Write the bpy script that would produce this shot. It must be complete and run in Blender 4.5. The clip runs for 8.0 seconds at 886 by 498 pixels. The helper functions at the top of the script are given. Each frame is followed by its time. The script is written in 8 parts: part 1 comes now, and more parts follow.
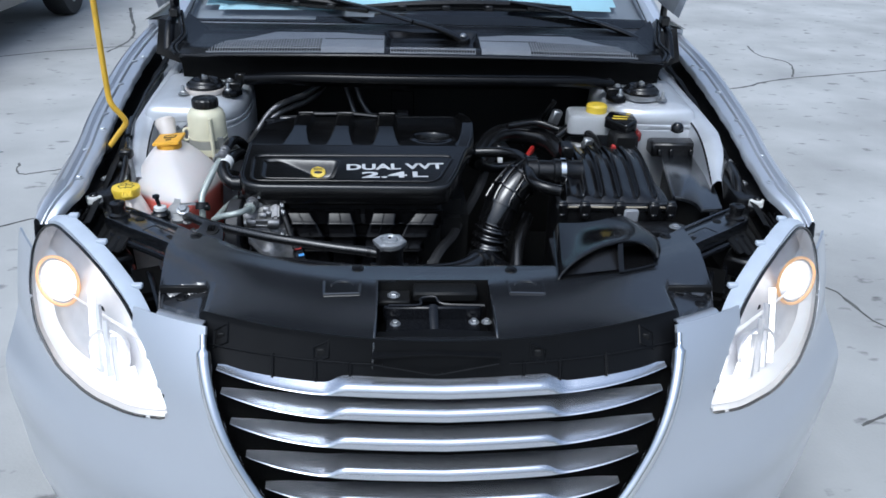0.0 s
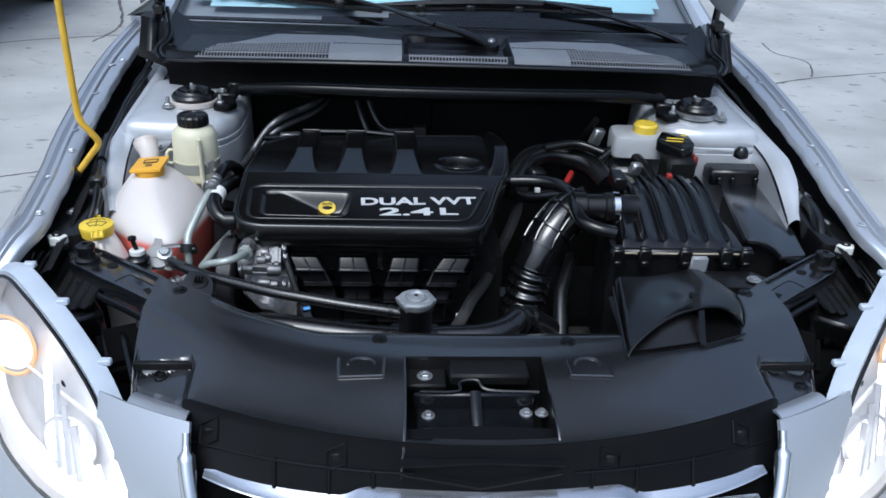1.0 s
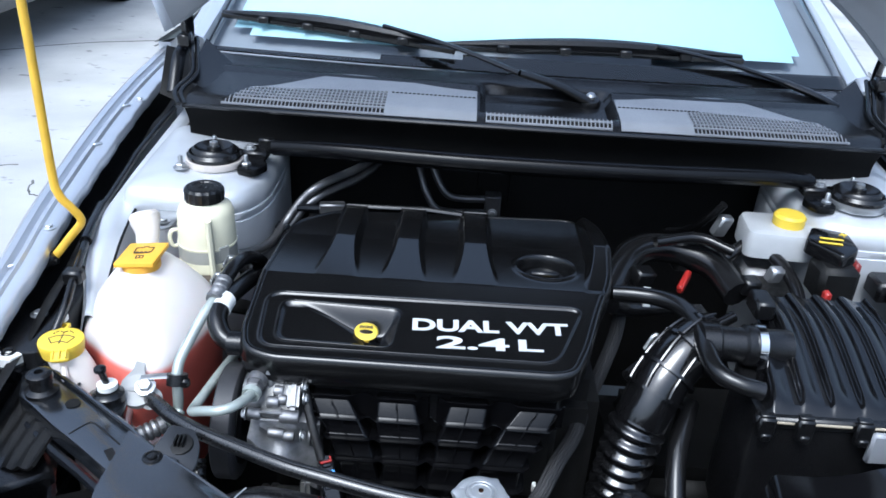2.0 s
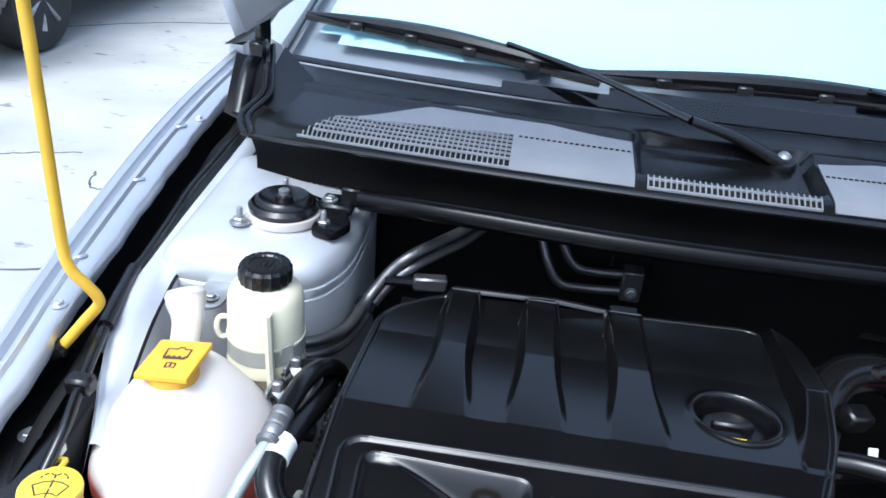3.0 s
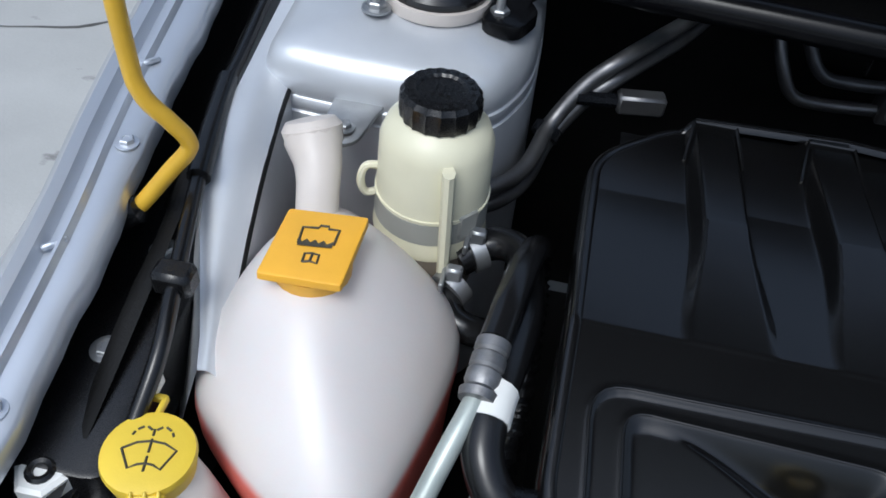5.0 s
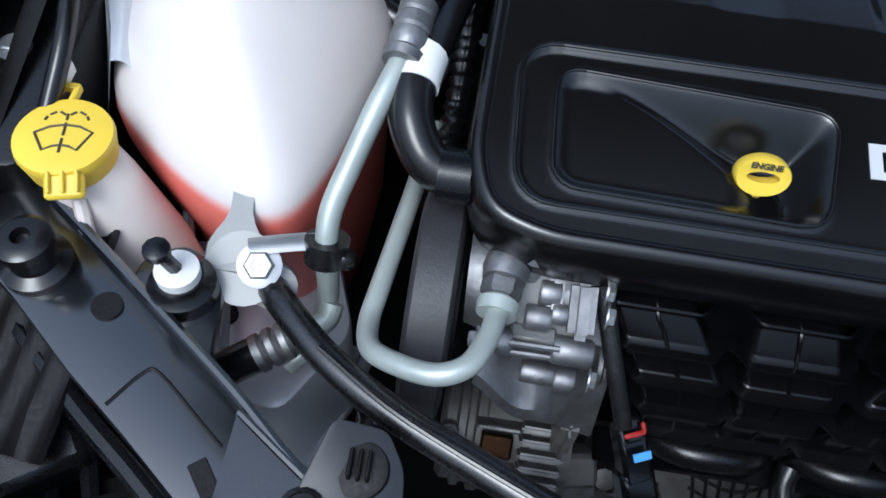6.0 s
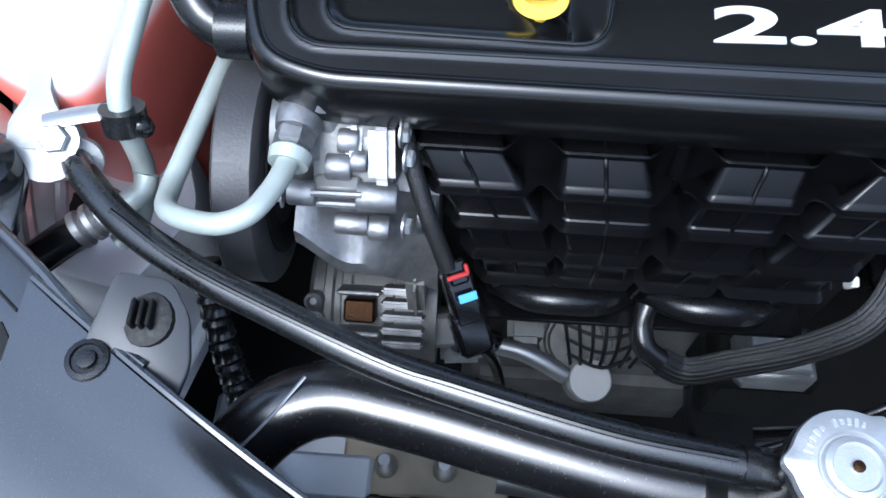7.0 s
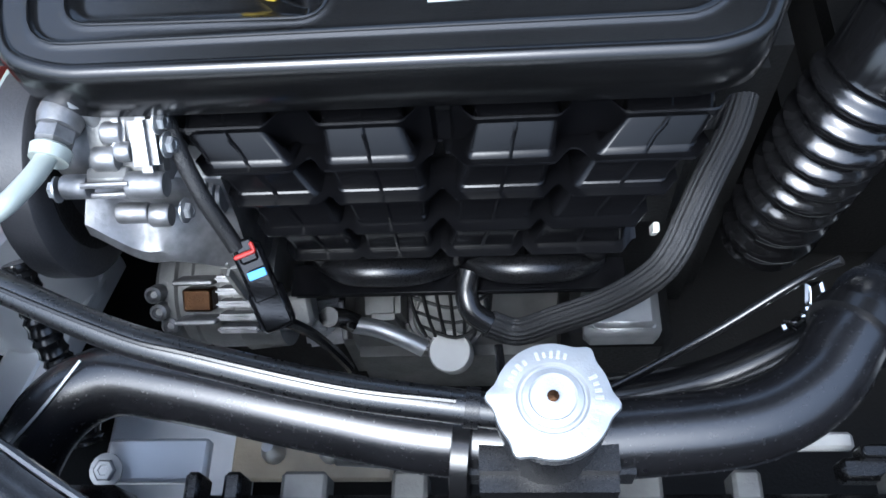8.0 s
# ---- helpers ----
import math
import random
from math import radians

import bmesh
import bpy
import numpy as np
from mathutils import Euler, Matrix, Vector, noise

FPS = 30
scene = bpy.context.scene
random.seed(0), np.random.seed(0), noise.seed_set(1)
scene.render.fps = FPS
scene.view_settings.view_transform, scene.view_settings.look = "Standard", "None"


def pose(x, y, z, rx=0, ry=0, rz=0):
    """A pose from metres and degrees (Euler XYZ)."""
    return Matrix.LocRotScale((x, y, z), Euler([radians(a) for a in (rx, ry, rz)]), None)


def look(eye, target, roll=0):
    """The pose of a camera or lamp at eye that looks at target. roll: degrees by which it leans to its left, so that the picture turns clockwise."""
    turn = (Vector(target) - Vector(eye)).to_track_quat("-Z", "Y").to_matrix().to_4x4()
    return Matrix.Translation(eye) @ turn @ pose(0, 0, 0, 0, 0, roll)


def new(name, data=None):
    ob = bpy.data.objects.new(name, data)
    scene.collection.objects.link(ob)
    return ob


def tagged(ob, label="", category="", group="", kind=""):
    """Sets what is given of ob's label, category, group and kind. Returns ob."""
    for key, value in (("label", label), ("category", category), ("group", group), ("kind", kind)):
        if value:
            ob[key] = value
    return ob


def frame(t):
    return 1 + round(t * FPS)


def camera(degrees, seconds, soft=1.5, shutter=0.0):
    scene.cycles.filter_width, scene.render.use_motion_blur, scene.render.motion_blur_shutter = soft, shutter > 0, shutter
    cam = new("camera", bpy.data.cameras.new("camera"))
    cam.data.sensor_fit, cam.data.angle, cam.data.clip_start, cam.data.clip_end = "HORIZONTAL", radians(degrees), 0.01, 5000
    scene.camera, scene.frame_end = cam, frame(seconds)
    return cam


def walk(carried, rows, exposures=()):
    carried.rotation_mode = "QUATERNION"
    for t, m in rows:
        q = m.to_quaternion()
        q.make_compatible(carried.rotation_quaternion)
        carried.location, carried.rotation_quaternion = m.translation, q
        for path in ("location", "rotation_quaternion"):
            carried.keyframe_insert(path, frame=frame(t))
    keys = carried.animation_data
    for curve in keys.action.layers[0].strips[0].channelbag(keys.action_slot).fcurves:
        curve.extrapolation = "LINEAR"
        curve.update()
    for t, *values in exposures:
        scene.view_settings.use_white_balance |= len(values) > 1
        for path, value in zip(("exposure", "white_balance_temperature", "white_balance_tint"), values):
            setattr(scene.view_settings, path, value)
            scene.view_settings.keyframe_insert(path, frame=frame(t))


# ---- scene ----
# ---- camera ----
cam = camera(56.6, 8.0, soft=1.6)
PATH = [
    (0, (-0.092, -0.184, 1.614), (0.029, 1.611, 0.741), 1.8),
    (0.5, (-0.106, -0.048, 1.598), (0.021, 1.737, 0.704), 2.0),
    (1, (-0.153, 0.146, 1.589), (-0.012, 1.928, 0.691), 2.7),
    (1.2, (-0.166, 0.228, 1.589), (-0.013, 2.009, 0.693), 3.1),
    (2.3, (-0.158, 0.755, 1.57), (-0.236, 2.54, 0.671), 4.4),
    (2.5, (-0.172, 0.837, 1.565), (-0.28, 2.615, 0.656), 5.0),
    (3, (-0.276, 1.02, 1.534), (-0.434, 2.783, 0.604), 5.6),
    (3.5, (-0.387, 1.173, 1.507), (-0.548, 2.91, 0.529), 7.2),
    (4, (-0.461, 1.276, 1.465), (-0.638, 2.974, 0.423), 8.0),
    (4.2, (-0.478, 1.299, 1.443), (-0.662, 2.968, 0.356), 8.1),
    (5.3, (-0.492, 1.334, 1.38), (-0.631, 2.618, -0.147), 6.2),
    (5.5, (-0.477, 1.322, 1.361), (-0.608, 2.538, -0.221), 5.7),
    (5.8, (-0.448, 1.292, 1.33), (-0.538, 2.429, -0.313), 5.3),
    (6, (-0.438, 1.277, 1.317), (-0.482, 2.367, -0.359), 6.8),
    (6.2, (-0.412, 1.276, 1.313), (-0.449, 2.281, -0.416), 5.8),
    (6.5, (-0.37, 1.258, 1.3), (-0.392, 2.26, -0.431), 4.5),
    (7, (-0.296, 1.248, 1.3), (-0.368, 2.178, -0.469), -0.3),
    (7.5, (-0.213, 1.238, 1.296), (-0.374, 2.15, -0.477), -7.1),
    (8, (-0.118, 1.227, 1.296), (-0.284, 2.163, -0.463), -10.4),
]
EXPOSURES = [(0, -0.15, 5600, 6), (1.2, -0.15, 5600, 6), (2.3, 0.78, 5450, 6), (3.5, 0.66, 5700, 6), (4.2, 0.10, 5950, 6), (5.3, -0.30, 5700, 6), (6.0, 0.08, 5500, 6), (6.5, 0.70, 5350, 6), (7.0, 1.12, 5350, 6), (8, 1.42, 5500, 6)]
walk(cam, [(t, look(eye, target, roll)) for t, eye, target, roll in PATH], EXPOSURES)

# ---- daylight: bright overcast sky, a wide soft sun ----
world = bpy.data.worlds.new("sky")
scene.world = world
world.use_nodes = True
wn = world.node_tree.nodes
sky = wn.new("ShaderNodeTexSky")
sky.sky_type = "NISHITA"
sky.sun_disc = False
SUN_EL, SUN_AZ = radians(58), radians(205)
sky.sun_elevation, sky.sun_rotation = SUN_EL, SUN_AZ
sky.dust_density = 3.0
# thin cloud: the sky brightens steadily from the horizon to the zenith
wl = world.node_tree.links
way = wn.new("ShaderNodeTexCoord")
up = wn.new("ShaderNodeSeparateXYZ")
wl.new(way.outputs["Generated"], up.inputs[0])
lift = wn.new("ShaderNodeMapRange")
lift.inputs["From Min"].default_value, lift.inputs["From Max"].default_value = 0.0, 1.0
lift.inputs["To Min"].default_value, lift.inputs["To Max"].default_value = 0.6, 4.2
wl.new(up.outputs["Z"], lift.inputs["Value"])
cloud = wn.new("ShaderNodeVectorMath")
cloud.operation = "SCALE"
grey = wn.new("ShaderNodeRGBToBW")
wl.new(sky.outputs["Color"], grey.inputs[0])
veil = wn.new("ShaderNodeMix")
veil.data_type = "RGBA"
veil.inputs["Factor"].default_value = 0.45
wl.new(sky.outputs["Color"], veil.inputs["A"])
wl.new(grey.outputs[0], veil.inputs["B"])
wl.new(veil.outputs["Result"], cloud.inputs[0])
wl.new(lift.outputs["Result"], cloud.inputs["Scale"])
wl.new(cloud.outputs["Vector"], wn["Background"].inputs["Color"])
wn["Background"].inputs["Strength"].default_value = 0.085
sun_data = bpy.data.lights.new("sun", "SUN")
sun_data.energy, sun_data.angle, sun_data.color = 1.2, radians(25), (1.0, 0.96, 0.9)
sun = new("sun", sun_data)
sun.matrix_world = look((0, 0, 0), (-math.sin(SUN_AZ) * math.cos(SUN_EL), -math.cos(SUN_AZ) * math.cos(SUN_EL), -math.sin(SUN_EL)))


# ---- materials ----
def mat(name, base, rough=0.5, metal=0.0, var=0.15, scale=6.0, grain=300.0, bump=0.05, coat=0.0, rvar=0.12, spec=0.5, detail=4.0):
    """A surface with a slow stain and a fine grain."""
    m = bpy.data.materials.new(name)
    m.use_nodes = True
    nt = m.node_tree
    b = nt.nodes["Principled BSDF"]
    tc = nt.nodes.new("ShaderNodeTexCoord")
    n1 = nt.nodes.new("ShaderNodeTexNoise")
    n1.inputs["Scale"].default_value, n1.inputs["Detail"].default_value = scale, detail
    n2 = nt.nodes.new("ShaderNodeTexNoise")
    n2.inputs["Scale"].default_value, n2.inputs["Detail"].default_value = grain, 3.0
    for n in (n1, n2):
        nt.links.new(tc.outputs["Object"], n.inputs["Vector"])
    ramp = nt.nodes.new("ShaderNodeMapRange")
    ramp.inputs["From Min"].default_value, ramp.inputs["From Max"].default_value = 0.3, 0.7
    ramp.inputs["To Min"].default_value, ramp.inputs["To Max"].default_value = 1 - var, 1 + var
    nt.links.new(n1.outputs["Fac"], ramp.inputs["Value"])
    mul = nt.nodes.new("ShaderNodeVectorMath")
    mul.operation = "SCALE"
    mul.inputs[0].default_value = base
    nt.links.new(ramp.outputs["Result"], mul.inputs["Scale"])
    nt.links.new(mul.outputs["Vector"], b.inputs["Base Color"])
    rr = nt.nodes.new("ShaderNodeMapRange")
    rr.inputs["From Min"].default_value, rr.inputs["From Max"].default_value = 0.3, 0.7
    rr.inputs["To Min"].default_value, rr.inputs["To Max"].default_value = max(0.02, rough * (1 - rvar)), min(1, rough * (1 + rvar))
    nt.links.new(n2.outputs["Fac"], rr.inputs["Value"])
    nt.links.new(rr.outputs["Result"], b.inputs["Roughness"])
    if bump:
        bp = nt.nodes.new("ShaderNodeBump")
        bp.inputs["Strength"].default_value, bp.inputs["Distance"].default_value = bump, 0.002
        nt.links.new(n2.outputs["Fac"], bp.inputs["Height"])
        nt.links.new(bp.outputs["Normal"], b.inputs["Normal"])
    b.inputs["Metallic"].default_value = metal
    b.inputs["Coat Weight"].default_value = coat
    b.inputs["Coat Roughness"].default_value = 0.06
    b.inputs["Specular IOR Level"].default_value = spec
    return m


def bsdf(m):
    return m.node_tree.nodes["Principled BSDF"]


HOODIN = mat("bonnet_inner_paint", (0.40, 0.42, 0.45), 0.42, 0.3, 0.08, 4, 900, 0.02)
SILVER = mat("silver_paint", (0.57, 0.60, 0.65), 0.34, 0.6, 0.03, 2, 300, 0.0, coat=0.8, rvar=0.04)
BAY = mat("bay_silver_paint", (0.60, 0.62, 0.65), 0.36, 0.35, 0.10, 9, 900, 0.03, coat=0.15)
GALV = mat("bare_steel", (0.42, 0.43, 0.44), 0.42, 0.85, 0.2, 25, 500, 0.08)
ALU = mat("cast_aluminium", (0.25, 0.25, 0.255), 0.52, 0.9, 0.3, 60, 260, 0.16)
CASTING = mat("dull_grey_casting", (0.15, 0.15, 0.145), 0.5, 0.3, 0.3, 30, 350, 0.15)
LUGP = mat("clouded_lug_plastic", (0.33, 0.33, 0.32), 0.4, 0, 0.1, 20, 600, 0.05)
# bare steel darkened to stand for the shade at the firewall
SHADEPIPE = mat("shaded_steel", (0.17, 0.17, 0.175), 0.40, 0.85, 0.2, 25, 500, 0.06)
CHROME = mat("chrome", (0.80, 0.81, 0.83), 0.10, 1.0, 0.03, 8, 300, 0.0)
SLAT = mat("silver_grille_bar", (0.66, 0.68, 0.72), 0.22, 0.9, 0.03, 3, 40, 0.0, rvar=0.05)
PIPE = mat("pale_painted_pipe", (0.41, 0.45, 0.42), 0.38, 0.35, 0.12, 30, 500, 0.05)
BLACK = mat("satin_black_plastic", (0.005, 0.005, 0.0055), 0.28, 0, 0.25, 12, 1400, 0.06)
COVERP = mat("grained_black_plastic", (0.004, 0.004, 0.0042), 0.21, 0, 0.25, 14, 2200, 0.03, spec=0.64)
PANEL = mat("radiator_cover_plastic", (0.011, 0.012, 0.0142), 0.22, 0, 0.25, 7, 1600, 0.02, rvar=0.3, spec=1.0, coat=0.9)
MANI = mat("manifold_black_plastic", (0.003, 0.003, 0.0035), 0.22, 0, 0.25, 14, 700, 0.02, spec=0.26)
HOSEG = mat("glossy_duct_rubber", (0.005, 0.005, 0.0055), 0.16, 0, 0.2, 12, 700, 0.02, spec=0.9)
GLOSS = mat("gloss_black_plastic", (0.004, 0.004, 0.0045), 0.11, 0, 0.2, 12, 700, 0.03)
RUBBER = mat("black_rubber", (0.007, 0.007, 0.0075), 0.22, 0, 0.3, 20, 400, 0.02)
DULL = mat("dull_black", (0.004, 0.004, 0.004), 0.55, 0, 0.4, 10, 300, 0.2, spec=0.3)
LOOM = mat("braided_sleeve", (0.004, 0.004, 0.0045), 0.5, 0, 0.3, 60, 900, 0.5)
# darker, duller copy of the radiator cover plastic, for its shaded front
SKIRTSHADE = mat("shaded_skirt_plastic", (0.004, 0.0043, 0.005), 0.42, 0, 0.3, 9, 1400, 0.05, spec=0.15)
STEELBLK = mat("black_painted_steel", (0.005, 0.0055, 0.007), 0.26, 0, 0.25, 12, 800, 0.04, spec=0.38)
ARMPAINT = mat("grey_black_satin_paint", (0.008, 0.009, 0.011), 0.20, 0, 0.15, 9, 900, 0.0, spec=1.0, coat=1.0)
# colours the scuttle seal, and stands for deep shade on hidden sheets and walls
SEALSHADE = mat("black_seal_and_shade", (0.003, 0.003, 0.003), 0.8, 0, 0.3, 14, 400, 0.1, spec=0.1)
BEAMBLK = mat("black_beam_paint", (0.004, 0.0042, 0.005), 0.22, 0, 0.3, 14, 600, 0.03, spec=0.22)
BRACKET = mat("dark_bracket_paint", (0.020, 0.022, 0.026), 0.4, 0, 0.2, 20, 900, 0.03, spec=0.4)
YELLOW = mat("yellow_plastic", (0.78, 0.56, 0.05), 0.42, 0, 0.08, 20, 700, 0.06)
ORANGE = mat("orange_yellow_plastic", (0.86, 0.45, 0.04), 0.42, 0, 0.08, 20, 700, 0.06)
RODYEL = mat("yellow_painted_rod", (0.74, 0.45, 0.04), 0.36, 0, 0.18, 16, 400, 0.08)
WHITEP = mat("white_plastic", (0.76, 0.76, 0.73), 0.4, 0, 0.06, 20, 600, 0.05)
CREAM = mat("cream_translucent_plastic", (0.70, 0.67, 0.50), 0.36, 0, 0.08, 14, 500, 0.05)
MILK = mat("clouded_plastic", (0.66, 0.60, 0.55), 0.38, 0, 0.08, 14, 500, 0.05)
GREYFL = mat("fluid_seen_in_tank", (0.30, 0.30, 0.27), 0.35, 0, 0.1, 14, 400, 0.05)
TANK = mat("tank_plastic", (0.68, 0.64, 0.62), 0.34, 0, 0.04, 10, 500, 0.04)
ZINC = mat("zinc_plate", (0.50, 0.51, 0.52), 0.42, 0.75, 0.1, 40, 700, 0.1)
RED = mat("red_plastic", (0.32, 0.018, 0.014), 0.4, 0, 0.1)
for coated in (PANEL, ARMPAINT):
    bsdf(coated).inputs["Coat Roughness"].default_value = 0.2
BLUETAG = mat("blue_tag", (0.10, 0.35, 0.75), 0.5, 0, 0.1)
COPPER = mat("copper_winding", (0.045, 0.022, 0.010), 0.35, 0.9, 0.25, 60, 600, 0.3)
INK = mat("dark_print", (0.05, 0.045, 0.03), 0.6, 0, 0.1)
LETTER = mat("silver_print", (0.55, 0.56, 0.57), 0.42, 0.1, 0.06)
TYRE = mat("tyre_rubber", (0.02, 0.02, 0.021), 0.7, 0, 0.2, 20, 300, 0.3)
DARKCAR = mat("dark_grey_paint", (0.05, 0.052, 0.056), 0.3, 0.4, 0.05, 3, 900, 0.02, coat=0.5)
TAN = mat("dusty_tan_plate", (0.36, 0.31, 0.23), 0.6, 0, 0.2, 20, 300, 0.2)
SHADE = mat("pale_blue_sunshade", (0.50, 0.72, 0.82), 0.5, 0, 0.05, 2, 200, 0.02)
DASH = mat("grey_dashboard", (0.26, 0.27, 0.31), 0.6, 0, 0.1, 6, 500, 0.1)
RETRO = mat("lamp_reflector", (0.84, 0.84, 0.86), 0.38, 0.7, 0.05, 40, 300, 0.08)


def tank_liquid(m, level, colour):
    """Coolant shows through the clouded wall below its level."""
    nt = m.node_tree
    b = bsdf(m)
    tc = nt.nodes.new("ShaderNodeTexCoord")
    sep = nt.nodes.new("ShaderNodeSeparateXYZ")
    nt.links.new(tc.outputs["Object"], sep.inputs[0])
    r = nt.nodes.new("ShaderNodeMapRange")
    r.interpolation_type = "SMOOTHSTEP"
    r.inputs["From Min"].default_value, r.inputs["From Max"].default_value = level - 0.007, level + 0.007
    r.inputs["To Min"].default_value, r.inputs["To Max"].default_value = 1, 0
    nt.links.new(sep.outputs["Z"], r.inputs["Value"])
    mix = nt.nodes.new("ShaderNodeMix")
    mix.data_type = "RGBA"
    old = b.inputs["Base Color"].links[0].from_socket
    nt.links.new(r.outputs["Result"], mix.inputs["Factor"])
    nt.links.new(old, mix.inputs["A"])
    mix.inputs["B"].default_value = (*colour, 1)
    nt.links.new(mix.outputs["Result"], b.inputs["Base Color"])
    b.inputs["Subsurface Weight"].default_value = 0.25
    b.inputs["Subsurface Radius"].default_value = (0.02, 0.012, 0.01)


tank_liquid(TANK, 0.871, (0.74, 0.17, 0.13))


def glass_mat(name, tint, ior=1.5):
    m = bpy.data.materials.new(name)
    m.use_nodes = True
    nt = m.node_tree
    out = nt.nodes["Material Output"]
    tr = nt.nodes.new("ShaderNodeBsdfTransparent")
    tr.inputs["Color"].default_value = (*tint, 1)
    gl = nt.nodes.new("ShaderNodeBsdfGlossy")
    gl.inputs["Roughness"].default_value = 0.03
    fr = nt.nodes.new("ShaderNodeFresnel")
    fr.inputs["IOR"].default_value = ior
    mx = nt.nodes.new("ShaderNodeMixShader")
    nt.links.new(fr.outputs[0], mx.inputs[0])
    nt.links.new(tr.outputs[0], mx.inputs[1])
    nt.links.new(gl.outputs[0], mx.inputs[2])
    nt.links.new(mx.outputs[0], out.inputs[0])
    return m


GLASS = glass_mat("windscreen_glass", (0.90, 0.95, 0.95), 1.6)
LENS = glass_mat("clear_lamp_lens", (0.97, 0.97, 0.98), 1.5)


def glow(name, colour, strength):
    m = mat(name, colour, 0.3)
    bsdf(m).inputs["Emission Color"].default_value = (*colour, 1)
    bsdf(m).inputs["Emission Strength"].default_value = strength
    return m


BULB = glow("lit_lamp", (1.0, 0.93, 0.84), 3.0)
REFGLOW = glow("reflector_glow", (1.0, 0.96, 0.92), 0.32)
AMBER = glow("lit_amber_ring", (1.0, 0.58, 0.28), 0.28)


def concrete():
    m = mat("concrete", (0.40, 0.40, 0.385), 0.8, 0, 0.20, 1.3, 90, 0.5, detail=12)
    nt = m.node_tree
    b = bsdf(m)
    tc = nt.nodes.new("ShaderNodeTexCoord")
    # scattered dark spots and scuffs
    mp = nt.nodes.new("ShaderNodeMapping")
    mp.inputs["Scale"].default_value = (1.0, 1.7, 1.0)
    nt.links.new(tc.outputs["Object"], mp.inputs["Vector"])
    n = nt.nodes.new("ShaderNodeTexNoise")
    n.inputs["Scale"].default_value, n.inputs["Detail"].default_value = 6.5, 5.0
    nt.links.new(mp.outputs["Vector"], n.inputs["Vector"])
    r = nt.nodes.new("ShaderNodeMapRange")
    r.inputs["From Min"].default_value, r.inputs["From Max"].default_value = 0.63, 0.70
    r.inputs["To Min"].default_value, r.inputs["To Max"].default_value = 1.0, 0.48
    nt.links.new(n.outputs["Fac"], r.inputs["Value"])
    sc = nt.nodes.new("ShaderNodeVectorMath")
    sc.operation = "SCALE"
    nt.links.new(b.inputs["Base Color"].links[0].from_socket, sc.inputs[0])
    nt.links.new(r.outputs["Result"], sc.inputs["Scale"])
    nt.links.new(sc.outputs["Vector"], b.inputs["Base Color"])
    return m


CONCRETE = concrete()
CRACK = mat("crack_dirt", (0.10, 0.10, 0.095), 0.9, 0, 0.3, 12, 200, 0.2)


# ---- builders ----
def thing(name, at, label, category, group="", kind=""):
    e = new(name)
    e.location = at
    e.empty_display_size = 0.05
    return tagged(e, label, category, group, kind)


def finish(ob, smooth=40):
    me = ob.data
    if smooth:
        me.polygons.foreach_set("use_smooth", [True] * len(me.polygons))
        me.set_sharp_from_angle(angle=radians(smooth))
    return ob


def origin_of(ob):
    """Where an object's own origin stands, before any update."""
    m = Matrix.Identity(4)
    while ob:
        m = ob.matrix_parent_inverse @ ob.matrix_basis @ m if ob.parent else ob.matrix_basis @ m
        ob = ob.parent
    return m


def part(name, bm, material, parent, label="", smooth=40):
    """Link a bmesh, given in world places, as one mesh under its thing."""
    me = bpy.data.meshes.new(name)
    bmesh.ops.recalc_face_normals(bm, faces=bm.faces)
    bm.to_mesh(me)
    bm.free()
    me.materials.append(material)
    ob = new(name, me)
    if parent:
        ob.parent = parent
        ob.matrix_parent_inverse = origin_of(parent).inverted()
    if label:
        ob["label"] = label
    return finish(ob, smooth)


def alone(name, bm, material, label, category, group="", kind="", smooth=40):
    return tagged(part(name, bm, material, None, smooth=smooth), label, category, group, kind)


def spline(pts, res=8):
    """Points along a smooth line through pts."""
    p = [Vector(q) for q in pts]
    if len(p) < 3:
        return p
    p = [p[0] * 2 - p[1]] + p + [p[-1] * 2 - p[-2]]
    out = []
    for i in range(1, len(p) - 2):
        a, b, c, d = p[i - 1:i + 3]
        for k in range(res):
            t = k / res
            out.append(0.5 * (2 * b + (c - a) * t + (2 * a - 5 * b + 4 * c - d) * t * t + (3 * b - a - 3 * c + d) * t ** 3))
    return out + [p[-2]]


def rings(bm, loops, caps=True, closed=True):
    """Skin over a row of vertex loops."""
    vs = [[bm.verts.new(q) for q in lp] for lp in loops]
    n = len(vs[0])
    for a, b in zip(vs, vs[1:]):
        for i in range(n if closed else n - 1):
            j = (i + 1) % n
            bm.faces.new((a[i], a[j], b[j], b[i]))
    if caps and closed:
        bm.faces.new(vs[0][::-1])
        bm.faces.new(vs[-1])
    return vs


def tube(bm, pts, r, n=12, res=8, flat=1.0, smooth_line=True):
    """A pipe along pts; r is a number or a function of 0..1 along it."""
    line = spline(pts, res) if smooth_line else [Vector(q) for q in pts]
    loops, up = [], Vector((0.13, 0.07, 1)).normalized()
    for i, q in enumerate(line):
        d = (line[min(i + 1, len(line) - 1)] - line[max(i - 1, 0)]).normalized()
        u = (up - d * up.dot(d))
        u = u.normalized() if u.length > 1e-4 else d.orthogonal().normalized()
        v = d.cross(u)
        up = u
        rad = r(i / (len(line) - 1)) if callable(r) else r
        loops.append([q + (u * math.cos(2 * math.pi * k / n) * flat + v * math.sin(2 * math.pi * k / n)) * rad for k in range(n)])
    rings(bm, loops)
    return bm


def axis_m(at, d):
    return Matrix.Translation(at) @ Vector(d).to_track_quat("Z", "Y").to_matrix().to_4x4()


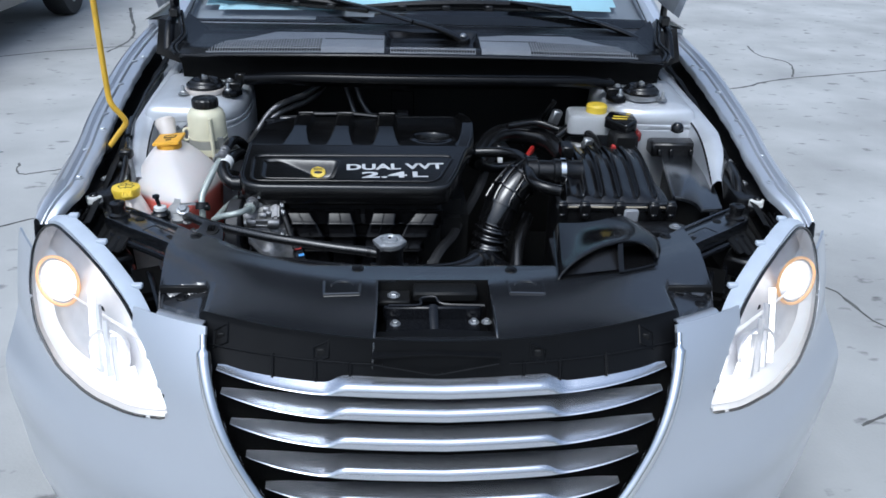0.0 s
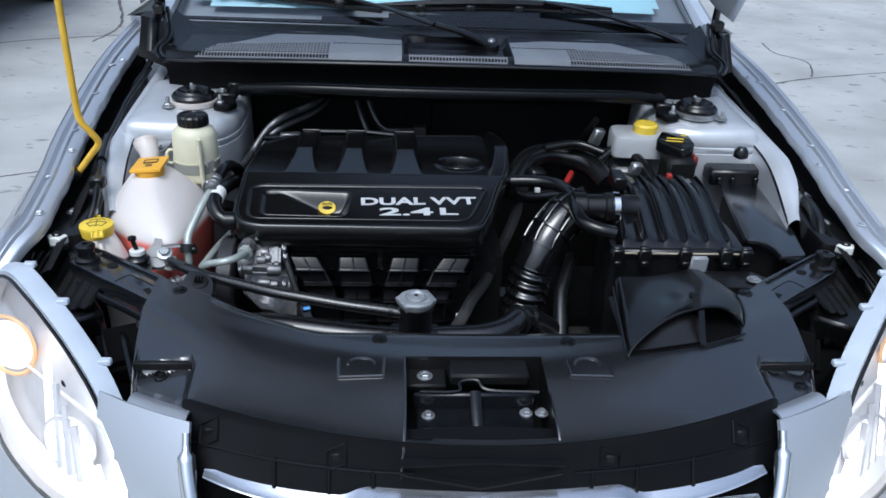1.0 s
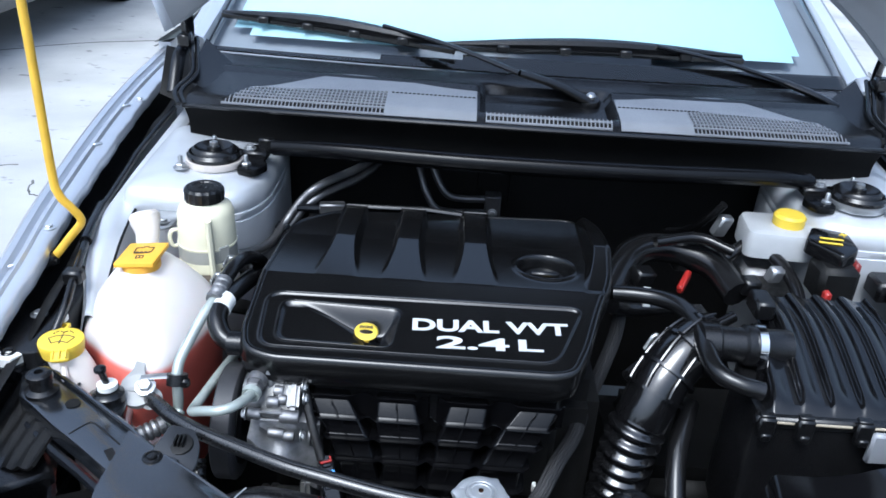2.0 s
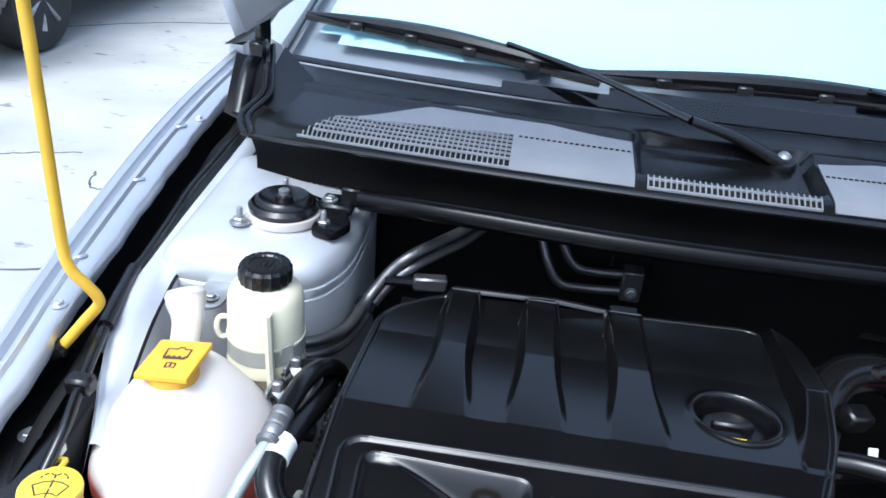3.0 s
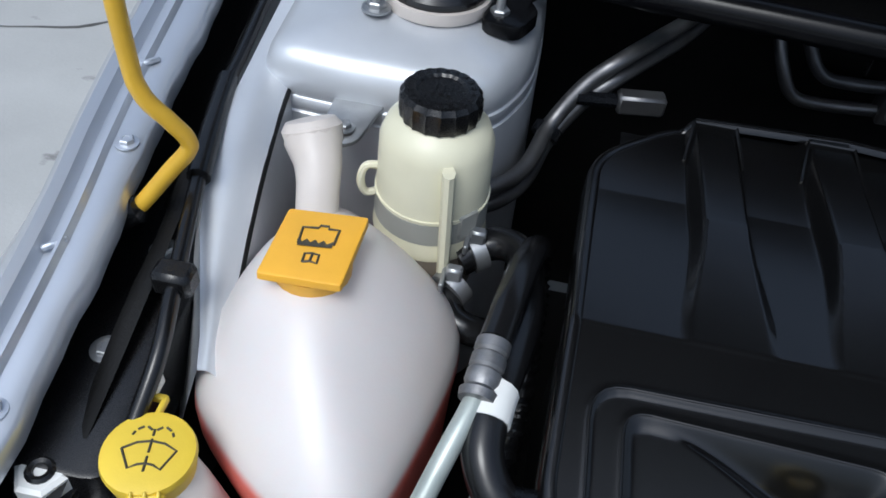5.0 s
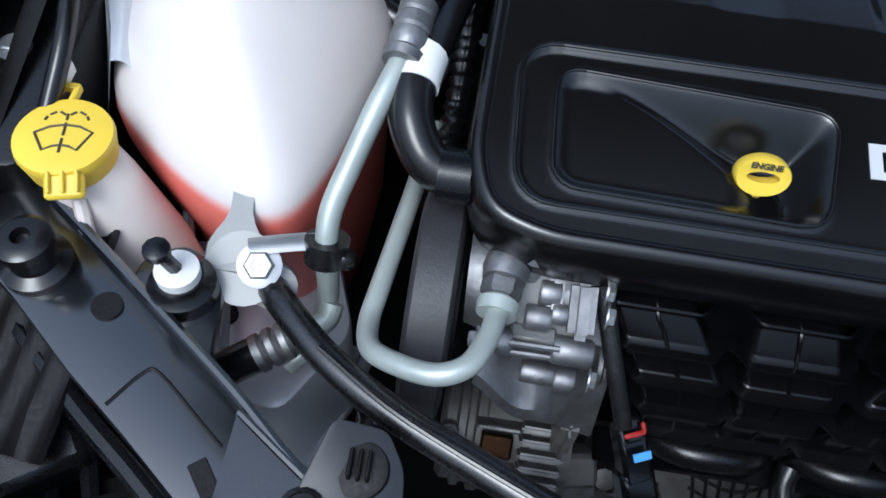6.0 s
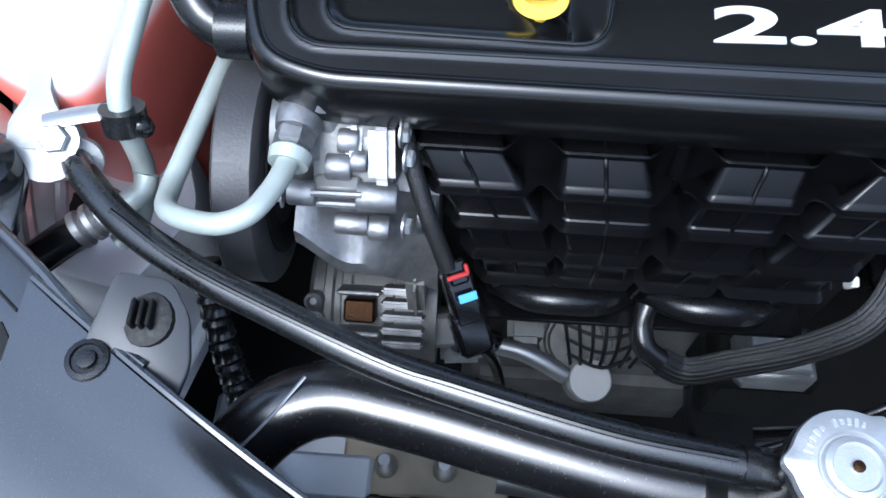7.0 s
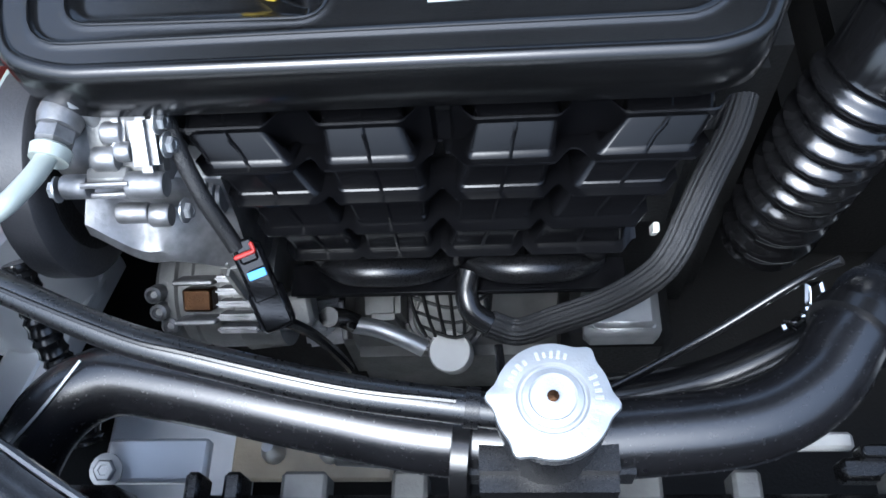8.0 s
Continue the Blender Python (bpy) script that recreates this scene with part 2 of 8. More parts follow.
def lathe(bm, prof, at, d=(0, 0, 1), n=24, wob=None, inner=0.0):
    """Turn a profile of (radius, height) about the axis d at the place at."""
    m = axis_m(at, d)
    loops = []
    for r, z in prof:
        loops.append([m @ Vector((math.cos(a) * r * (wob(a) if wob and r > inner else 1), math.sin(a) * r * (wob(a) if wob and r > inner else 1), z)) for a in [2 * math.pi * k / n for k in range(n)]])
    rings(bm, loops)
    return bm


def box(bm, c, s, bev=0.003, m=None, segs=1):
    """A bevelled block with centre c and sides s."""
    r = bmesh.ops.create_cube(bm, size=1)
    vs = r["verts"]
    mm = (m or Matrix.Identity(4)) @ Matrix.Translation(c) @ Matrix.Diagonal((*s, 1))
    bmesh.ops.transform(bm, matrix=mm, verts=vs)
    if bev:
        es = list({e for v in vs for e in v.link_edges})
        bmesh.ops.bevel(bm, geom=es, offset=bev, segments=segs, affect="EDGES", clamp_overlap=True)
    return bm


def rounded(poly, r=0.01, k=4):
    """Round the corners of a plan polygon."""
    out, n = [], len(poly)
    for i in range(n):
        p, a, b = Vector(poly[i]), Vector(poly[i - 1]), Vector(poly[(i + 1) % n])
        ra = min(r, (a - p).length * 0.45, (b - p).length * 0.45)
        s, e = p + (a - p).normalized() * ra, p + (b - p).normalized() * ra
        for j in range(k + 1):
            t = j / k
            out.append((1 - t) ** 2 * s + 2 * t * (1 - t) * p + t * t * e)
    return out


def prism(bm, poly, z0, z1, bev=0.003, m=None, tilt=None):
    """An upright block over a plan polygon with a chamfered top; tilt gives a height to add at (x, y)."""
    m = m or Matrix.Identity(4)
    pts = [Vector(q[:2]) for q in poly]
    pts = [p for i, p in enumerate(pts) if (p - pts[i - 1]).length > 1e-6]
    n = len(pts)
    area = sum(pts[i - 1].x * pts[i].y - pts[i].x * pts[i - 1].y for i in range(n))
    sg = 1 if area > 0 else -1
    inward = []
    for i in range(n):
        d = (pts[(i + 1) % n] - pts[i]).normalized() + (pts[i] - pts[i - 1]).normalized()
        inward.append(Vector((-d.y, d.x)).normalized() * sg)
    f = tilt or (lambda x, y: 0.0)

    def loop(s, z):
        out = []
        for p, q in zip(pts, inward):
            w = p + q * s
            out.append(m @ Vector((w.x, w.y, z + f(w.x, w.y))))
        return out
    rings(bm, [loop(0, z0), loop(0, z1 - bev), loop(bev * 0.3, z1 - bev * 0.3), loop(bev, z1)])
    return bm


def grid(bm, nu, nv, f, keep=None):
    """A sheet of nu by nv cells, f(u, v) in 0..1."""
    vs = [[bm.verts.new(f(i / nu, j / nv)) for j in range(nv + 1)] for i in range(nu + 1)]
    for i in range(nu):
        for j in range(nv):
            if keep is None or keep((i + 0.5) / nu, (j + 0.5) / nv):
                bm.faces.new((vs[i][j], vs[i + 1][j], vs[i + 1][j + 1], vs[i][j + 1]))
    loose = [v for v in bm.verts if not v.link_faces]
    bmesh.ops.delete(bm, geom=loose, context="VERTS")
    return bm


def thicken(bm, t):
    """Give a sheet real thickness."""
    bmesh.ops.recalc_face_normals(bm, faces=bm.faces)
    bmesh.ops.solidify(bm, geom=bm.faces[:], thickness=t)
    return bm


def smoothstep(a, b, x):
    t = min(1.0, max(0.0, (x - a) / (b - a)))
    return t * t * (3 - 2 * t)


def sdf(poly, x, y):
    """Signed distance to a plan polygon (inside negative) and the nearest point on it."""
    best, near, inside = 1e9, None, False
    n = len(poly)
    for i in range(n):
        ax, ay = poly[i][0], poly[i][1]
        bx, by = poly[(i + 1) % n][0], poly[(i + 1) % n][1]
        dx, dy = bx - ax, by - ay
        L = dx * dx + dy * dy
        t = min(1.0, max(0.0, ((x - ax) * dx + (y - ay) * dy) / L)) if L > 1e-12 else 0.0
        qx, qy = ax + t * dx, ay + t * dy
        d = (x - qx) ** 2 + (y - qy) ** 2
        if d < best:
            best, near = d, (qx, qy)
        if (ay > y) != (by > y) and x < dx * (y - ay) / (by - ay) + ax:
            inside = not inside
    d = math.sqrt(best)
    return (-d if inside else d), near


def hexbolt(parent, at, r=0.008, d=(0, 0, 1), material=None, h=0.006, name="bolt", washer=True):
    bm = bmesh.new()
    if washer:
        lathe(bm, [(r * 0.5, 0), (r * 1.5, 0), (r * 1.5, h * 0.22), (r * 0.9, h * 0.35)], at, d, 16)
    lathe(bm, [(r, 0), (r, h * 0.85), (r * 0.85, h), (r * 0.5, h), (r * 0.45, h * 0.9)], at, d, 6)
    return part(name, bm, material or GALV, parent, smooth=25)


def lettering(parent, words, at, height, width, material, tilt=0.0, turn=0.0, name="lettering", label="", bold=0.02, lean=0.0):
    """Raised letters lying on a surface, their lower left corner at the place at."""
    cu = bpy.data.curves.new("words", "FONT")
    cu.body, cu.size, cu.extrude, cu.offset, cu.shear = words, 1.0, 0.02, bold, lean
    tmp = bpy.data.objects.new("words", cu)
    me = bpy.data.meshes.new_from_object(tmp)
    bpy.data.objects.remove(tmp)
    xs = [v.co.x for v in me.vertices]
    ys = [v.co.y for v in me.vertices]
    x0, y0, w, h = min(xs), min(ys), max(xs) - min(xs), max(ys) - min(ys)
    me.transform(pose(*at, tilt, 0, 0) @ pose(0, 0, 0, 0, 0, turn) @ Matrix.Diagonal((width / w, height / h, 0.02, 1)) @ Matrix.Translation((-x0, -y0, 0)))
    me.materials.clear()
    me.materials.append(material)
    ob = new(name, me)
    ob.parent = parent
    ob.matrix_parent_inverse = origin_of(parent).inverted()
    if label:
        ob["label"] = label
    return ob


# ---- ground ----
bm = bmesh.new()


def ground_f(u, v):
    return (-60 + 120 * u, -40 + 140 * v, 0)


grid(bm, 24, 28, ground_f)
alone("ground", bm, CONCRETE, "pale grey worn concrete yard with stains", "ground", kind="structure")


def crack(pts, w):
    """A dirty joint or crack lying in the concrete."""
    bm = bmesh.new()
    line = spline([(x, y, 0) for x, y in pts], 10)
    rnd = random.Random(int(pts[0][0] * 1000))
    row = []
    for i, p in enumerate(line):
        d = (line[min(i + 1, len(line) - 1)] - line[max(i - 1, 0)]).normalized()
        s = Vector((-d.y, d.x, 0))
        ww = w * rnd.uniform(0.4, 1.3)
        p = p + s * rnd.uniform(-0.006, 0.006)
        row.append([p + s * ww + Vector((0, 0, 0.001)), p + Vector((0, 0, 0.004)), p - s * ww + Vector((0, 0, 0.001))])
    rings(bm, row, closed=False)
    return alone("ground_crack", bm, CRACK, "dark crack running through the concrete", "crack", "cracks in the concrete", "structure")


for pts, w in [([(-3.6, 3.0), (-2.09, 3.29), (-1.73, 3.47), (-1.2, 3.6)], 0.007), ([(-2.14, 4.2), (-2.06, 4.03), (-1.79, 4.15), (-1.4, 4.2)], 0.006),
               ([(-3.6, 6.4), (-3.0, 6.88), (-2.0, 7.3)], 0.01), ([(-2.9, 9.0), (-2.55, 7.9), (-2.45, 7.4), (-2.5, 6.9)], 0.014),
               ([(2.2, 5.9), (2.66, 6.06), (3.2, 6.37), (5.2, 7.0)], 0.012), ([(3.3, 7.6), (3.25, 7.2), (3.4, 6.9), (3.21, 6.4)], 0.008),
               ([(1.3, 3.3), (1.73, 2.77), (1.85, 2.4), (2.6, 1.6)], 0.008), ([(1.4, 1.85), (1.75, 2.0), (2.6, 2.2)], 0.006),
               ([(-2.7, 4.2), (-2.49, 4.31), (-2.3, 4.38)], 0.005)]:
    crack(pts, w)

bm = bmesh.new()
box(bm, (9.0, 11.6, 0.06), (14, 0.3, 0.12), 0.02, pose(0, 0, 0, 0, 0, 0))
bmesh.ops.rotate(bm, verts=bm.verts, cent=(3, 10.0, 0), matrix=Matrix.Rotation(radians(14), 3, "Z"))
alone("kerb", bm, CONCRETE, "low pale concrete kerb at the yard's edge", "kerb", kind="structure")


# ---- the silver car ----
def nose(x, z):
    """How far forward the car's skin lies at a width and height."""
    o = 0.09 * max(0.0, (z - 0.66) / 0.19) ** 1.6
    o += 0.05 * max(0.0, (0.45 - z) / 0.25) ** 2 - 0.022 * math.exp(-((z - 0.55) / 0.085) ** 2)
    o -= 0.085 * (abs(x) / 0.9) ** 4 * smoothstep(0.69, 0.60, z)
    return 0.92 + 0.69 * abs(x) ** 2.94 + o


LAMP = [(0.475, 0.703), (0.56, 0.682), (0.66, 0.672), (0.76, 0.675), (0.83, 0.70), (0.858, 0.76), (0.85, 0.84), (0.82, 0.885), (0.775, 0.908), (0.70, 0.902), (0.635, 0.884), (0.575, 0.852), (0.528, 0.800), (0.498, 0.75)]


def grille_w(z):
    return 0.415 - 1.25 * max(0.0, 0.83 - z) ** 2 - 0.12 * max(0.0, 0.83 - z)


car = thing("car", (0, 2.4, 0), "silver saloon car with its bonnet propped open", "car")

# front bumper skin with openings for grille and lamps
bm = bmesh.new()
XW = 0.915


def bumper_xz(u, v):
    """Skin places; those beside an opening lie exactly on its edge."""
    x, z = -XW + 2 * XW * u, 0.20 + 0.655 * v
    a, sg = abs(x), -1 if x < 0 else 1
    if z > 0.65 and a > 0.45:
        d, q = sdf(LAMP_EDGE, a, z)
        if abs(d) < 0.0045:
            return sg * q[0], q[1]
    if z > 0.47 and abs(a - grille_w(z)) < 0.0042:
        return sg * grille_w(z), z
    return x, z


def bumper_f(u, v):
    x, z = bumper_xz(u, v)
    return (x, nose(x, z), z)


def bumper_keep(u, v):
    x, z = abs(-XW + 2 * XW * u), 0.20 + 0.655 * v
    if x < grille_w(z) - 0.0005 and z > 0.47:
        return False
    if z > 0.66 and sdf(LAMP_EDGE, x, z)[0] < 0:
        return False
    return not (x > 0.56 and z > 0.83)


LAMP_EDGE = [tuple(q) for q in rounded(LAMP, 0.025, 3)]
grid(bm, 240, 86, bumper_f, bumper_keep)
thicken(bm, -0.006)
bumper = part("bumper", bm, SILVER, car, "silver painted front bumper", 60)
for sx in (-1, 1):
    # small silver shelf between lamp and grille
    bm = bmesh.new()

    def shelf_f(u, v):
        x = 0.425 + 0.09 * u
        return (sx * x, nose(x, 0.852) + 0.05 * v - 0.002, 0.853 + 0.006 * math.sin(3.1 * v) - 0.016 * v)
    grid(bm, 8, 6, shelf_f)
    thicken(bm, 0.004)
    part("bumper_shelf", bm, SILVER, bumper)
    # chrome strip round the grille
    bm = bmesh.new()
    pts = []
    for i in range(13):
        z = 0.845 - 0.38 * i / 12
        x = grille_w(z) + 0.006
        pts.append((sx * x, nose(x, z) - 0.006, z))
    tube(bm, pts, lambda t: 0.0125 if t > 0.05 else 0.006, 10, 5)
    part("grille_surround", bm, CHROME, bumper, "chrome strip round the grille")

# near-black sheet stands in for the shade behind the bars
grille = part("grille_backing", grid(bmesh.new(), 30, 12, lambda u, v: ((2 * u - 1) * 0.42, nose(0.3 * abs(2 * u - 1), 0.48 + 0.33 * v) + 0.07, 0.48 + 0.33 * v)), SEALSHADE, car, "black sheet painted as shade behind the grille bars")
# grille bars
SLAT_Z = [0.779, 0.744, 0.697, 0.642, 0.588, 0.53]
for k, zc in enumerate(SLAT_Z):
    bm = bmesh.new()
    loops = []
    wide = grille_w(zc + 0.02) - 0.012
    for i in range(61):
        u = -1 + 2 * i / 60
        x = u * wide
        ax = abs(x)
        mid = 1 - smoothstep(0.170, 0.212, ax)           # full lip in the middle
        end = max(0.0, 1 - (ax / wide) ** 5)
        low = mid * (-0.009 + 0.030 * ax) + (1 - mid) * (-0.011 + 0.024 * (ax / wide) ** 3)
        lip = (0.0025 + 0.0150 * mid) * (0.25 + 0.75 * end)
        dep = 0.034 * (0.10 + 0.90 * end)
        rise = (0.002 + 0.011 * (1 - mid) + 0.0) * (0.1 + 0.9 * end)
        if k == 0:
            rise = (0.021 - low - lip) * (0.15 + 0.85 * end)
        y = nose(x, zc) + 0.002 + 0.005 * (1 - mid) + 0.010 * (1 - end)
        z = zc + low
        loops.append([Vector((x, y + 0.004, z - 0.002)), Vector((x, y, z)), Vector((x, y + 0.001, z + lip * 0.45)), Vector((x, y + 0.004, z + lip * 0.85)),
                      Vector((x, y + 0.007, z + lip)), Vector((x, y + 0.012, z + lip + 0.0005 + 0.15 * rise)),
                      Vector((x, y + 0.012 + dep * 0.5, z + lip + 0.45 * rise)), Vector((x, y + 0.012 + dep, z + lip + rise)), Vector((x, y + 0.012 + dep, z + lip + rise - 0.006)), Vector((x, y + 0.014, z + 0.001))])
    rings(bm, loops)
    part("grille_bar", bm, SLAT, grille, "silver wavy grille bar", 50)


FLANGE = mat("frosted_lamp_plastic", (0.50, 0.55, 0.62), 0.22, 0, 0.06, 20, 400, 0.03)
# headlamps
def lamp_side(sx):
    lamp = thing("headlight", (sx * 0.66, 1.25, 0.75), "lit clear headlight with chrome reflector", "headlight", "pair of headlights")
    outline = rounded(LAMP, 0.025, 4)
    n = len(outline)
    # lens: fan rings from the outline inwards
    bm = bmesh.new()
    c = Vector((0.66, 0.785))
    loops = []
    for s, off in ((1.0, 0.002), (0.985, -0.008), (0.93, -0.014), (0.8, -0.017), (0.6, -0.018), (0.4, -0.018), (0.2, -0.018), (0.03, -0.018)):
        loops.append([(sx * q.x, nose(q.x, q.y) + off, q.y) for q in [c + (Vector(p) - c) * s for p in outline]])
    rings(bm, loops, caps=False)
    lens = part("lens", bm, LENS, lamp, "clear polycarbonate lens", 60)
    lens.visible_shadow = False
    # black seal
    bm = bmesh.new()
    tube(bm, [(sx * q.x, nose(q.x, q.y) - 0.002, q.y) for q in outline] + [(sx * outline[0].x, nose(outline[0].x, outline[0].y) - 0.002, outline[0].y)], 0.0032, 6, smooth_line=False)
    part("seal", bm, RUBBER, lamp, "black rubber seal")
    # chrome housing behind the lens
    bm = bmesh.new()
    loops = []
    for s, off in ((0.995, 0.004), (0.95, 0.03), (0.88, 0.055), (0.6, 0.075), (0.3, 0.08), (0.03, 0.08)):
        loops.append([(sx * q.x, nose(q.x, q.y) + off, q.y) for q in [c + (Vector(p) - c) * s for p in outline]])
    rings(bm, loops, caps=False)
    part("reflector", bm, RETRO, lamp, "chrome reflector", 60)
    # projector bowl with amber-looking ring and bulb
    for px_, pz, r, m_, ring in ((0.775, 0.80, 0.052, BULB, AMBER), (0.625, 0.745, 0.045, BULB, RETRO)):
        at = (sx * px_, nose(px_, pz) + 0.035, pz)
        d = (sx * 0.35, -0.9, 0.15)
        bm = bmesh.new()
        fr = Vector(d).normalized().to_track_quat("Z", "Y").to_matrix()
        tube(bm, [Vector(at) + fr @ Vector((r * math.cos(a), r * math.sin(a), 0.0)) for a in [2 * math.pi * q / 28 for q in range(29)]], 0.0035, 6, smooth_line=False)
        part("projector_ring", bm, ring, lamp, "warm glowing ring round the bulb" if ring is AMBER else "chrome ring")
        bm = bmesh.new()
        lathe(bm, [(r * 0.3, -0.034), (r * 0.6, -0.03), (r * 0.88, -0.004), (r * 0.86, -0.002), (r * 0.58, -0.026), (r * 0.3, -0.03)], at, d, 28)
        part("projector_bowl", bm, RETRO, lamp, "chrome bowl")
        bm = bmesh.new()
        lathe(bm, [(0.001, 0.010), (r * 0.32, 0.005), (r * 0.45, -0.006), (r * 0.48, -0.022)], at, d, 20)
        part("bulb", bm, m_, lamp, "lit lamp")
    # glowing strip added along the lower and outer edge, for the reflector's lit white
    bm = bmesh.new()
    low = [q for q in outline if q.y < 0.80]
    loops = []
    for s_, off in ((0.95, 0.014), (0.88, 0.020), (0.78, 0.030), (0.70, 0.040)):
        loops.append([(sx * q.x, nose(q.x, q.y) + off, q.y) for q in [c + (Vector(p) - c) * s_ for p in low]])
    rings(bm, loops, caps=False, closed=False)
    part("glow_strip", bm, REFGLOW, lamp, "added glowing strip for the lit reflector's white lower edge", 60)
    # ribbed inner turn lens; four ribs are made to glow as bright reflections
    for k in range(7):
        x = 0.535 + 0.020 * k
        bm = bmesh.new()
        z0, z1 = 0.715, 0.735 + 0.018 * k
        tube(bm, [(sx * x, nose(x, z0) + 0.022, z0), (sx * (x + 0.012), nose(x, z1) + 0.022, z1)], 0.0065, 6)
        part("reflector_rib", bm, BULB if k in (0, 1, 2, 6) else RETRO, lamp)
    # broad clear flange with clips along the top inner edge
    bm = bmesh.new()
    edge = [(0.503, 0.762), (0.530, 0.804), (0.577, 0.855), (0.636, 0.887), (0.70, 0.905), (0.765, 0.911), (0.81, 0.896)]
    pts = spline([(sx * x, nose(x, z) + 0.002, z) for x, z in edge], 6)
    loops = []
    for i, p in enumerate(pts):
        w = 0.034 * min(1.0, 0.35 + i / 10)
        q = p + Vector((-sx * w * 0.55, w * 0.8, 0.003))
        loops.append([p + Vector((0, 0, 0.001)), p.lerp(q, 0.5) + Vector((0, 0, 0.004)), q, q + Vector((0, 0, -0.008)), p + Vector((0, 0, -0.01))])
    rings(bm, loops)
    part("flange", bm, FLANGE, lamp, "frosted clear flange")
    for i in (5, 13, 22, 30):
        bm = bmesh.new()
        box(bm, loops[i][2] + Vector((0, 0, 0.003)), (0.020, 0.012, 0.010), 0.002)
        part("clip", bm, FLANGE, lamp)


for sx in (-1, 1):
    lamp_side(sx)


# front wings
def wing_z(y):
    return 0.945 + 0.165 * min(y - 1.57, 0.23) + 0.10 * max(0.0, y - 1.80) if y > 1.45 else 0.925 + 0.35 * (y - 1.45)


def wing_edge(y):
    return 0.772 + 0.05 * smoothstep(1.55, 2.5, y) + 0.012 * math.sin((y - 1.5) * 2.2)


def wing(sx):
    bm = bmesh.new()

    def sect(y):
        z, e = wing_z(y), wing_edge(y)
        w = 0.045 + 0.01 * smoothstep(1.5, 2.3, y)
        out = min(0.905, max(0.0, (y - 0.975) / 0.69) ** 0.34 + 0.002)
        a = 0 if y > 1.53 else (1.53 - y) / 0.09      # runs out over the lamp
        e2 = e + 0.006 * smoothstep(1.7, 1.9, y) + 0.040 * a
        ragged = (0.0012 * math.sin(47 * y) + 0.0008 * math.sin(111 * y)) * (1 - min(1, a))
        w *= 1 - 0.35 * a
        z -= 0.028 * a * a
        return [(e2 + ragged, z - 0.034), (e2 + ragged, z - 0.016), (e2 + ragged + 0.003, z - 0.013), (e2 + w * 0.50, z - 0.0125), (e2 + w * 0.56, z - 0.006), (e2 + w * 0.61, z - 0.006), (e2 + w * 0.66, z - 0.013), (e2 + w * 0.80, z - 0.013), (e2 + w * 0.88, z - 0.002), (e2 + w * 1.05, z + 0.001),
                (e2 + w * 1.22, z - 0.006), (max(e2 + w * 1.35, out - 0.045), z - 0.035), (out - 0.028, z - 0.10), (out - 0.014, z - 0.19), (min(0.915, out + 0.02), 0.64), (min(0.925, out + 0.035), 0.52), (out + 0.01, 0.36)]
    ys = [1.44, 1.46, 1.48, 1.5, 1.52] + [1.54 + 0.015 * k for k in range(75)]
    rings(bm, [[Vector((sx * x, y, z)) for x, z in sect(y)] for y in ys], closed=False)
    w = part("front_wing", bm, SILVER, car, "silver front wing with bolted inner flange", 50)
    for y in (1.575, 1.805, 2.342):
        hexbolt(w, (sx * (wing_edge(y) + 0.016), y, wing_z(y) - 0.0125), 0.0065, material=SILVER)
    for y in (1.70, 1.90, 2.11, 2.30):
        bm = bmesh.new()
        box(bm, (0, 0, 0), (0.005, 0.020, 0.005), 0.0015, pose(sx * (wing_edge(y) + 0.031), y, wing_z(y) - 0.009, 0, 0, sx * 40))
        part("flange_tab", bm, SILVER, w)
    # dark gap closing plastic under the flange
    bm = bmesh.new()

    def gap_f(u, v):
        y = 1.46 + 1.1 * u
        x = wing_edge(y) + 0.03 - 0.062 * v
        return (sx * x, y, wing_z(y) - 0.05 - 0.05 * math.sin(math.pi * min(1, v * 1.3)) - 0.015 * math.sin(40 * y) * v * (1 - v))
    grid(bm, 40, 8, gap_f)
    part("wing_liner", bm, DULL, w, "black plastic liner under the wing edge")
    return w


wings = {sx: wing(sx) for sx in (-1, 1)}
for sx in (-1, 1):
    # black folded corner piece in front of the wing
    bm = bmesh.new()

    def corner_f(u, v):
        x = 0.66 + 0.17 * u
        y = 1.40 + 0.15 * v + 0.03 * u
        return (sx * x, y, 0.842 + 0.02 * v - 0.045 * u * (1 - v) - 0.006 * abs(math.sin(26 * u + 3 * v)))
    grid(bm, 40, 6, corner_f)
    thicken(bm, 0.004)
    part("corner_filler", bm, DULL, car, "ribbed black corner filler")
    for k in range(5):
        bm = bmesh.new()
        tube(bm, [(sx * (0.757 + 0.013 * k), 1.545 - 0.004 * k, 0.872), (sx * (0.762 + 0.014 * k), 1.47 + 0.006 * k, 0.862 - 0.004 * k), (sx * (0.766 + 0.014 * k), 1.43 + 0.01 * k, 0.845)], 0.0035, 6, 4)
        part("filler_rib", bm, BLACK, car)

# inner aprons, strut towers, firewall
def along(y, table):
    """A value between the rows of a small table of (y, value)."""
    for (a, va), (b, vb) in zip(table, table[1:]):
        if y <= b:
            return va + (vb - va) * (max(y, a) - a) / (b - a)
    return table[-1][1]


APRON_IN = [(1.62, 0.668), (1.675, 0.677), (1.746, 0.691), (1.934, 0.715), (2.161, 0.736), (2.372, 0.754), (2.52, 0.765)]
APRON_OUT = [(1.62, 0.682), (1.68, 0.700), (1.78, 0.738), (1.88, 0.755), (2.10, 0.770), (2.44, 0.787), (2.52, 0.79)]


def apron_in(y, sx):
    return along(y, APRON_IN) + (0.012 if sx > 0 else 0.0)


def apron_out(y, sx):
    return along(y, APRON_OUT) + (0.016 if sx > 0 else 0.0)


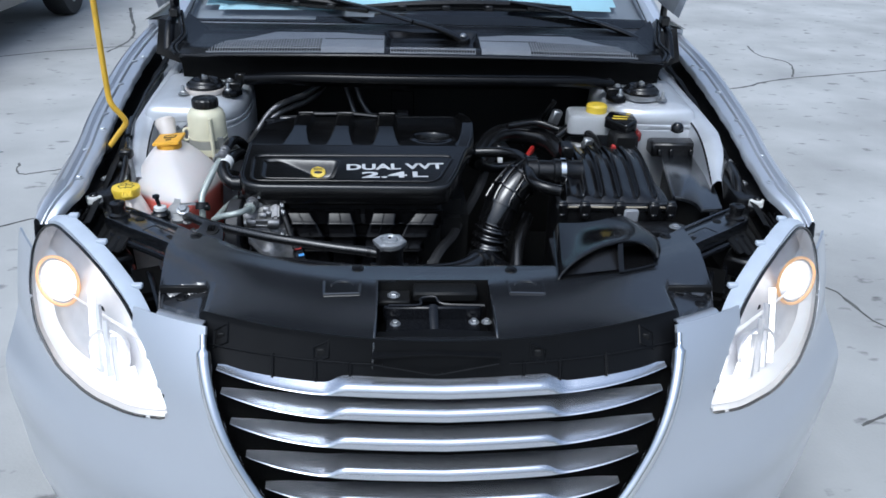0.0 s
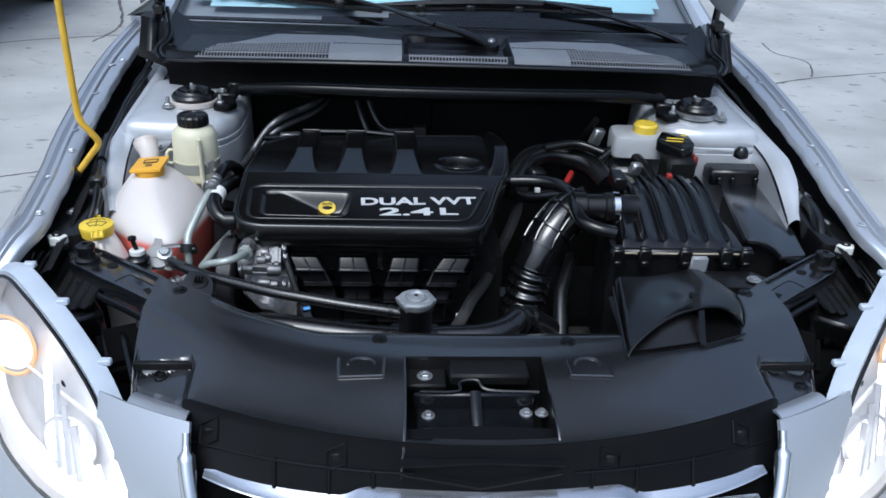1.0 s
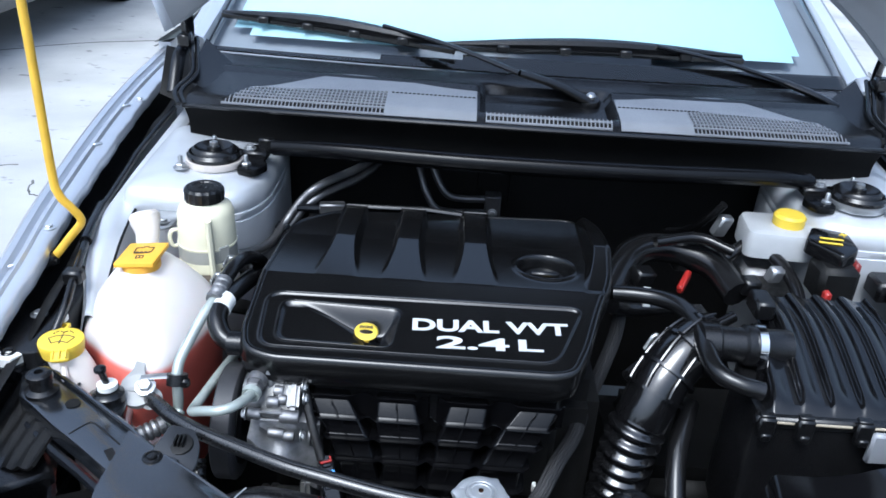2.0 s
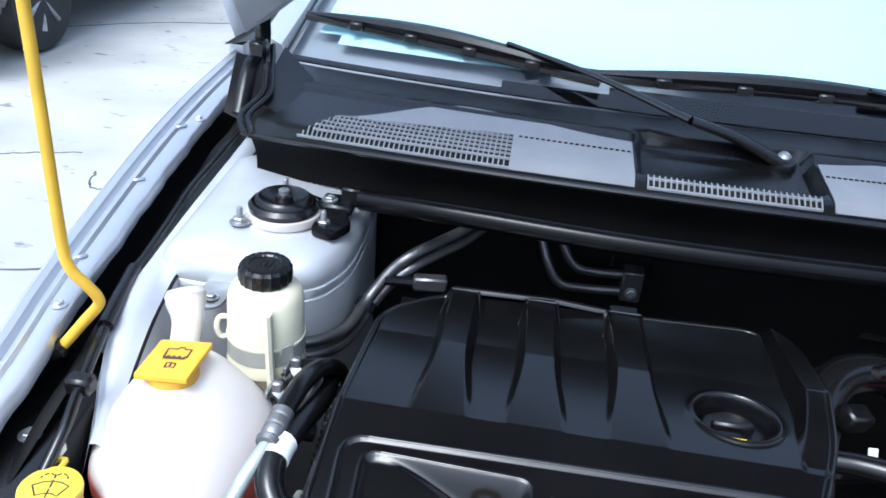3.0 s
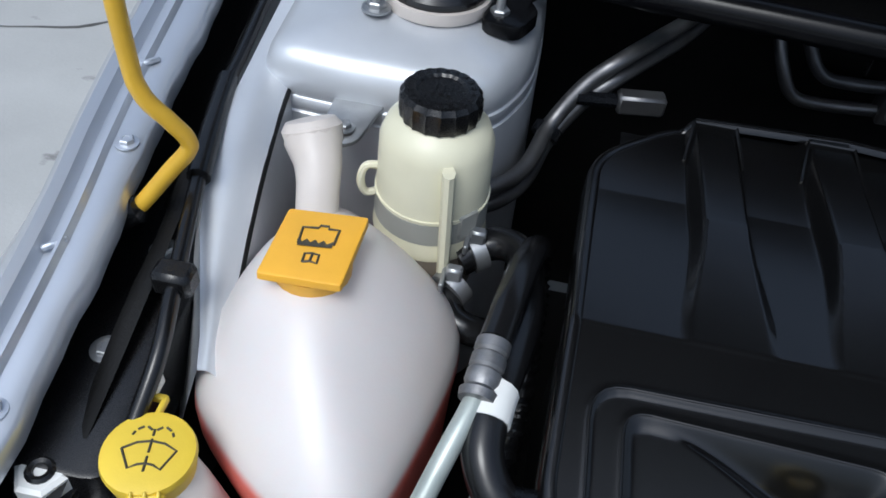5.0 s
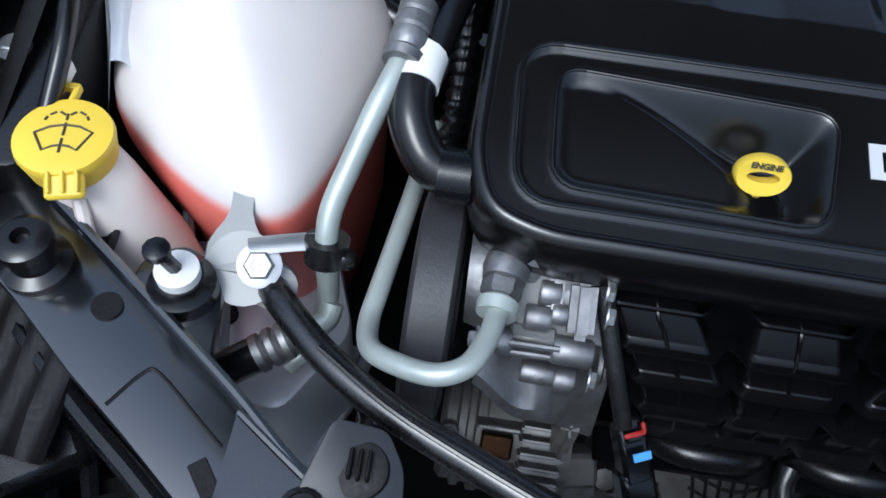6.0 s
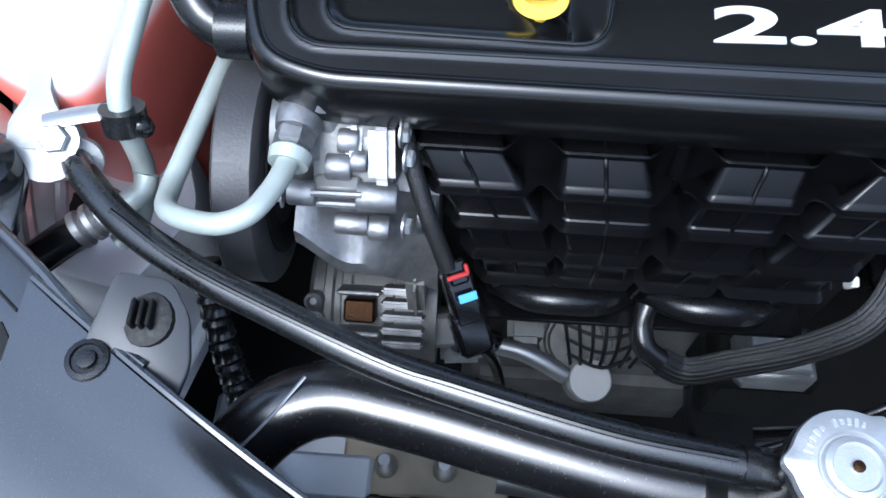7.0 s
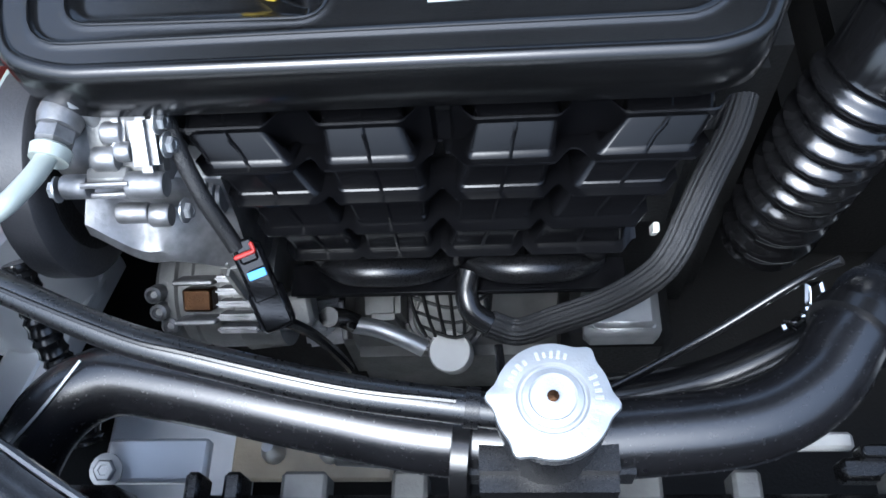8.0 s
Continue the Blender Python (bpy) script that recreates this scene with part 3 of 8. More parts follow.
def apron_z(y):
    return 0.962 + 0.03 * (y - 2.0) - 0.05 * (1 - smoothstep(1.62, 1.9, y))


def apron(sx):
    bm = bmesh.new()

    def f(u, v):
        y = 1.655 + 0.845 * u
        xo = apron_out(y, sx)
        xi = apron_in(y, sx)
        z = apron_z(y)
        if v < 0.5:
            t = v / 0.5
            return (sx * (xo + (xi - xo) * t), y, z + 0.006 * math.sin(math.pi * t) - 0.010 * t)
        t = (v - 0.5) / 0.5
        return (sx * (xi - 0.02 * t), y, z - 0.010 - 0.45 * t)
    grid(bm, 30, 14, f)
    a = part("inner_apron", bm, BAY, car, "silver painted inner apron", 50)
    # sealed seam
    bm = bmesh.new()
    pts = []
    for i in range(14):
        y = 1.66 + 0.79 * i / 13
        pts.append((sx * (apron_in(y, sx) + 0.002), y, apron_z(y) - 0.011))
    tube(bm, pts, 0.003, 6, 3)
    part("seam", bm, DULL, a)
    # outer drop of the apron towards the wing
    bm = bmesh.new()

    def g(u, v):
        y = 1.655 + 0.845 * u
        xo = apron_out(y, sx)
        return (sx * (xo + 0.030 * v), y, apron_z(y) - 0.10 * v)
    grid(bm, 24, 4, g)
    part("apron_side", bm, BAY, a, "silver side of the apron dropping to the wing")
    # tower
    tower = part("strut_tower", tower_bm(sx), BAY, car, "silver painted strut tower dome", 50)
    c = Vector((sx * 0.605, 2.065, 1.0))
    bm = bmesh.new()
    lathe(bm, [(0.02, 0.000), (0.053, 0.000), (0.0545, 0.004), (0.0535, 0.012), (0.048, 0.013)], c, n=36)
    part("mount_ring", bm, MILK if sx < 0 else GALV, tower, "pale mount ring")
    bm = bmesh.new()
    lathe(bm, [(0.03, 0.0), (0.05, 0.012), (0.051, 0.02), (0.046, 0.026), (0.043, 0.021), (0.041, 0.03), (0.036, 0.034), (0.028, 0.028), (0.014, 0.024), (0.012, 0.034), (0.006, 0.036)], c, n=32)
    part("mount_rubber", bm, RUBBER, tower, "black rubber strut mount")
    bm = bmesh.new()
    lathe(bm, [(0.008, 0.02), (0.008, 0.042), (0.004, 0.044)], c, n=10)
    part("strut_rod", bm, GALV, tower)
    # black brace foot bolted over the back of the mount
    bm = bmesh.new()
    foot = [(0.668, 2.108), (0.640, 2.138), (0.585, 2.140), (0.530, 2.108), (0.503, 2.060), (0.520, 2.020), (0.556, 2.026), (0.556, 2.070), (0.582, 2.106), (0.625, 2.112), (0.650, 2.090)]
    prism(bm, [Vector((sx * q.x, q.y)) for q in rounded(foot, 0.012, 3)], 0.994, 1.008, 0.003)
    part("brace_foot", bm, BEAMBLK, tower, "black brace foot")
    for a_ in ((-0.05, -0.045), (0.064, -0.02), (-0.02, 0.072)):
        at = c + Vector((sx * -1 * a_[0] if sx > 0 else a_[0], a_[1], 0.004))
        hexbolt(tower, at, 0.0095, h=0.009, name="strut_nut")
        bm = bmesh.new()
        lathe(bm, [(0.0045, 0), (0.0045, 0.022), (0.003, 0.024)], at, n=8)
        part("stud", bm, GALV, tower)
    return a


def tower_bm(sx):
    """A boxed turret with a flat lid, rounded corners and two pressed lines round its wall."""
    bm = bmesh.new()
    y0 = 0.0 if sx < 0 else 0.035
    plan_ = rounded([(0.742, 1.950 + y0), (0.690, 1.944 + y0), (0.590, 1.946 + y0), (0.532, 1.966 + y0), (0.505, 2.035 + y0), (0.503, 2.16), (0.515, 2.32), (0.760, 2.32)], 0.055, 6)
    c = Vector((0.615, 2.07))
    loops = []
    for off, z in ((0.016, 0.55), (0.012, 0.78), (0.009, 0.90), (0.0085, 0.930), (0.0062, 0.9315), (0.0062, 0.9335), (0.0078, 0.935), (0.0072, 0.945), (0.005, 0.9465), (0.005, 0.9485), (0.006, 0.950), (0.004, 0.966), (0.0, 0.977), (-0.007, 0.985), (-0.018, 0.990), (-0.05, 0.9965), (-0.085, 1.0)):
        loops.append([Vector((sx * (q.x + (q.x - c.x) / max(0.02, (q - c).length) * off), q.y + (q.y - c.y) / max(0.02, (q - c).length) * off, z)) for q in plan_])
    rings(bm, loops)
    return bm


for sx in (-1, 1):
    apron(sx)

# apron rail plates with two bolts, in front of the towers
for sx in (-1, 1):
    bm = bmesh.new()
    prism(bm, [Vector((sx * x, y)) for x, y in rounded([(0.715, 1.56), (0.80, 1.56), (0.815, 1.80), (0.765, 1.83), (0.73, 1.76)], 0.02)], 0.83, 0.898, 0.004)
    pl = part("rail_plate", bm, BLACK, car, "black plastic rail cover")
    for x, y in ((0.767, 1.765), (0.764, 1.66)):
        hexbolt(pl, (sx * x, y, 0.898), 0.0085, material=GALV, h=0.006)

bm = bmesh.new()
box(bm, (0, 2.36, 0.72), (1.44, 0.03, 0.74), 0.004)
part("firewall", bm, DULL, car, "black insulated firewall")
# black beam under the scuttle, with a rounded steel tube along it
bm = bmesh.new()
tube(bm, [(-0.50, 2.105, 1.024), (-0.35, 2.06, 1.042), (-0.1, 2.03, 1.048), (0.2, 2.035, 1.048), (0.42, 2.07, 1.040), (0.53, 2.11, 1.022)], 0.016, 12, 6)
beam = part("scuttle_beam", bm, BEAMBLK, car, "black steel beam below the scuttle")
bm = bmesh.new()


def beam_f(u, v):
    x = -0.50 + 1.03 * u
    y = 2.10 - 0.07 * (1 - (2 * u - 1) ** 2)
    return (x, y + 0.008 + 0.03 * v, 1.030 - 0.012 * math.sin(v * 1.5) - 0.010 * (2 * u - 1) ** 2)


grid(bm, 20, 5, beam_f)
thicken(bm, 0.003)
part("beam_flange", bm, BEAMBLK, beam)
for sx in (-1, 1):
    bm = bmesh.new()
    box(bm, (sx * 0.535, 2.10, 1.012), (0.05, 0.045, 0.02), 0.005)
    box(bm, (sx * 0.515, 2.105, 1.026), (0.03, 0.012, 0.03), 0.003, None)
    b = part("beam_bracket", bm, BLACK, beam)
    hexbolt(b, (sx * 0.545, 2.095, 1.022), 0.008)


# scuttle panel with its two grilles
def scuttle_front(x):
    return 2.075 + 0.12 * (x / 0.70) ** 2


def scuttle_back(x):
    return 2.30 + 0.205 * (x / 0.755) ** 2


def scuttle_z(x, v):
    return 1.102 - 0.035 * (x / 0.7) ** 2 + 0.028 * v + 0.012 * smoothstep(0.0, 0.12, v)


scuttle = thing("scuttle_panel", (0, 2.2, 1.08), "black plastic scuttle panel with slotted air grilles", "scuttle panel")
bm = bmesh.new()


def well(x, v):
    return smoothstep(-0.115, -0.10, x) * (1 - smoothstep(0.135, 0.15, x)) * smoothstep(0.17, 0.24, v) * (1 - smoothstep(0.70, 0.80, v))


def sc_f(u, v):
    x = -0.70 + 1.40 * u
    y = scuttle_front(x) + (scuttle_back(x) - scuttle_front(x)) * v
    z = scuttle_z(x, v) - 0.022 * well(x, v)
    z += 0.006 * smoothstep(0.62, 0.66, v) * (1 - smoothstep(0.66, 0.75, v))
    return (x, y, z)


grid(bm, 112, 26, sc_f)
part("panel", bm, BLACK, scuttle, "grey-black sloping panel", 50)
# hanging front face
bm = bmesh.new()


def sf_f(u, v):
    x = -0.70 + 1.40 * u
    y = scuttle_front(x) + 0.012 * math.sin(v * 3.1) + 0.03 * v
    return (x, y - 0.003, scuttle_z(x, 0) - 0.075 * v + 0.0012 * math.sin(x * 700) * (1 if abs(x) > 0.35 else 0))


grid(bm, 280, 8, sf_f)
part("front_face", bm, SEALSHADE, scuttle, "black seal face of the scuttle", 60)
# light edge line and rubber lip
bm = bmesh.new()
tube(bm, [(x / 20, scuttle_front(x / 20) - 0.004, scuttle_z(x / 20, 0) + 0.001) for x in range(-14, 15)], 0.005, 8, 3)
part("lip", bm, RUBBER, scuttle, "rubber lip")


def sc_pt(x, v, lift=0.0):
    return Vector((x, scuttle_front(x) + (scuttle_back(x) - scuttle_front(x)) * v, scuttle_z(x, v) + lift))


def mesh_top(x):
    """How far back the open mesh reaches at a width."""
    a = abs(x)
    return 0.30 + 0.12 * (0.58 - a) / 0.29 - 0.24 * smoothstep(0.565, 0.625, a) if a > 0.29 else 0.13


def mesh_grille(x0, x1, material):
    """Bars across and along a dark bed leave rows of square holes."""
    bm = bmesh.new()
    grid(bm, 24, 4, lambda u, v: sc_pt(x0 + (x1 - x0) * u, 0.04 + (mesh_top(x0 + (x1 - x0) * u) - 0.04) * v, 0.0012))
    part("grille_bed", bm, DULL, scuttle)
    bm = bmesh.new()
    pitch = 0.0078
    for i in range(int((x1 - x0) / pitch) + 1):
        x = x0 + pitch * i
        top = mesh_top(x)
        w = 0.0010
        lo = []
        for k in range(4):
            p = sc_pt(x, 0.04 + (top - 0.04) * k / 3, 0.0012)
            lo.append([p + Vector((-w, 0, 0)), p + Vector((-w, 0, 0.003)), p + Vector((w, 0, 0.003)), p + Vector((w, 0, 0))])
        rings(bm, lo)
    for k in range(8):
        v = 0.04 + 0.055 * k
        xs = [x0 + (x1 - x0) * j / 30 for j in range(31)]
        xs = [x for x in xs if mesh_top(x) >= v]
        if len(xs) > 1:
            rings(bm, [[sc_pt(x, v, 0.0012), sc_pt(x, v, 0.0040), sc_pt(x, v + 0.009, 0.0040), sc_pt(x, v + 0.009, 0.0012)] for x in xs])
    return part("mesh_grille", bm, material, scuttle, "pale grey air grille with square holes", 30)


def pale_back(a):
    return 0.30 + 0.42 * smoothstep(0.58, 0.37, a) - 0.17 * smoothstep(0.37, 0.11, a)


GREYPL = mat("grey_plastic_and_sheen", (0.24, 0.25, 0.27), 0.30, 0, 0.12, 8, 900, 0.06)
for sg in (-1, 1):
    # sky sheen painted as a smooth paler sheet running out to a point at its outer end
    xin = 0.118 if sg < 0 else 0.152
    for xa, xb in ((xin, 0.2925), (0.2925, 0.575)):
        bm = bmesh.new()

        def pale_f(u, v):
            x = xa + (xb - xa) * u
            va = 0.035 if xb < 0.3 else mesh_top(max(x, 0.2926))
            return sc_pt(sg * x, va + (max(pale_back(x), va + 0.01) - va) * v, 0.0032)
        grid(bm, 26, 10, pale_f)
        thicken(bm, 0.002)
        part("sheen_panel", bm, GREYPL, scuttle, "smooth panel part with sky sheen painted as paler grey")
    bm = bmesh.new()
    for k in range(20):
        x = xin + 0.006 + 0.0083 * k
        box(bm, sc_pt(sg * x, 0.40, 0.0036), (0.005, 0.003, 0.002), 0)
    part("drain_seam", bm, DULL, scuttle, "row of tiny drain holes")
    x0, x1 = (-0.62, -0.2925) if sg < 0 else (0.2925, 0.62)
    mesh_grille(x0, x1, GREYPL)
mesh_grille(-0.10, 0.135, GREYPL)
for sx in (-1, 1):
    # panel's corner gusset and double rubber lip up to the hinge
    bm = bmesh.new()
    grid(bm, 8, 8, lambda u, v: (sx * (0.60 + 0.12 * u), 2.20 + 0.16 * v + 0.08 * u, 1.075 + 0.05 * v * u + 0.02 * u))
    thicken(bm, 0.004)
    part("corner_gusset", bm, BLACK, scuttle)
    for k in range(2):
        bm = bmesh.new()
        tube(bm, [(sx * (0.695 + 0.012 * k), 2.185, 1.072), (sx * (0.715 + 0.012 * k), 2.23, 1.085), (sx * (0.70 + 0.012 * k), 2.29, 1.105), (sx * (0.715 + 0.012 * k), 2.35, 1.13), (sx * (0.735 + 0.01 * k), 2.42, 1.15)], 0.005, 8, 5)
        part("corner_lip", bm, RUBBER, scuttle)

# windscreen with shade behind it
def screen(x, v):
    y = scuttle_back(x) + 0.006 + 0.95 * v * (1 - 0.10 * (x / 0.75) ** 2)
    z = scuttle_z(x, 1) + 0.004 + 0.46 * v - 0.03 * v * v
    return (x * (1 - 0.16 * v), y, z)


windscreen = thing("windscreen", (0, 2.8, 1.14), "raked windscreen with a pale blue sunshade behind the glass", "windscreen")
bm = bmesh.new()
grid(bm, 30, 16, lambda u, v: screen(-0.755 + 1.51 * u, v))
g = part("pane", bm, GLASS, windscreen, "clear raked glass", 80)
g.visible_shadow = False
bm = bmesh.new()
SH = rounded([(-0.71, 0.075), (-0.30, 0.085), (0.02, 0.10), (0.66, 0.10), (0.64, 0.95), (-0.68, 0.95)], 0.10, 6)


def behind(u, v, d):
    p = screen(-0.755 + 1.51 * u, v)
    return (p[0], p[1] + d * 0.45, p[2] - d)


grid(bm, 60, 40, lambda u, v: behind(u, v, 0.012), lambda u, v: sdf(SH, -0.755 + 1.51 * u, v)[0] < 0)
part("sunshade", bm, SHADE, windscreen, "pale blue sunshade")
bm = bmesh.new()
grid(bm, 30, 12, lambda u, v: behind(u, v, 0.035))
part("dashboard", bm, DASH, windscreen, "grey dashboard edge under the glass")
bm = bmesh.new()


def frit_keep(u, v):
    x = -0.755 + 1.51 * u
    return v < 0.02 + 0.030 * smoothstep(-0.45, 0.0, x) or abs(x) > 0.742


grid(bm, 120, 60, lambda u, v: tuple(Vector(screen(-0.755 + 1.51 * u, v)) + Vector((0, 0.002, -0.003))), frit_keep)
part("black_band", bm, GLOSS, windscreen, "black ceramic band")


# wipers
def wiper(pivot, elbow, mid, tip, heel, label):
    w = thing("wiper", pivot, label, "wiper", "windscreen wipers")
    pv, el, md = Vector(pivot), Vector(elbow), Vector(mid)
    bm = bmesh.new()
    lathe(bm, [(0.012, -0.03), (0.020, -0.004), (0.022, 0.008), (0.018, 0.016), (0.010, 0.018)], pv, (0, -0.25, 1), 20)
    part("pivot", bm, BLACK, w)
    bm = bmesh.new()
    lathe(bm, [(0.010, 0.016), (0.010, 0.024), (0.006, 0.028)], pv, (0, -0.25, 1), 12)
    part("pivot_nut", bm, GALV, w, "bright pivot nut")
    bm = bmesh.new()
    tube(bm, [pv + Vector((0, 0, 0.008)), pv.lerp(el, 0.5) + Vector((0, 0, 0.01)), el], lambda t: 0.021 - 0.006 * t, 8, 6, flat=0.5)
    part("arm", bm, BLACK, w, "black wiper arm")
    bm = bmesh.new()
    tube(bm, [el, el.lerp(md, 0.5) + Vector((0, 0, 0.006)), md], lambda t: 0.012 - 0.005 * t, 8, 6, flat=0.5)
    part("arm_blade", bm, BLACK, w)
    tp, hl = Vector(tip), Vector(heel)
    bm = bmesh.new()
    tube(bm, [hl, hl.lerp(tp, 0.5) + Vector((0, -0.004, 0.012)), tp], lambda t: 0.005 + 0.012 * math.sin(math.pi * t), 8, 8, flat=0.8)
    part("bridge", bm, BLACK, w, "wiper bridge")
    bm = bmesh.new()
    tube(bm, [hl + Vector((0, -0.012, -0.008)), hl.lerp(tp, 0.5) + Vector((0, -0.014, -0.004)), tp + Vector((0, -0.006, -0.006))], 0.007, 6, 8)
    part("rubber", bm, RUBBER, w, "rubber blade")
    for t in (0.2, 0.4, 0.6, 0.8):
        bm = bmesh.new()
        box(bm, hl.lerp(tp, t) + Vector((0, -0.010, -0.001)), (0.026, 0.034, 0.016), 0.003)
        part("claw", bm, BLACK, w)


def on_screen(x, v, d=0.015):
    p = screen(x, v)
    return (p[0], p[1] - 0.4 * d, p[2] + d)


wiper((0.11, 2.235, 1.108), (-0.035, 2.235, 1.165), on_screen(-0.33, 0.095, 0.02), on_screen(-0.735, 0.115), on_screen(-0.17, 0.05), "black wiper with a long arm over the scuttle")
wiper((0.70, 2.36, 1.075), (0.56, 2.42, 1.135), on_screen(0.27, 0.085, 0.02), on_screen(-0.20, 0.055), on_screen(0.47, 0.075), "black wiper at the far side of the screen")

# bonnet, propped up, with its hinges and prop rod
HINGE = Vector((0, 2.43, 1.14))
OPEN = radians(49)


def bonnet_pt(x, s, d=0.0):
    """s metres from the hinge line along the raised bonnet, d below its outer skin."""
    return Vector((x, HINGE.y - s * math.cos(OPEN) - d * math.sin(OPEN), HINGE.z + s * math.sin(OPEN) - d * math.cos(OPEN)))


bonnet = thing("bonnet", (0, 2.43, 1.14), "silver bonnet held open on its prop rod", "bonnet")
bm = bmesh.new()


def bon_s0(x):
    """The rear edge bows forward between the hinges."""
    return 0.03 + 0.42 * (1 - min(1.0, abs(x) / 0.78) ** 2)


def bon_f(u, v):
    x = (2 * u - 1) * (0.80 - 0.30 * smoothstep(0.75, 1.0, v) * 1.0)
    s = bon_s0(x) + (1.24 - bon_s0(x)) * v
    return bonnet_pt(x, s, -0.05 * (1 - (2 * u - 1) ** 2) - 0.02 * math.sin(v * 3.1))


grid(bm, 24, 24, bon_f)
thicken(bm, 0.004)
part("outer_skin", bm, SILVER, bonnet, "silver outer skin")
bm = bmesh.new()


def bon_in(u, v, d):
    x = (2 * u - 1) * (0.77 - 0.28 * smoothstep(0.75, 1.0, v))
    return bonnet_pt(x, bon_s0(x) + 0.02 + (1.19 - bon_s0(x)) * v, d - 0.05 * (1 - (2 * u - 1) ** 2))


grid(bm, 40, 40, lambda u, v: bon_in(u, v, 0.014 + 0.012 * smoothstep(0.04, 0.08, min(u, 1 - u, v, 1 - v))))
part("inner_frame", bm, HOODIN, bonnet, "silver pressed inner frame")
# unseen felt pad added under the middle of the bonnet, to darken reflections in the bay
bm = bmesh.new()
PAD = [tuple(q) for q in rounded([(-0.66, 0.30), (-0.40, 0.45), (0.0, 0.555), (0.40, 0.45), (0.66, 0.30), (0.66, 0.78), (0.46, 0.92), (-0.46, 0.92), (-0.66, 0.78)], 0.07, 4)]
grid(bm, 66, 44, lambda u, v: bonnet_pt(-0.68 + 1.36 * u, 0.18 + 0.76 * v, 0.038 - 0.05 * (1 - ((-0.68 + 1.36 * u) / 0.77) ** 2) + 0.004 * math.sin(40 * u) * math.sin(22 * v)), lambda u, v: sdf(PAD, -0.68 + 1.36 * u, 0.18 + 0.76 * v)[0] < 0)
part("reflection_pad", thicken(bm, 0.008), mat("black_felt", (0.005, 0.005, 0.0055), 0.9, 0, 0.3, 8, 500, 0.4, spec=0.1), bonnet, "unseen black felt pad added to darken reflections below")

for sx in (-1, 1):
    bm = bmesh.new()
    tube(bm, [(sx * 0.755, 2.30, 1.06), (sx * 0.758, 2.36, 1.12), (sx * 0.755, 2.42, 1.15), (sx * 0.745, 2.38, 1.24), (sx * 0.74, 2.30, 1.32)], 0.014, 8, 6, flat=0.45)
    part("hinge", bm, STEELBLK, bonnet, "dark bonnet hinge")
    bm = bmesh.new()
    box(bm, (sx * 0.745, 2.375, 1.155), (0.03, 0.03, 0.03), 0.005)
    part("hinge_stop", bm, RUBBER, bonnet)
    bm = bmesh.new()
    grid(bm, 8, 8, lambda u, v: (sx * (0.745 + 0.07 * u), 2.38 + 0.12 * v * (1 - 0.4 * u), 1.0 + 0.09 * v + 0.03 * u))
    thicken(bm, 0.003)
    part("hinge_plate", bm, DULL, bonnet, "dark pressed hinge plate")

rod = thing("prop_rod", (-0.788, 1.768, 0.938), "yellow painted steel rod holding the bonnet open", "prop rod")
bm = bmesh.new()
tube(bm, [(-0.800, 1.762, 0.930), (-0.785, 1.769, 0.938), (-0.758, 1.783, 0.972), (-0.744, 1.789, 0.990), (-0.743, 1.789, 1.002), (-0.752, 1.784, 1.02), (-0.766, 1.778, 1.045), (-0.770, 1.776, 1.09), (-0.770, 1.772, 1.3), (-0.770, 1.762, 1.6), (-0.770, 1.752, 1.86)], 0.0068, 12, 8)
part("rod", bm, RODYEL, rod)
bm = bmesh.new()
lathe(bm, [(0.006, -0.02), (0.012, -0.016), (0.012, 0.012), (0.008, 0.016)], (-0.797, 1.764, 0.931), (-0.8, -0.3, -0.4), 14)
part("grommet", bm, RUBBER, rod, "rubber pivot grommet")

# washer hose along the wing
hose = thing("washer_hose", (-0.76, 1.9, 0.96), "thin black washer hose clipped along the apron", "hose")
bm = bmesh.new()
tube(bm, [(-0.80, 2.42, 0.985), (-0.795, 2.2, 0.972), (-0.79, 2.11, 0.962), (-0.775, 1.98, 0.958), (-0.766, 1.90, 0.957), (-0.745, 1.80, 0.953), (-0.722, 1.70, 0.945), (-0.712, 1.645, 0.93), (-0.716, 1.60, 0.90)], 0.0065, 10, 6)
part("hose", bm, RUBBER, hose)
bm = bmesh.new()
tube(bm, [(-0.77, 1.93, 0.959), (-0.755, 1.85, 0.957), (-0.745, 1.80, 0.954)], 0.010, 10, 4)
part("sleeve", bm, RUBBER, hose)
bm = bmesh.new()
box(bm, (-0.722, 1.70, 0.946), (0.03, 0.022, 0.022), 0.004)
part("clip", bm, BLACK, hose)

# rest of the car's shell, out of view
side = [(2.65, 0.36), (2.65, 1.08), (3.3, 1.10), (4.6, 1.12), (5.6, 1.06), (5.78, 0.9), (5.78, 0.4), (5.4, 0.34)]
for sx in (-1, 1):
    bm = bmesh.new()
    bm.faces.new([bm.verts.new((sx * 0.905, y, z)) for y, z in side])
    part("side_shell", thicken(bm, 0.03), SILVER, car, smooth=0)
bm = bmesh.new()
grid(bm, 12, 16, lambda u, v: ((2 * u - 1) * (0.62 + 0.06 * math.sin(3.1 * v)), 3.2 + 1.3 * v, 1.44 + 0.045 * math.sin(3.1 * v) - 0.03 * (2 * u - 1) ** 2))
part("roof", thicken(bm, 0.02), SILVER, car)
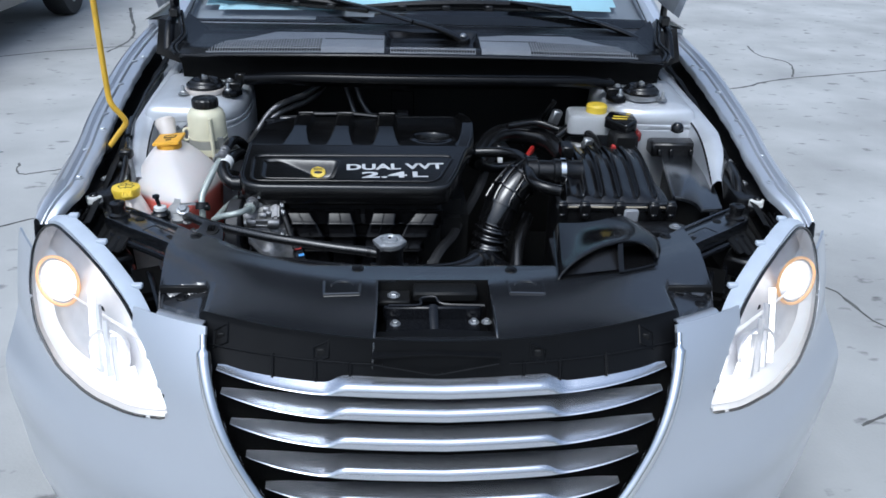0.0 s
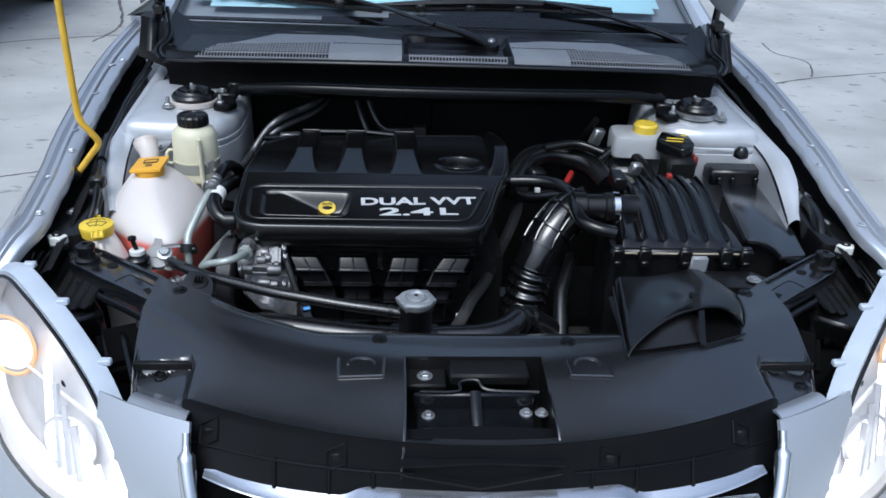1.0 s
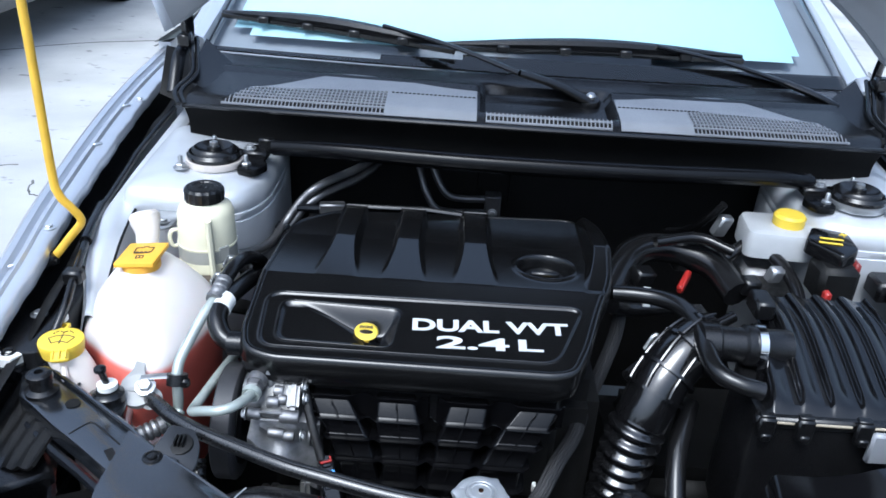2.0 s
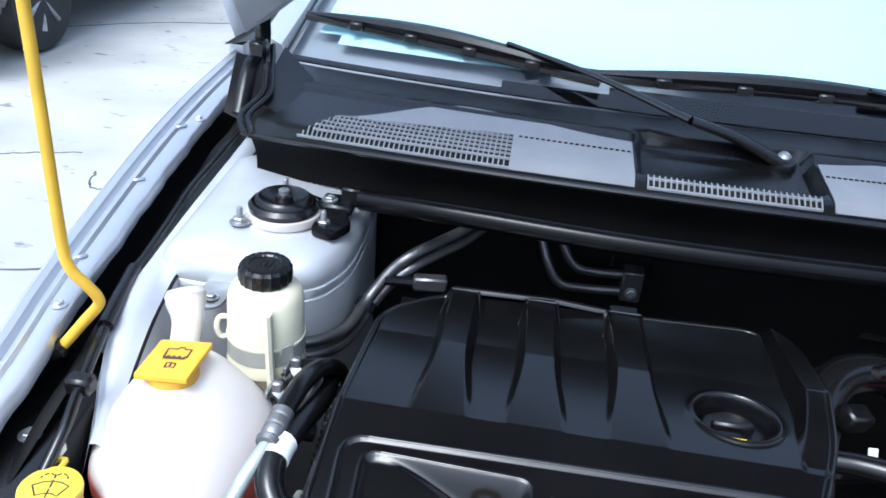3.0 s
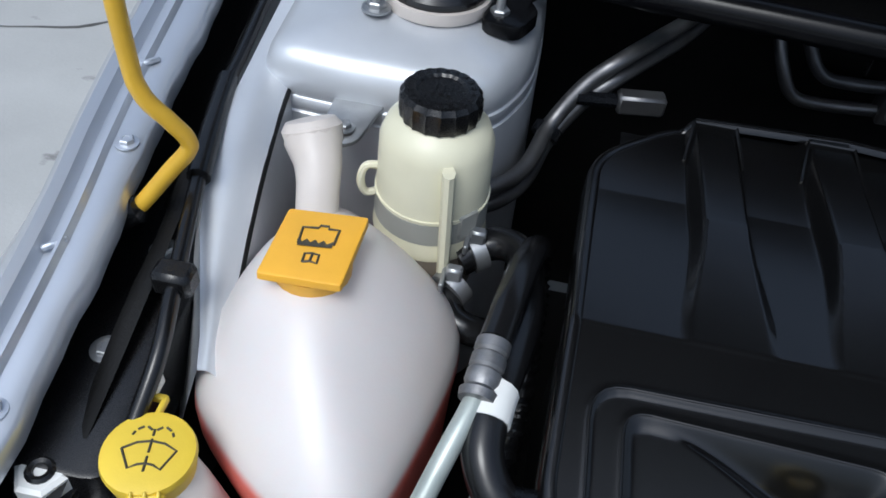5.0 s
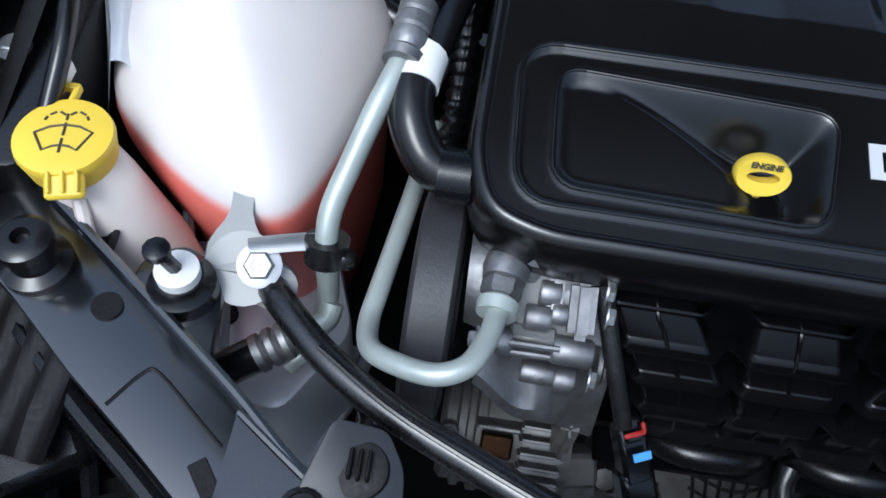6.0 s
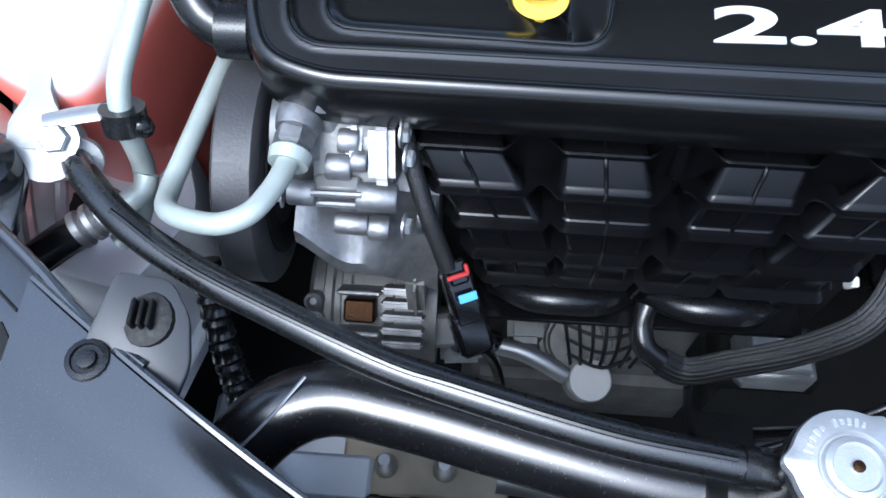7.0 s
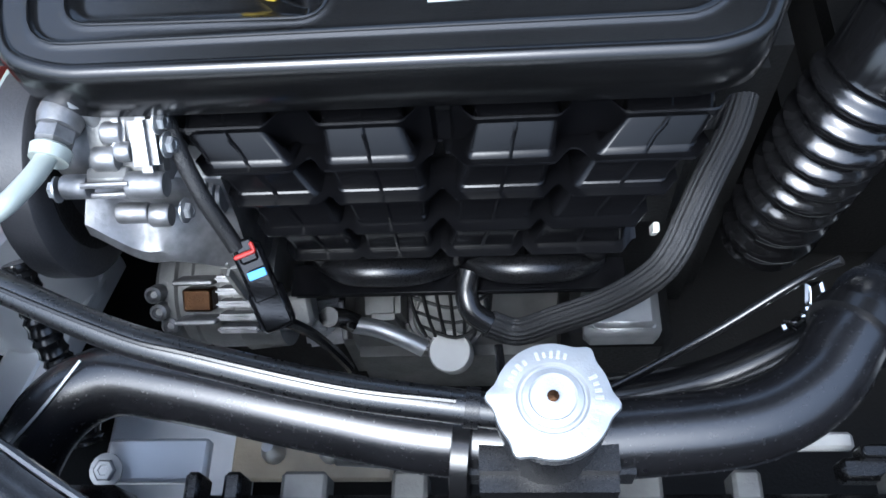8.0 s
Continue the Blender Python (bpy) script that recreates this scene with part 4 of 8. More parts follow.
for sx in (-1, 1):
    bm = bmesh.new()
    tube(bm, [(sx * 0.775, 2.53, 1.11), (sx * 0.70, 3.0, 1.33), (sx * 0.64, 3.25, 1.43)], 0.03, 8, 6)
    part("pillar", bm, SILVER, car)
    bm = bmesh.new()

    def win_f(u, v):
        y = 2.62 + 2.46 * u
        top = 1.11 + 0.31 * smoothstep(2.60, 3.30, y) * (1 - smoothstep(4.30, 5.10, y))
        xt = 0.80 - 0.145 * smoothstep(2.60, 3.30, y) * (1 - smoothstep(4.30, 5.10, y))
        return (sx * (0.905 + (xt - 0.905) * v), y, 1.085 + (top - 1.085) * v)
    grid(bm, 24, 4, win_f)
    part("side_window", bm, GLOSS, car, "dark side window", 60)
    bm = bmesh.new()
    tube(bm, [(sx * 0.645, 3.25, 1.425), (sx * 0.65, 3.9, 1.45), (sx * 0.65, 4.45, 1.42), (sx * 0.74, 4.85, 1.25), (sx * 0.82, 5.15, 1.09)], 0.035, 8, 6)
    part("roof_rail", bm, SILVER, car)
bm = bmesh.new()
grid(bm, 10, 8, lambda u, v: ((2 * u - 1) * (0.65 + 0.13 * v), 4.46 + 0.66 * v, 1.455 - 0.36 * v + 0.05 * math.sin(3.1 * v)))
part("rear_window", bm, GLOSS, car, "dark rear window", 60)
bm = bmesh.new()
grid(bm, 12, 14, lambda u, v: ((2 * u - 1) * (0.90 - 0.06 * v), 5.10 + 0.70 * min(1, v / 0.5) + 0.03 * max(0, v - 0.5), 1.10 - 0.05 * min(1, v / 0.5) - 0.70 * max(0, v - 0.5) / 0.5))
part("boot", bm, SILVER, car, "silver boot lid and tail", 60)


def wheel(at, parent, rim_mat, r=0.33, w=0.21):
    bm = bmesh.new()
    lathe(bm, [(r * 0.66, -w / 2), (r * 0.95, -w / 2), (r, -w / 2 + 0.03), (r, w / 2 - 0.03), (r * 0.95, w / 2), (r * 0.66, w / 2)], at, (1, 0, 0), 36)
    wh = part("wheel", bm, TYRE, parent, "black tyre")
    bm = bmesh.new()
    lathe(bm, [(r * 0.66, -w * 0.47), (r * 0.6, -w * 0.40), (r * 0.55, -w * 0.2), (r * 0.2, -w * 0.25), (r * 0.2, w * 0.25), (r * 0.55, w * 0.2), (r * 0.6, w * 0.40), (r * 0.66, w * 0.47)], at, (1, 0, 0), 30)
    part("rim", bm, DULL, wh)
    for s in (-1, 1):
        for k in range(7):
            a = 2 * math.pi * k / 7
            d = Vector((0, math.cos(a), math.sin(a)))
            bm = bmesh.new()
            tube(bm, [Vector(at) + Vector((s * w * 0.36, 0, 0)) + d * r * 0.1, Vector(at) + Vector((s * w * 0.42, 0, 0)) + d * r * 0.62], lambda t: 0.03 + 0.012 * t, 8, 2, flat=0.5)
            part("spoke", bm, rim_mat, wh)
    return wh


for sx in (-1, 1):
    for y in (1.88, 4.64):
        wheel((sx * 0.80, y, 0.33), car, GALV)

# parked dark car in the yard
other = thing("parked_car", (-4.05, 5.6, 0), "dark grey parked car with alloy wheels", "car")
wheel((-3.42, 5.85, 0.34), other, GALV, 0.34)
wheel((-3.42, 8.6, 0.34), other, GALV, 0.34)
wheel((-4.9, 5.85, 0.34), other, GALV, 0.34)
wheel((-4.9, 8.6, 0.34), other, GALV, 0.34)
bm = bmesh.new()
prof = [(4.95, 0.34), (4.9, 0.62), (5.1, 0.86), (6.1, 0.98), (6.9, 1.42), (8.3, 1.45), (9.2, 1.05), (9.5, 0.9), (9.5, 0.4)]
arch = [(8.98, 0.30), (8.85, 0.6), (8.6, 0.72), (8.35, 0.6), (8.22, 0.30), (6.23, 0.30), (6.1, 0.6), (5.85, 0.72), (5.6, 0.6), (5.47, 0.30)]
vs = [[bm.verts.new((x, y, z)) for y, z in prof + arch] for x in (-3.30, -5.02)]
bm.faces.new(vs[0])
bm.faces.new(vs[1][::-1])
for i in range(len(vs[0])):
    j = (i + 1) % len(vs[0])
    bm.faces.new((vs[0][i], vs[0][j], vs[1][j], vs[1][i]))
bmesh.ops.bevel(bm, geom=[e for e in bm.edges if abs(e.verts[0].co.x - e.verts[1].co.x) < 0.01], offset=0.05, segments=2, affect="EDGES", clamp_overlap=True)
part("body", bm, DARKCAR, other, "dark grey painted body")


# ---- radiator cover ----
def cover_back(x):
    a = abs(x)
    return 1.262 + 0.012 * a + 0.75 * max(0.0, a - 0.25) ** 1.25


def cover_front(x):
    return 0.992 + 0.62 * abs(x) ** 3.0 + 0.02 * abs(x)


cover = thing("radiator_cover", (0, 1.15, 0.84), "black moulded plastic panel over the radiator with a latch opening", "radiator cover")
LATCH = [(-0.122, 1.02), (0.088, 1.02), (0.088, 1.182), (-0.122, 1.182)]
TABS = 0.44


def crease(x):
    return 1.008 + 0.60 * abs(x) ** 2.05


def cover_pt(x, y):
    a = abs(x)
    yc, yb = crease(x), cover_back(x)
    z = 0.882 - 0.004 * smoothstep(0.35, 0.56, a) - 0.022 * (1 - smoothstep(yc, yc + 0.17, y))
    z += 0.004 * math.sin(min(1, max(0, (y - yc) / 0.2)) * 3.1) * (1 - a)
    z -= 0.014 * smoothstep(TABS - 0.012, TABS + 0.006, a) * (1 - smoothstep(1.194, 1.198, y))
    z -= 0.008 * smoothstep(yb - 0.02, yb, y) * (1 - smoothstep(0.38, 0.46, a))
    if y < yc:
        z -= 0.004 + 0.074 * min(1.0, (yc - y) / max(0.008, yc - cover_front(x)))
    return z


bm = bmesh.new()


def cov_xy(u, v):
    x = -0.547 + 1.094 * u
    a = abs(x)
    yb = cover_back(x)
    if a < TABS:
        yf, yc = cover_front(x), crease(x)
        if v < 0.25:
            return x, yf + (yc - yf) * v / 0.25
        return x, yc + (yb - yc) * (v - 0.25) / 0.75
    yf = 1.057 + 0.68 * (a - TABS)
    if a > 0.520:
        yf += (a - 0.520) / 0.027 * 0.20
    return x, yf + (yb - yf) * v


def cov_f(u, v):
    x, y = cov_xy(u, v)
    return (x, y, cover_pt(x, y))


def on_skirt(u, v):
    return abs(-0.547 + 1.094 * u) < TABS and v < 0.25


def cov_keep(u, v):
    x, y = cov_xy(u, v)
    return sdf(LATCH, x, y)[0] > 0


grid(bm, 190, 64, cov_f, lambda u, v: cov_keep(u, v) and not on_skirt(u, v))
thicken(bm, 0.003)
part("panel", bm, PANEL, cover, "satin black moulded panel", 35)
# the skirt is split off so that its shade can be coloured in
bm = bmesh.new()
grid(bm, 190, 64, cov_f, on_skirt)
thicken(bm, 0.003)
part("front_skirt", bm, SKIRTSHADE, cover, "front skirt, its shade put into a darker black", 35)
for sx in (-1, 1):
    bm = bmesh.new()
    tube(bm, [(sx * a, cover_back(a) + 0.0035, cover_pt(a, cover_back(a)) - 0.004) for a in [0.30 + 0.0247 * k for k in range(11)]], 0.0028, 8, 3)
    part("edge_bead", bm, PANEL, cover)
# latch well
bm = bmesh.new()
for (a, b) in zip(LATCH, LATCH[1:] + LATCH[:1]):
    vs = [bm.verts.new((a[0], a[1], cover_pt(*a) + 0.001)), bm.verts.new((b[0], b[1], cover_pt(*b) + 0.001)), bm.verts.new((b[0], b[1], 0.79)), bm.verts.new((a[0], a[1], 0.79))]
    bm.faces.new(vs)
bm.faces.new([bm.verts.new((x, y, 0.795)) for x, y in LATCH])
part("latch_well", bm, DULL, cover, "dark well round the latch", 0)
bm = bmesh.new()
tube(bm, [(x, y, cover_pt(x, y) + 0.001) for x, y in [(-0.122, 1.18), (-0.122, 1.10), (-0.124, 1.02), (-0.128, 1.0)]], 0.0022, 6, 4)
part("well_edge", bm, PANEL, cover)
bm = bmesh.new()
tube(bm, [(x, y, cover_pt(x, y) + 0.001) for x, y in [(0.088, 1.10), (0.088, 1.02), (0.092, 1.0)]], 0.0022, 6, 4)
part("well_edge", bm, PANEL, cover)
# raised rear ledge in the well
bm = bmesh.new()
box(bm, (0.005, 1.165, 0.868), (0.12, 0.045, 0.02), 0.004)
part("well_ledge", bm, DULL, cover)
bm = bmesh.new()
box(bm, (-0.090, 1.163, 0.8565), (0.062, 0.045, 0.011), 0.003)
part("bolt_ledge", bm, DULL, cover)
bm = bmesh.new()
grid(bm, 20, 8, lambda u, v: (-0.128 + 0.222 * u, 0.994 + 0.062 * v, 0.842 + 0.012 * v - 0.006 * abs(2 * u - 1)))
thicken(bm, 0.004)
part("well_front", bm, SKIRTSHADE, cover, "smooth front apron of the latch well")
# front skirt ribs, lugs and square holes
for x in (-0.30, -0.225, -0.165, 0.135, 0.20, 0.285):
    bm = bmesh.new()
    y = (crease(x) + cover_front(x)) / 2
    tube(bm, [(x, q - 0.003, cover_pt(x, q) + 0.001) for q in [crease(x) + (cover_front(x) - crease(x)) * s for s in (0.5, 0.75, 0.98)]], 0.0034, 6, 2)
    part("rib", bm, SKIRTSHADE, cover)
for x in (-0.395, 0.365, -0.215, 0.16):
    y = crease(x) - 0.016
    bm = bmesh.new()
    y0, y1 = crease(x) + (cover_front(x) - crease(x)) * 0.18, crease(x) + (cover_front(x) - crease(x)) * 0.52
    lug = [(x + a, q - 0.003, cover_pt(x + a, q) + 0.001) for a, q in ((-0.013, y0), (0.013, y0), (0.013, y1), (-0.013, y1), (-0.013, y0))]
    tube(bm, lug, 0.0026, 6, smooth_line=False)
    part("lug", bm, SKIRTSHADE, cover)
    bm = bmesh.new()
    box(bm, (x, (y0 + y1) / 2, (lug[0][2] + lug[2][2]) / 2), (0.014, 0.010, 0.014), 0.002, None)
    part("square_hole", bm, DULL, cover)
bm = bmesh.new()
tube(bm, [(-0.128, 0.992, 0.822), (-0.02, 0.982, 0.806), (0.09, 0.992, 0.822)], 0.0022, 6, smooth_line=False)
part("rib", bm, SKIRTSHADE, cover)
for sx in (-1, 1):
    bm = bmesh.new()
    pts = []
    for k in range(12):
        x = 0.11 + 0.028 * k
        y = 0.45 * crease(x) + 0.55 * cover_front(x)
        pts.append((sx * x, y - 0.004, cover_pt(x, y) + 0.002))
    tube(bm, pts, 0.0019, 6, 3)
    part("skirt_line", bm, SKIRTSHADE, cover)
# push clips
for x, y in ((-0.500, 1.388), (0.493, 1.393), (-0.160, 1.234), (0.137, 1.228), (-0.485, 1.185), (-0.505, 1.135), (0.465, 1.195), (0.498, 1.160)):
    bm = bmesh.new()
    z = cover_pt(x, y)
    lathe(bm, [(0.003, 0), (0.0125, 0), (0.012, 0.002), (0.009, 0.0025), (0.0085, 0.001), (0.006, 0.001), (0.0055, 0.0035), (0.003, 0.004)], (x, y, z), n=16)
    part("push_clip", bm, BLACK, cover)
for xc in (-0.186, 0.156):
    bm = bmesh.new()
    for x0, y0, x1, y1 in ((-0.032, 0, 0.032, 0), (-0.032, 0, -0.034, 0.04), (0.032, 0, 0.034, 0.04)):
        p, q = Vector((xc + x0, 1.137 + y0, 0)), Vector((xc + x1, 1.137 + y1, 0))
        p.z, q.z = cover_pt(p.x, p.y) + 0.001, cover_pt(q.x, q.y) + 0.001
        tube(bm, [p, q], 0.0028, 6, 2)
    tube(bm, [(xc + 0.02 * math.cos(a), 1.165 + 0.014 * math.sin(a), cover_pt(xc, 1.165) + 0.001) for a in [math.pi * k / 8 for k in range(9)]], 0.002, 6, 2)
    part("moulded_pocket", bm, PANEL, cover, "moulded pocket")
# dull black strips painted as the shade under each tab's step
for xc in (-0.484, 0.484):
    bm = bmesh.new()
    box(bm, (xc, 1.1945, cover_pt(xc, 1.206) - 0.0065), (0.088, 0.009, 0.0135), 0.0015)
    part("step_shade", bm, DULL, cover)

# bonnet latch in the well
latch = thing("bonnet_latch", (-0.02, 1.1, 0.80), "black steel bonnet latch with bright bolts", "latch")
bm = bmesh.new()
box(bm, (-0.02, 1.09, 0.835), (0.17, 0.05, 0.012), 0.003)
box(bm, (-0.02, 1.118, 0.85), (0.18, 0.01, 0.03), 0.003)
part("latch_plate", bm, STEELBLK, latch)
bm = bmesh.new()
tube(bm, [(-0.10, 1.118, 0.866), (-0.045, 1.118, 0.867), (-0.04, 1.135, 0.872), (-0.015, 1.137, 0.873), (0.0, 1.122, 0.867), (0.075, 1.118, 0.866)], 0.0028, 6, 5)
part("latch_bar", bm, STEELBLK, latch, "thin steel bar")
bm = bmesh.new()
tube(bm, [(-0.018, 1.12, 0.865), (-0.018, 1.09, 0.85), (-0.016, 1.06, 0.83), (-0.012, 1.045, 0.80)], 0.009, 8, 5, flat=0.5)
part("hook", bm, STEELBLK, latch)
bm = bmesh.new()
tube(bm, [(-0.004, 1.062, 0.815), (0.022, 1.036, 0.815)], 0.0055, 8, 3)
part("release_lever", bm, ALU, latch, "pale release lever")
hexbolt(latch, (-0.091, 1.163, 0.862), 0.008, material=GALV, h=0.006)
for x, y in ((-0.088, 1.095), (0.055, 1.10), (0.078, 1.10)):
    hexbolt(latch, (x, y, 0.841), 0.0065, material=GALV, h=0.007)


# ---- lock carrier arms at both sides ----
def arm(sx):
    a = thing("carrier_arm", (sx * 0.62, 1.45, 0.84), "black pressed steel arm bolted beside the radiator cover", "support arm", "carrier arms")
    rear = [(0.470, 1.388), (0.512, 1.414), (0.555, 1.450), (0.643, 1.516), (0.700, 1.558), (0.738, 1.586)]
    poly = rear + [(0.746, 1.560), (0.722, 1.502), (0.700, 1.486), (0.651, 1.446), (0.607, 1.414), (0.549, 1.369), (0.500, 1.335)]
    bm = bmesh.new()
    prism(bm, [Vector((sx * x, y)) for x, y in poly], 0.842, 0.8705, 0.003)
    part("bar", bm, ARMPAINT, a)
    bm = bmesh.new()
    tube(bm, [(sx * x, y, 0.873) for x, y in rear], 0.0036, 8, 5)
    part("turned_edge", bm, ARMPAINT, a)
    bm = bmesh.new()
    tube(bm, [(sx * x, y - 0.012, 0.835) for x, y in [(0.715, 1.500), (0.651, 1.448), (0.607, 1.416), (0.549, 1.371)]], 0.007, 8, 5)
    part("lower_flange", bm, STEELBLK, a)
    bm = bmesh.new()
    lathe(bm, [(0.002, 0), (0.0095, 0), (0.0095, 0.0015), (0.002, 0.0015)], (sx * 0.643, 1.490, 0.8705), n=20)
    part("hole", bm, DULL, a, "round hole")
    # pressed swage lines and a dark slot
    bm = bmesh.new()
    for pts in ([(0.622, 1.430), (0.608, 1.452), (0.598, 1.453), (0.566, 1.428), (0.552, 1.417)], [(0.548, 1.440), (0.536, 1.408)], [(0.523, 1.420), (0.516, 1.400), (0.505, 1.392)]):
        tube(bm, [(sx * x, y, 0.8705) for x, y in pts], 0.0012, 6, 4)
    part("swage", bm, DULL, a)
    bm = bmesh.new()
    box(bm, (0, 0, 0), (0.011, 0.022, 0.002), 0.0005, pose(sx * 0.556, 1.398, 0.8705, 0, 0, sx * -38))
    part("slot", bm, DULL, a, "dark slot")
    # bump stop
    stop = part("bump_stop", lathe(bmesh.new(), [(0.014, 0), (0.022, 0), (0.022, 0.006), (0.015, 0.010), (0.014, 0.022), (0.017, 0.024), (0.017, 0.031), (0.012, 0.034), (0.006, 0.034), (0.005, 0.028)], (sx * 0.693, 1.510, 0.8705), n=24), RUBBER, a, "rubber bonnet bump stop")
    if sx < 0:
        bm = bmesh.new()
        prism(bm, rounded([(-0.640, 1.512), (-0.636, 1.534), (-0.612, 1.546), (-0.588, 1.534), (-0.578, 1.505), (-0.574, 1.466), (-0.592, 1.474)], 0.008, 3), 0.858, 0.864, 0.002)
        part("peg_bracket", bm, ARMPAINT, a, "small folded bracket")
        bm = bmesh.new()
        lathe(bm, [(0.008, -0.008), (0.021, -0.008), (0.021, 0.004), (0.016, 0.008), (0.015, 0.013)], (-0.603, 1.511, 0.872), n=24)
        pg = part("peg_seat", bm, RUBBER, a)
        bm = bmesh.new()
        lathe(bm, [(0.006, 0.012), (0.0135, 0.012), (0.0135, 0.02), (0.007, 0.022)], (-0.603, 1.511, 0.872), n=20)
        part("peg_ring", bm, WHITEP, pg, "white plastic ring")
        bm = bmesh.new()
        tube(bm, [(-0.603, 1.511, 0.89), (-0.607, 1.507, 0.914)], 0.0045, 8, 3)
        lathe(bm, [(0.004, 0), (0.008, 0.002), (0.008, 0.007), (0.004, 0.009)], (-0.6075, 1.5065, 0.913), n=10)
        part("peg", bm, STEELBLK, pg)
    # adjustable white stop by the wing
    bm = bmesh.new()
    lathe(bm, [(0.015, -0.03), (0.022, -0.008), (0.021, -0.004), (0.015, -0.003)], (sx * 0.76, 1.56, 0.885), n=20)
    part("stop_seat", bm, RUBBER, a)
    bm = bmesh.new()
    lathe(bm, [(0.010, -0.004), (0.0185, -0.003), (0.0185, 0.010), (0.015, 0.012), (0.0105, 0.012)], (sx * 0.76, 1.56, 0.885), n=6)
    st = part("stop_nut", bm, WHITEP, a, "white hexagonal stop nut", 25)
    bm = bmesh.new()
    lathe(bm, [(0.010, 0.0), (0.010, 0.013), (0.008, 0.015), (0.005, 0.014), (0.004, 0.011)], (sx * 0.76, 1.56, 0.885), n=16)
    part("stop_rubber", bm, RUBBER, st)


for sx in (-1, 1):
    arm(sx)
# wheel-arch parts seen beyond the arms: brackets and rails behind the lamps
for sx in (-1, 1):
    lamp_bay = thing("lamp_support", (sx * 0.62, 1.33, 0.74), "support bracket behind the headlight, blackened as if in shade", "bracket", "lamp supports")
    bm = bmesh.new()
    grid(bm, 12, 8, lambda u, v: (sx * (0.53 + 0.24 * u), 1.22 + 0.17 * v + 0.24 * u * (1 - 0.3 * v) * 0.8, 0.72 + 0.06 * math.sin(3 * u) - 0.05 * v))
    thicken(bm, 0.004)
    # tray and bracket are coloured black so that the hollow reads as shaded
    part("tray", bm, SEALSHADE, lamp_bay)
    for k in range(3):
        bm = bmesh.new()
        p = Vector((sx * (0.55 + 0.06 * k), 1.25 + 0.07 * k, 0.775))
        tube(bm, [p, p + Vector((sx * 0.05, 0.12, 0.02)), p + Vector((sx * 0.07, 0.16, 0.0))], 0.006, 6, 4)
        part("strut", bm, STEELBLK, lamp_bay)
    bm = bmesh.new()
    box(bm, (0, 0, 0), (0.08, 0.12, 0.05), 0.012, pose(sx * 0.600, 1.365, 0.765, 6, 0, sx * -24), 2)
    part("housing", bm, SEALSHADE, lamp_bay, "matt black rear housing")
    bm = bmesh.new()
    box(bm, (0, 0, 0), (0.09, 0.07, 0.05), 0.006, pose(sx * 0.70, 1.42, 0.80, 10, 0, sx * -35))
    part("bracket", bm, BLACK, lamp_bay, "lamp bracket coloured black for the shade round it")

# ---- engine cover ----
ec = thing("engine_cover", (-0.16, 1.75, 0.87), "black plastic engine cover with ribbed rear edge and silver lettering", "engine cover")
OUTER = rounded([(-0.362, 1.997), (-0.434, 1.930), (-0.441, 1.70), (-0.443, 1.598), (-0.430, 1.560), (-0.392, 1.547), (0.004, 1.545), (0.034, 1.555), (0.056, 1.605), (0.080, 1.69), (0.107, 1.76), (0.113, 1.86), (0.110, 1.95), (0.076, 2.022)], 0.030, 5)
PANEL_IN = rounded([(-0.419, 1.677), (-0.413, 1.570), (0.008, 1.570), (0.054, 1.682)], 0.026, 5)
SCOOP = rounded([(-0.395, 1.664), (-0.391, 1.584), (-0.226, 1.581), (-0.217, 1.658)], 0.018, 5)
# raised fingers: middle, half width at the front and at the crease
FINGERS = [(-0.3265, 0.0305, 0.0200), (-0.2220, 0.0310, 0.0215), (-0.1105, 0.0315, 0.0225)]


def finger(x, y):
    """1 on a finger's back, 0 in the valleys, with slanting flanks between."""
    k = smoothstep(1.722, 1.842, y)
    f = 0.0
    for c, wide, slim in FINGERS:
        w = wide + (slim - wide) * k
        f = max(f, min(1.0, max(0.0, (w + 0.0045 - abs(x - c)) / 0.008)))
    return max(f, min(1.0, max(0.0, (x - 0.058 - 0.016 * k) / 0.009)))


def ec_top(x, y):
    z = 0.9265 + 0.225 * (y - 1.55)
    if y < 1.70:
        d, _ = sdf(PANEL_IN, x, y)
        if d < 0.02:
            z += 0.0012 * math.exp(-(d / 0.0022) ** 2) - 0.0020 * smoothstep(0.001, -0.004, d)
        if d < 0:
            s, _ = sdf(SCOOP, x, y)
            if s < 0.01:
                # a shallow floor, and a funnel that falls away behind a curved edge
                xc = -0.395 + 0.110 * max(0.0, min(1.0, (1.664 - y) / 0.055)) ** 0.62
                deep = smoothstep(xc - 0.002, xc + 0.055, x)
                z += 0.0010 * math.exp(-(s / 0.0026) ** 2) - (0.0045 + 0.026 * deep) * smoothstep(0.002, -0.010 - 0.016 * deep, s)
    if y > 1.719:
        q = y - 1.722
        valley = 0.9652 - 0.050 * q - 0.15 * q * q if q < 0.16 else 0.9534 - 0.02 * (q - 0.16)
        if x > 0.056:
            ridge = 0.9600 + 0.30 * min(0.10, max(0.0, q - 0.012)) - 0.13 * max(0.0, q - 0.112)
        else:
            ridge = 0.9655 + 0.090 * min(0.12, q) - 0.075 * max(0.0, q - 0.12)
        z2 = valley + (ridge - valley) * finger(x, y)
        # oil filler hole
        r = math.hypot(x - 0.004, (y - 1.800) * 1.02)
        if r < 0.07:
            z2 += 0.004 * math.exp(-((r - 0.049) / 0.005) ** 2) - 0.024 * smoothstep(0.047, 0.037, r)
        z = z + (z2 - z) * smoothstep(1.719, 1.7225, y)
    return z


bm = bmesh.new()
X0, X1, Y0, Y1 = -0.446, 0.116, 1.540, 2.026
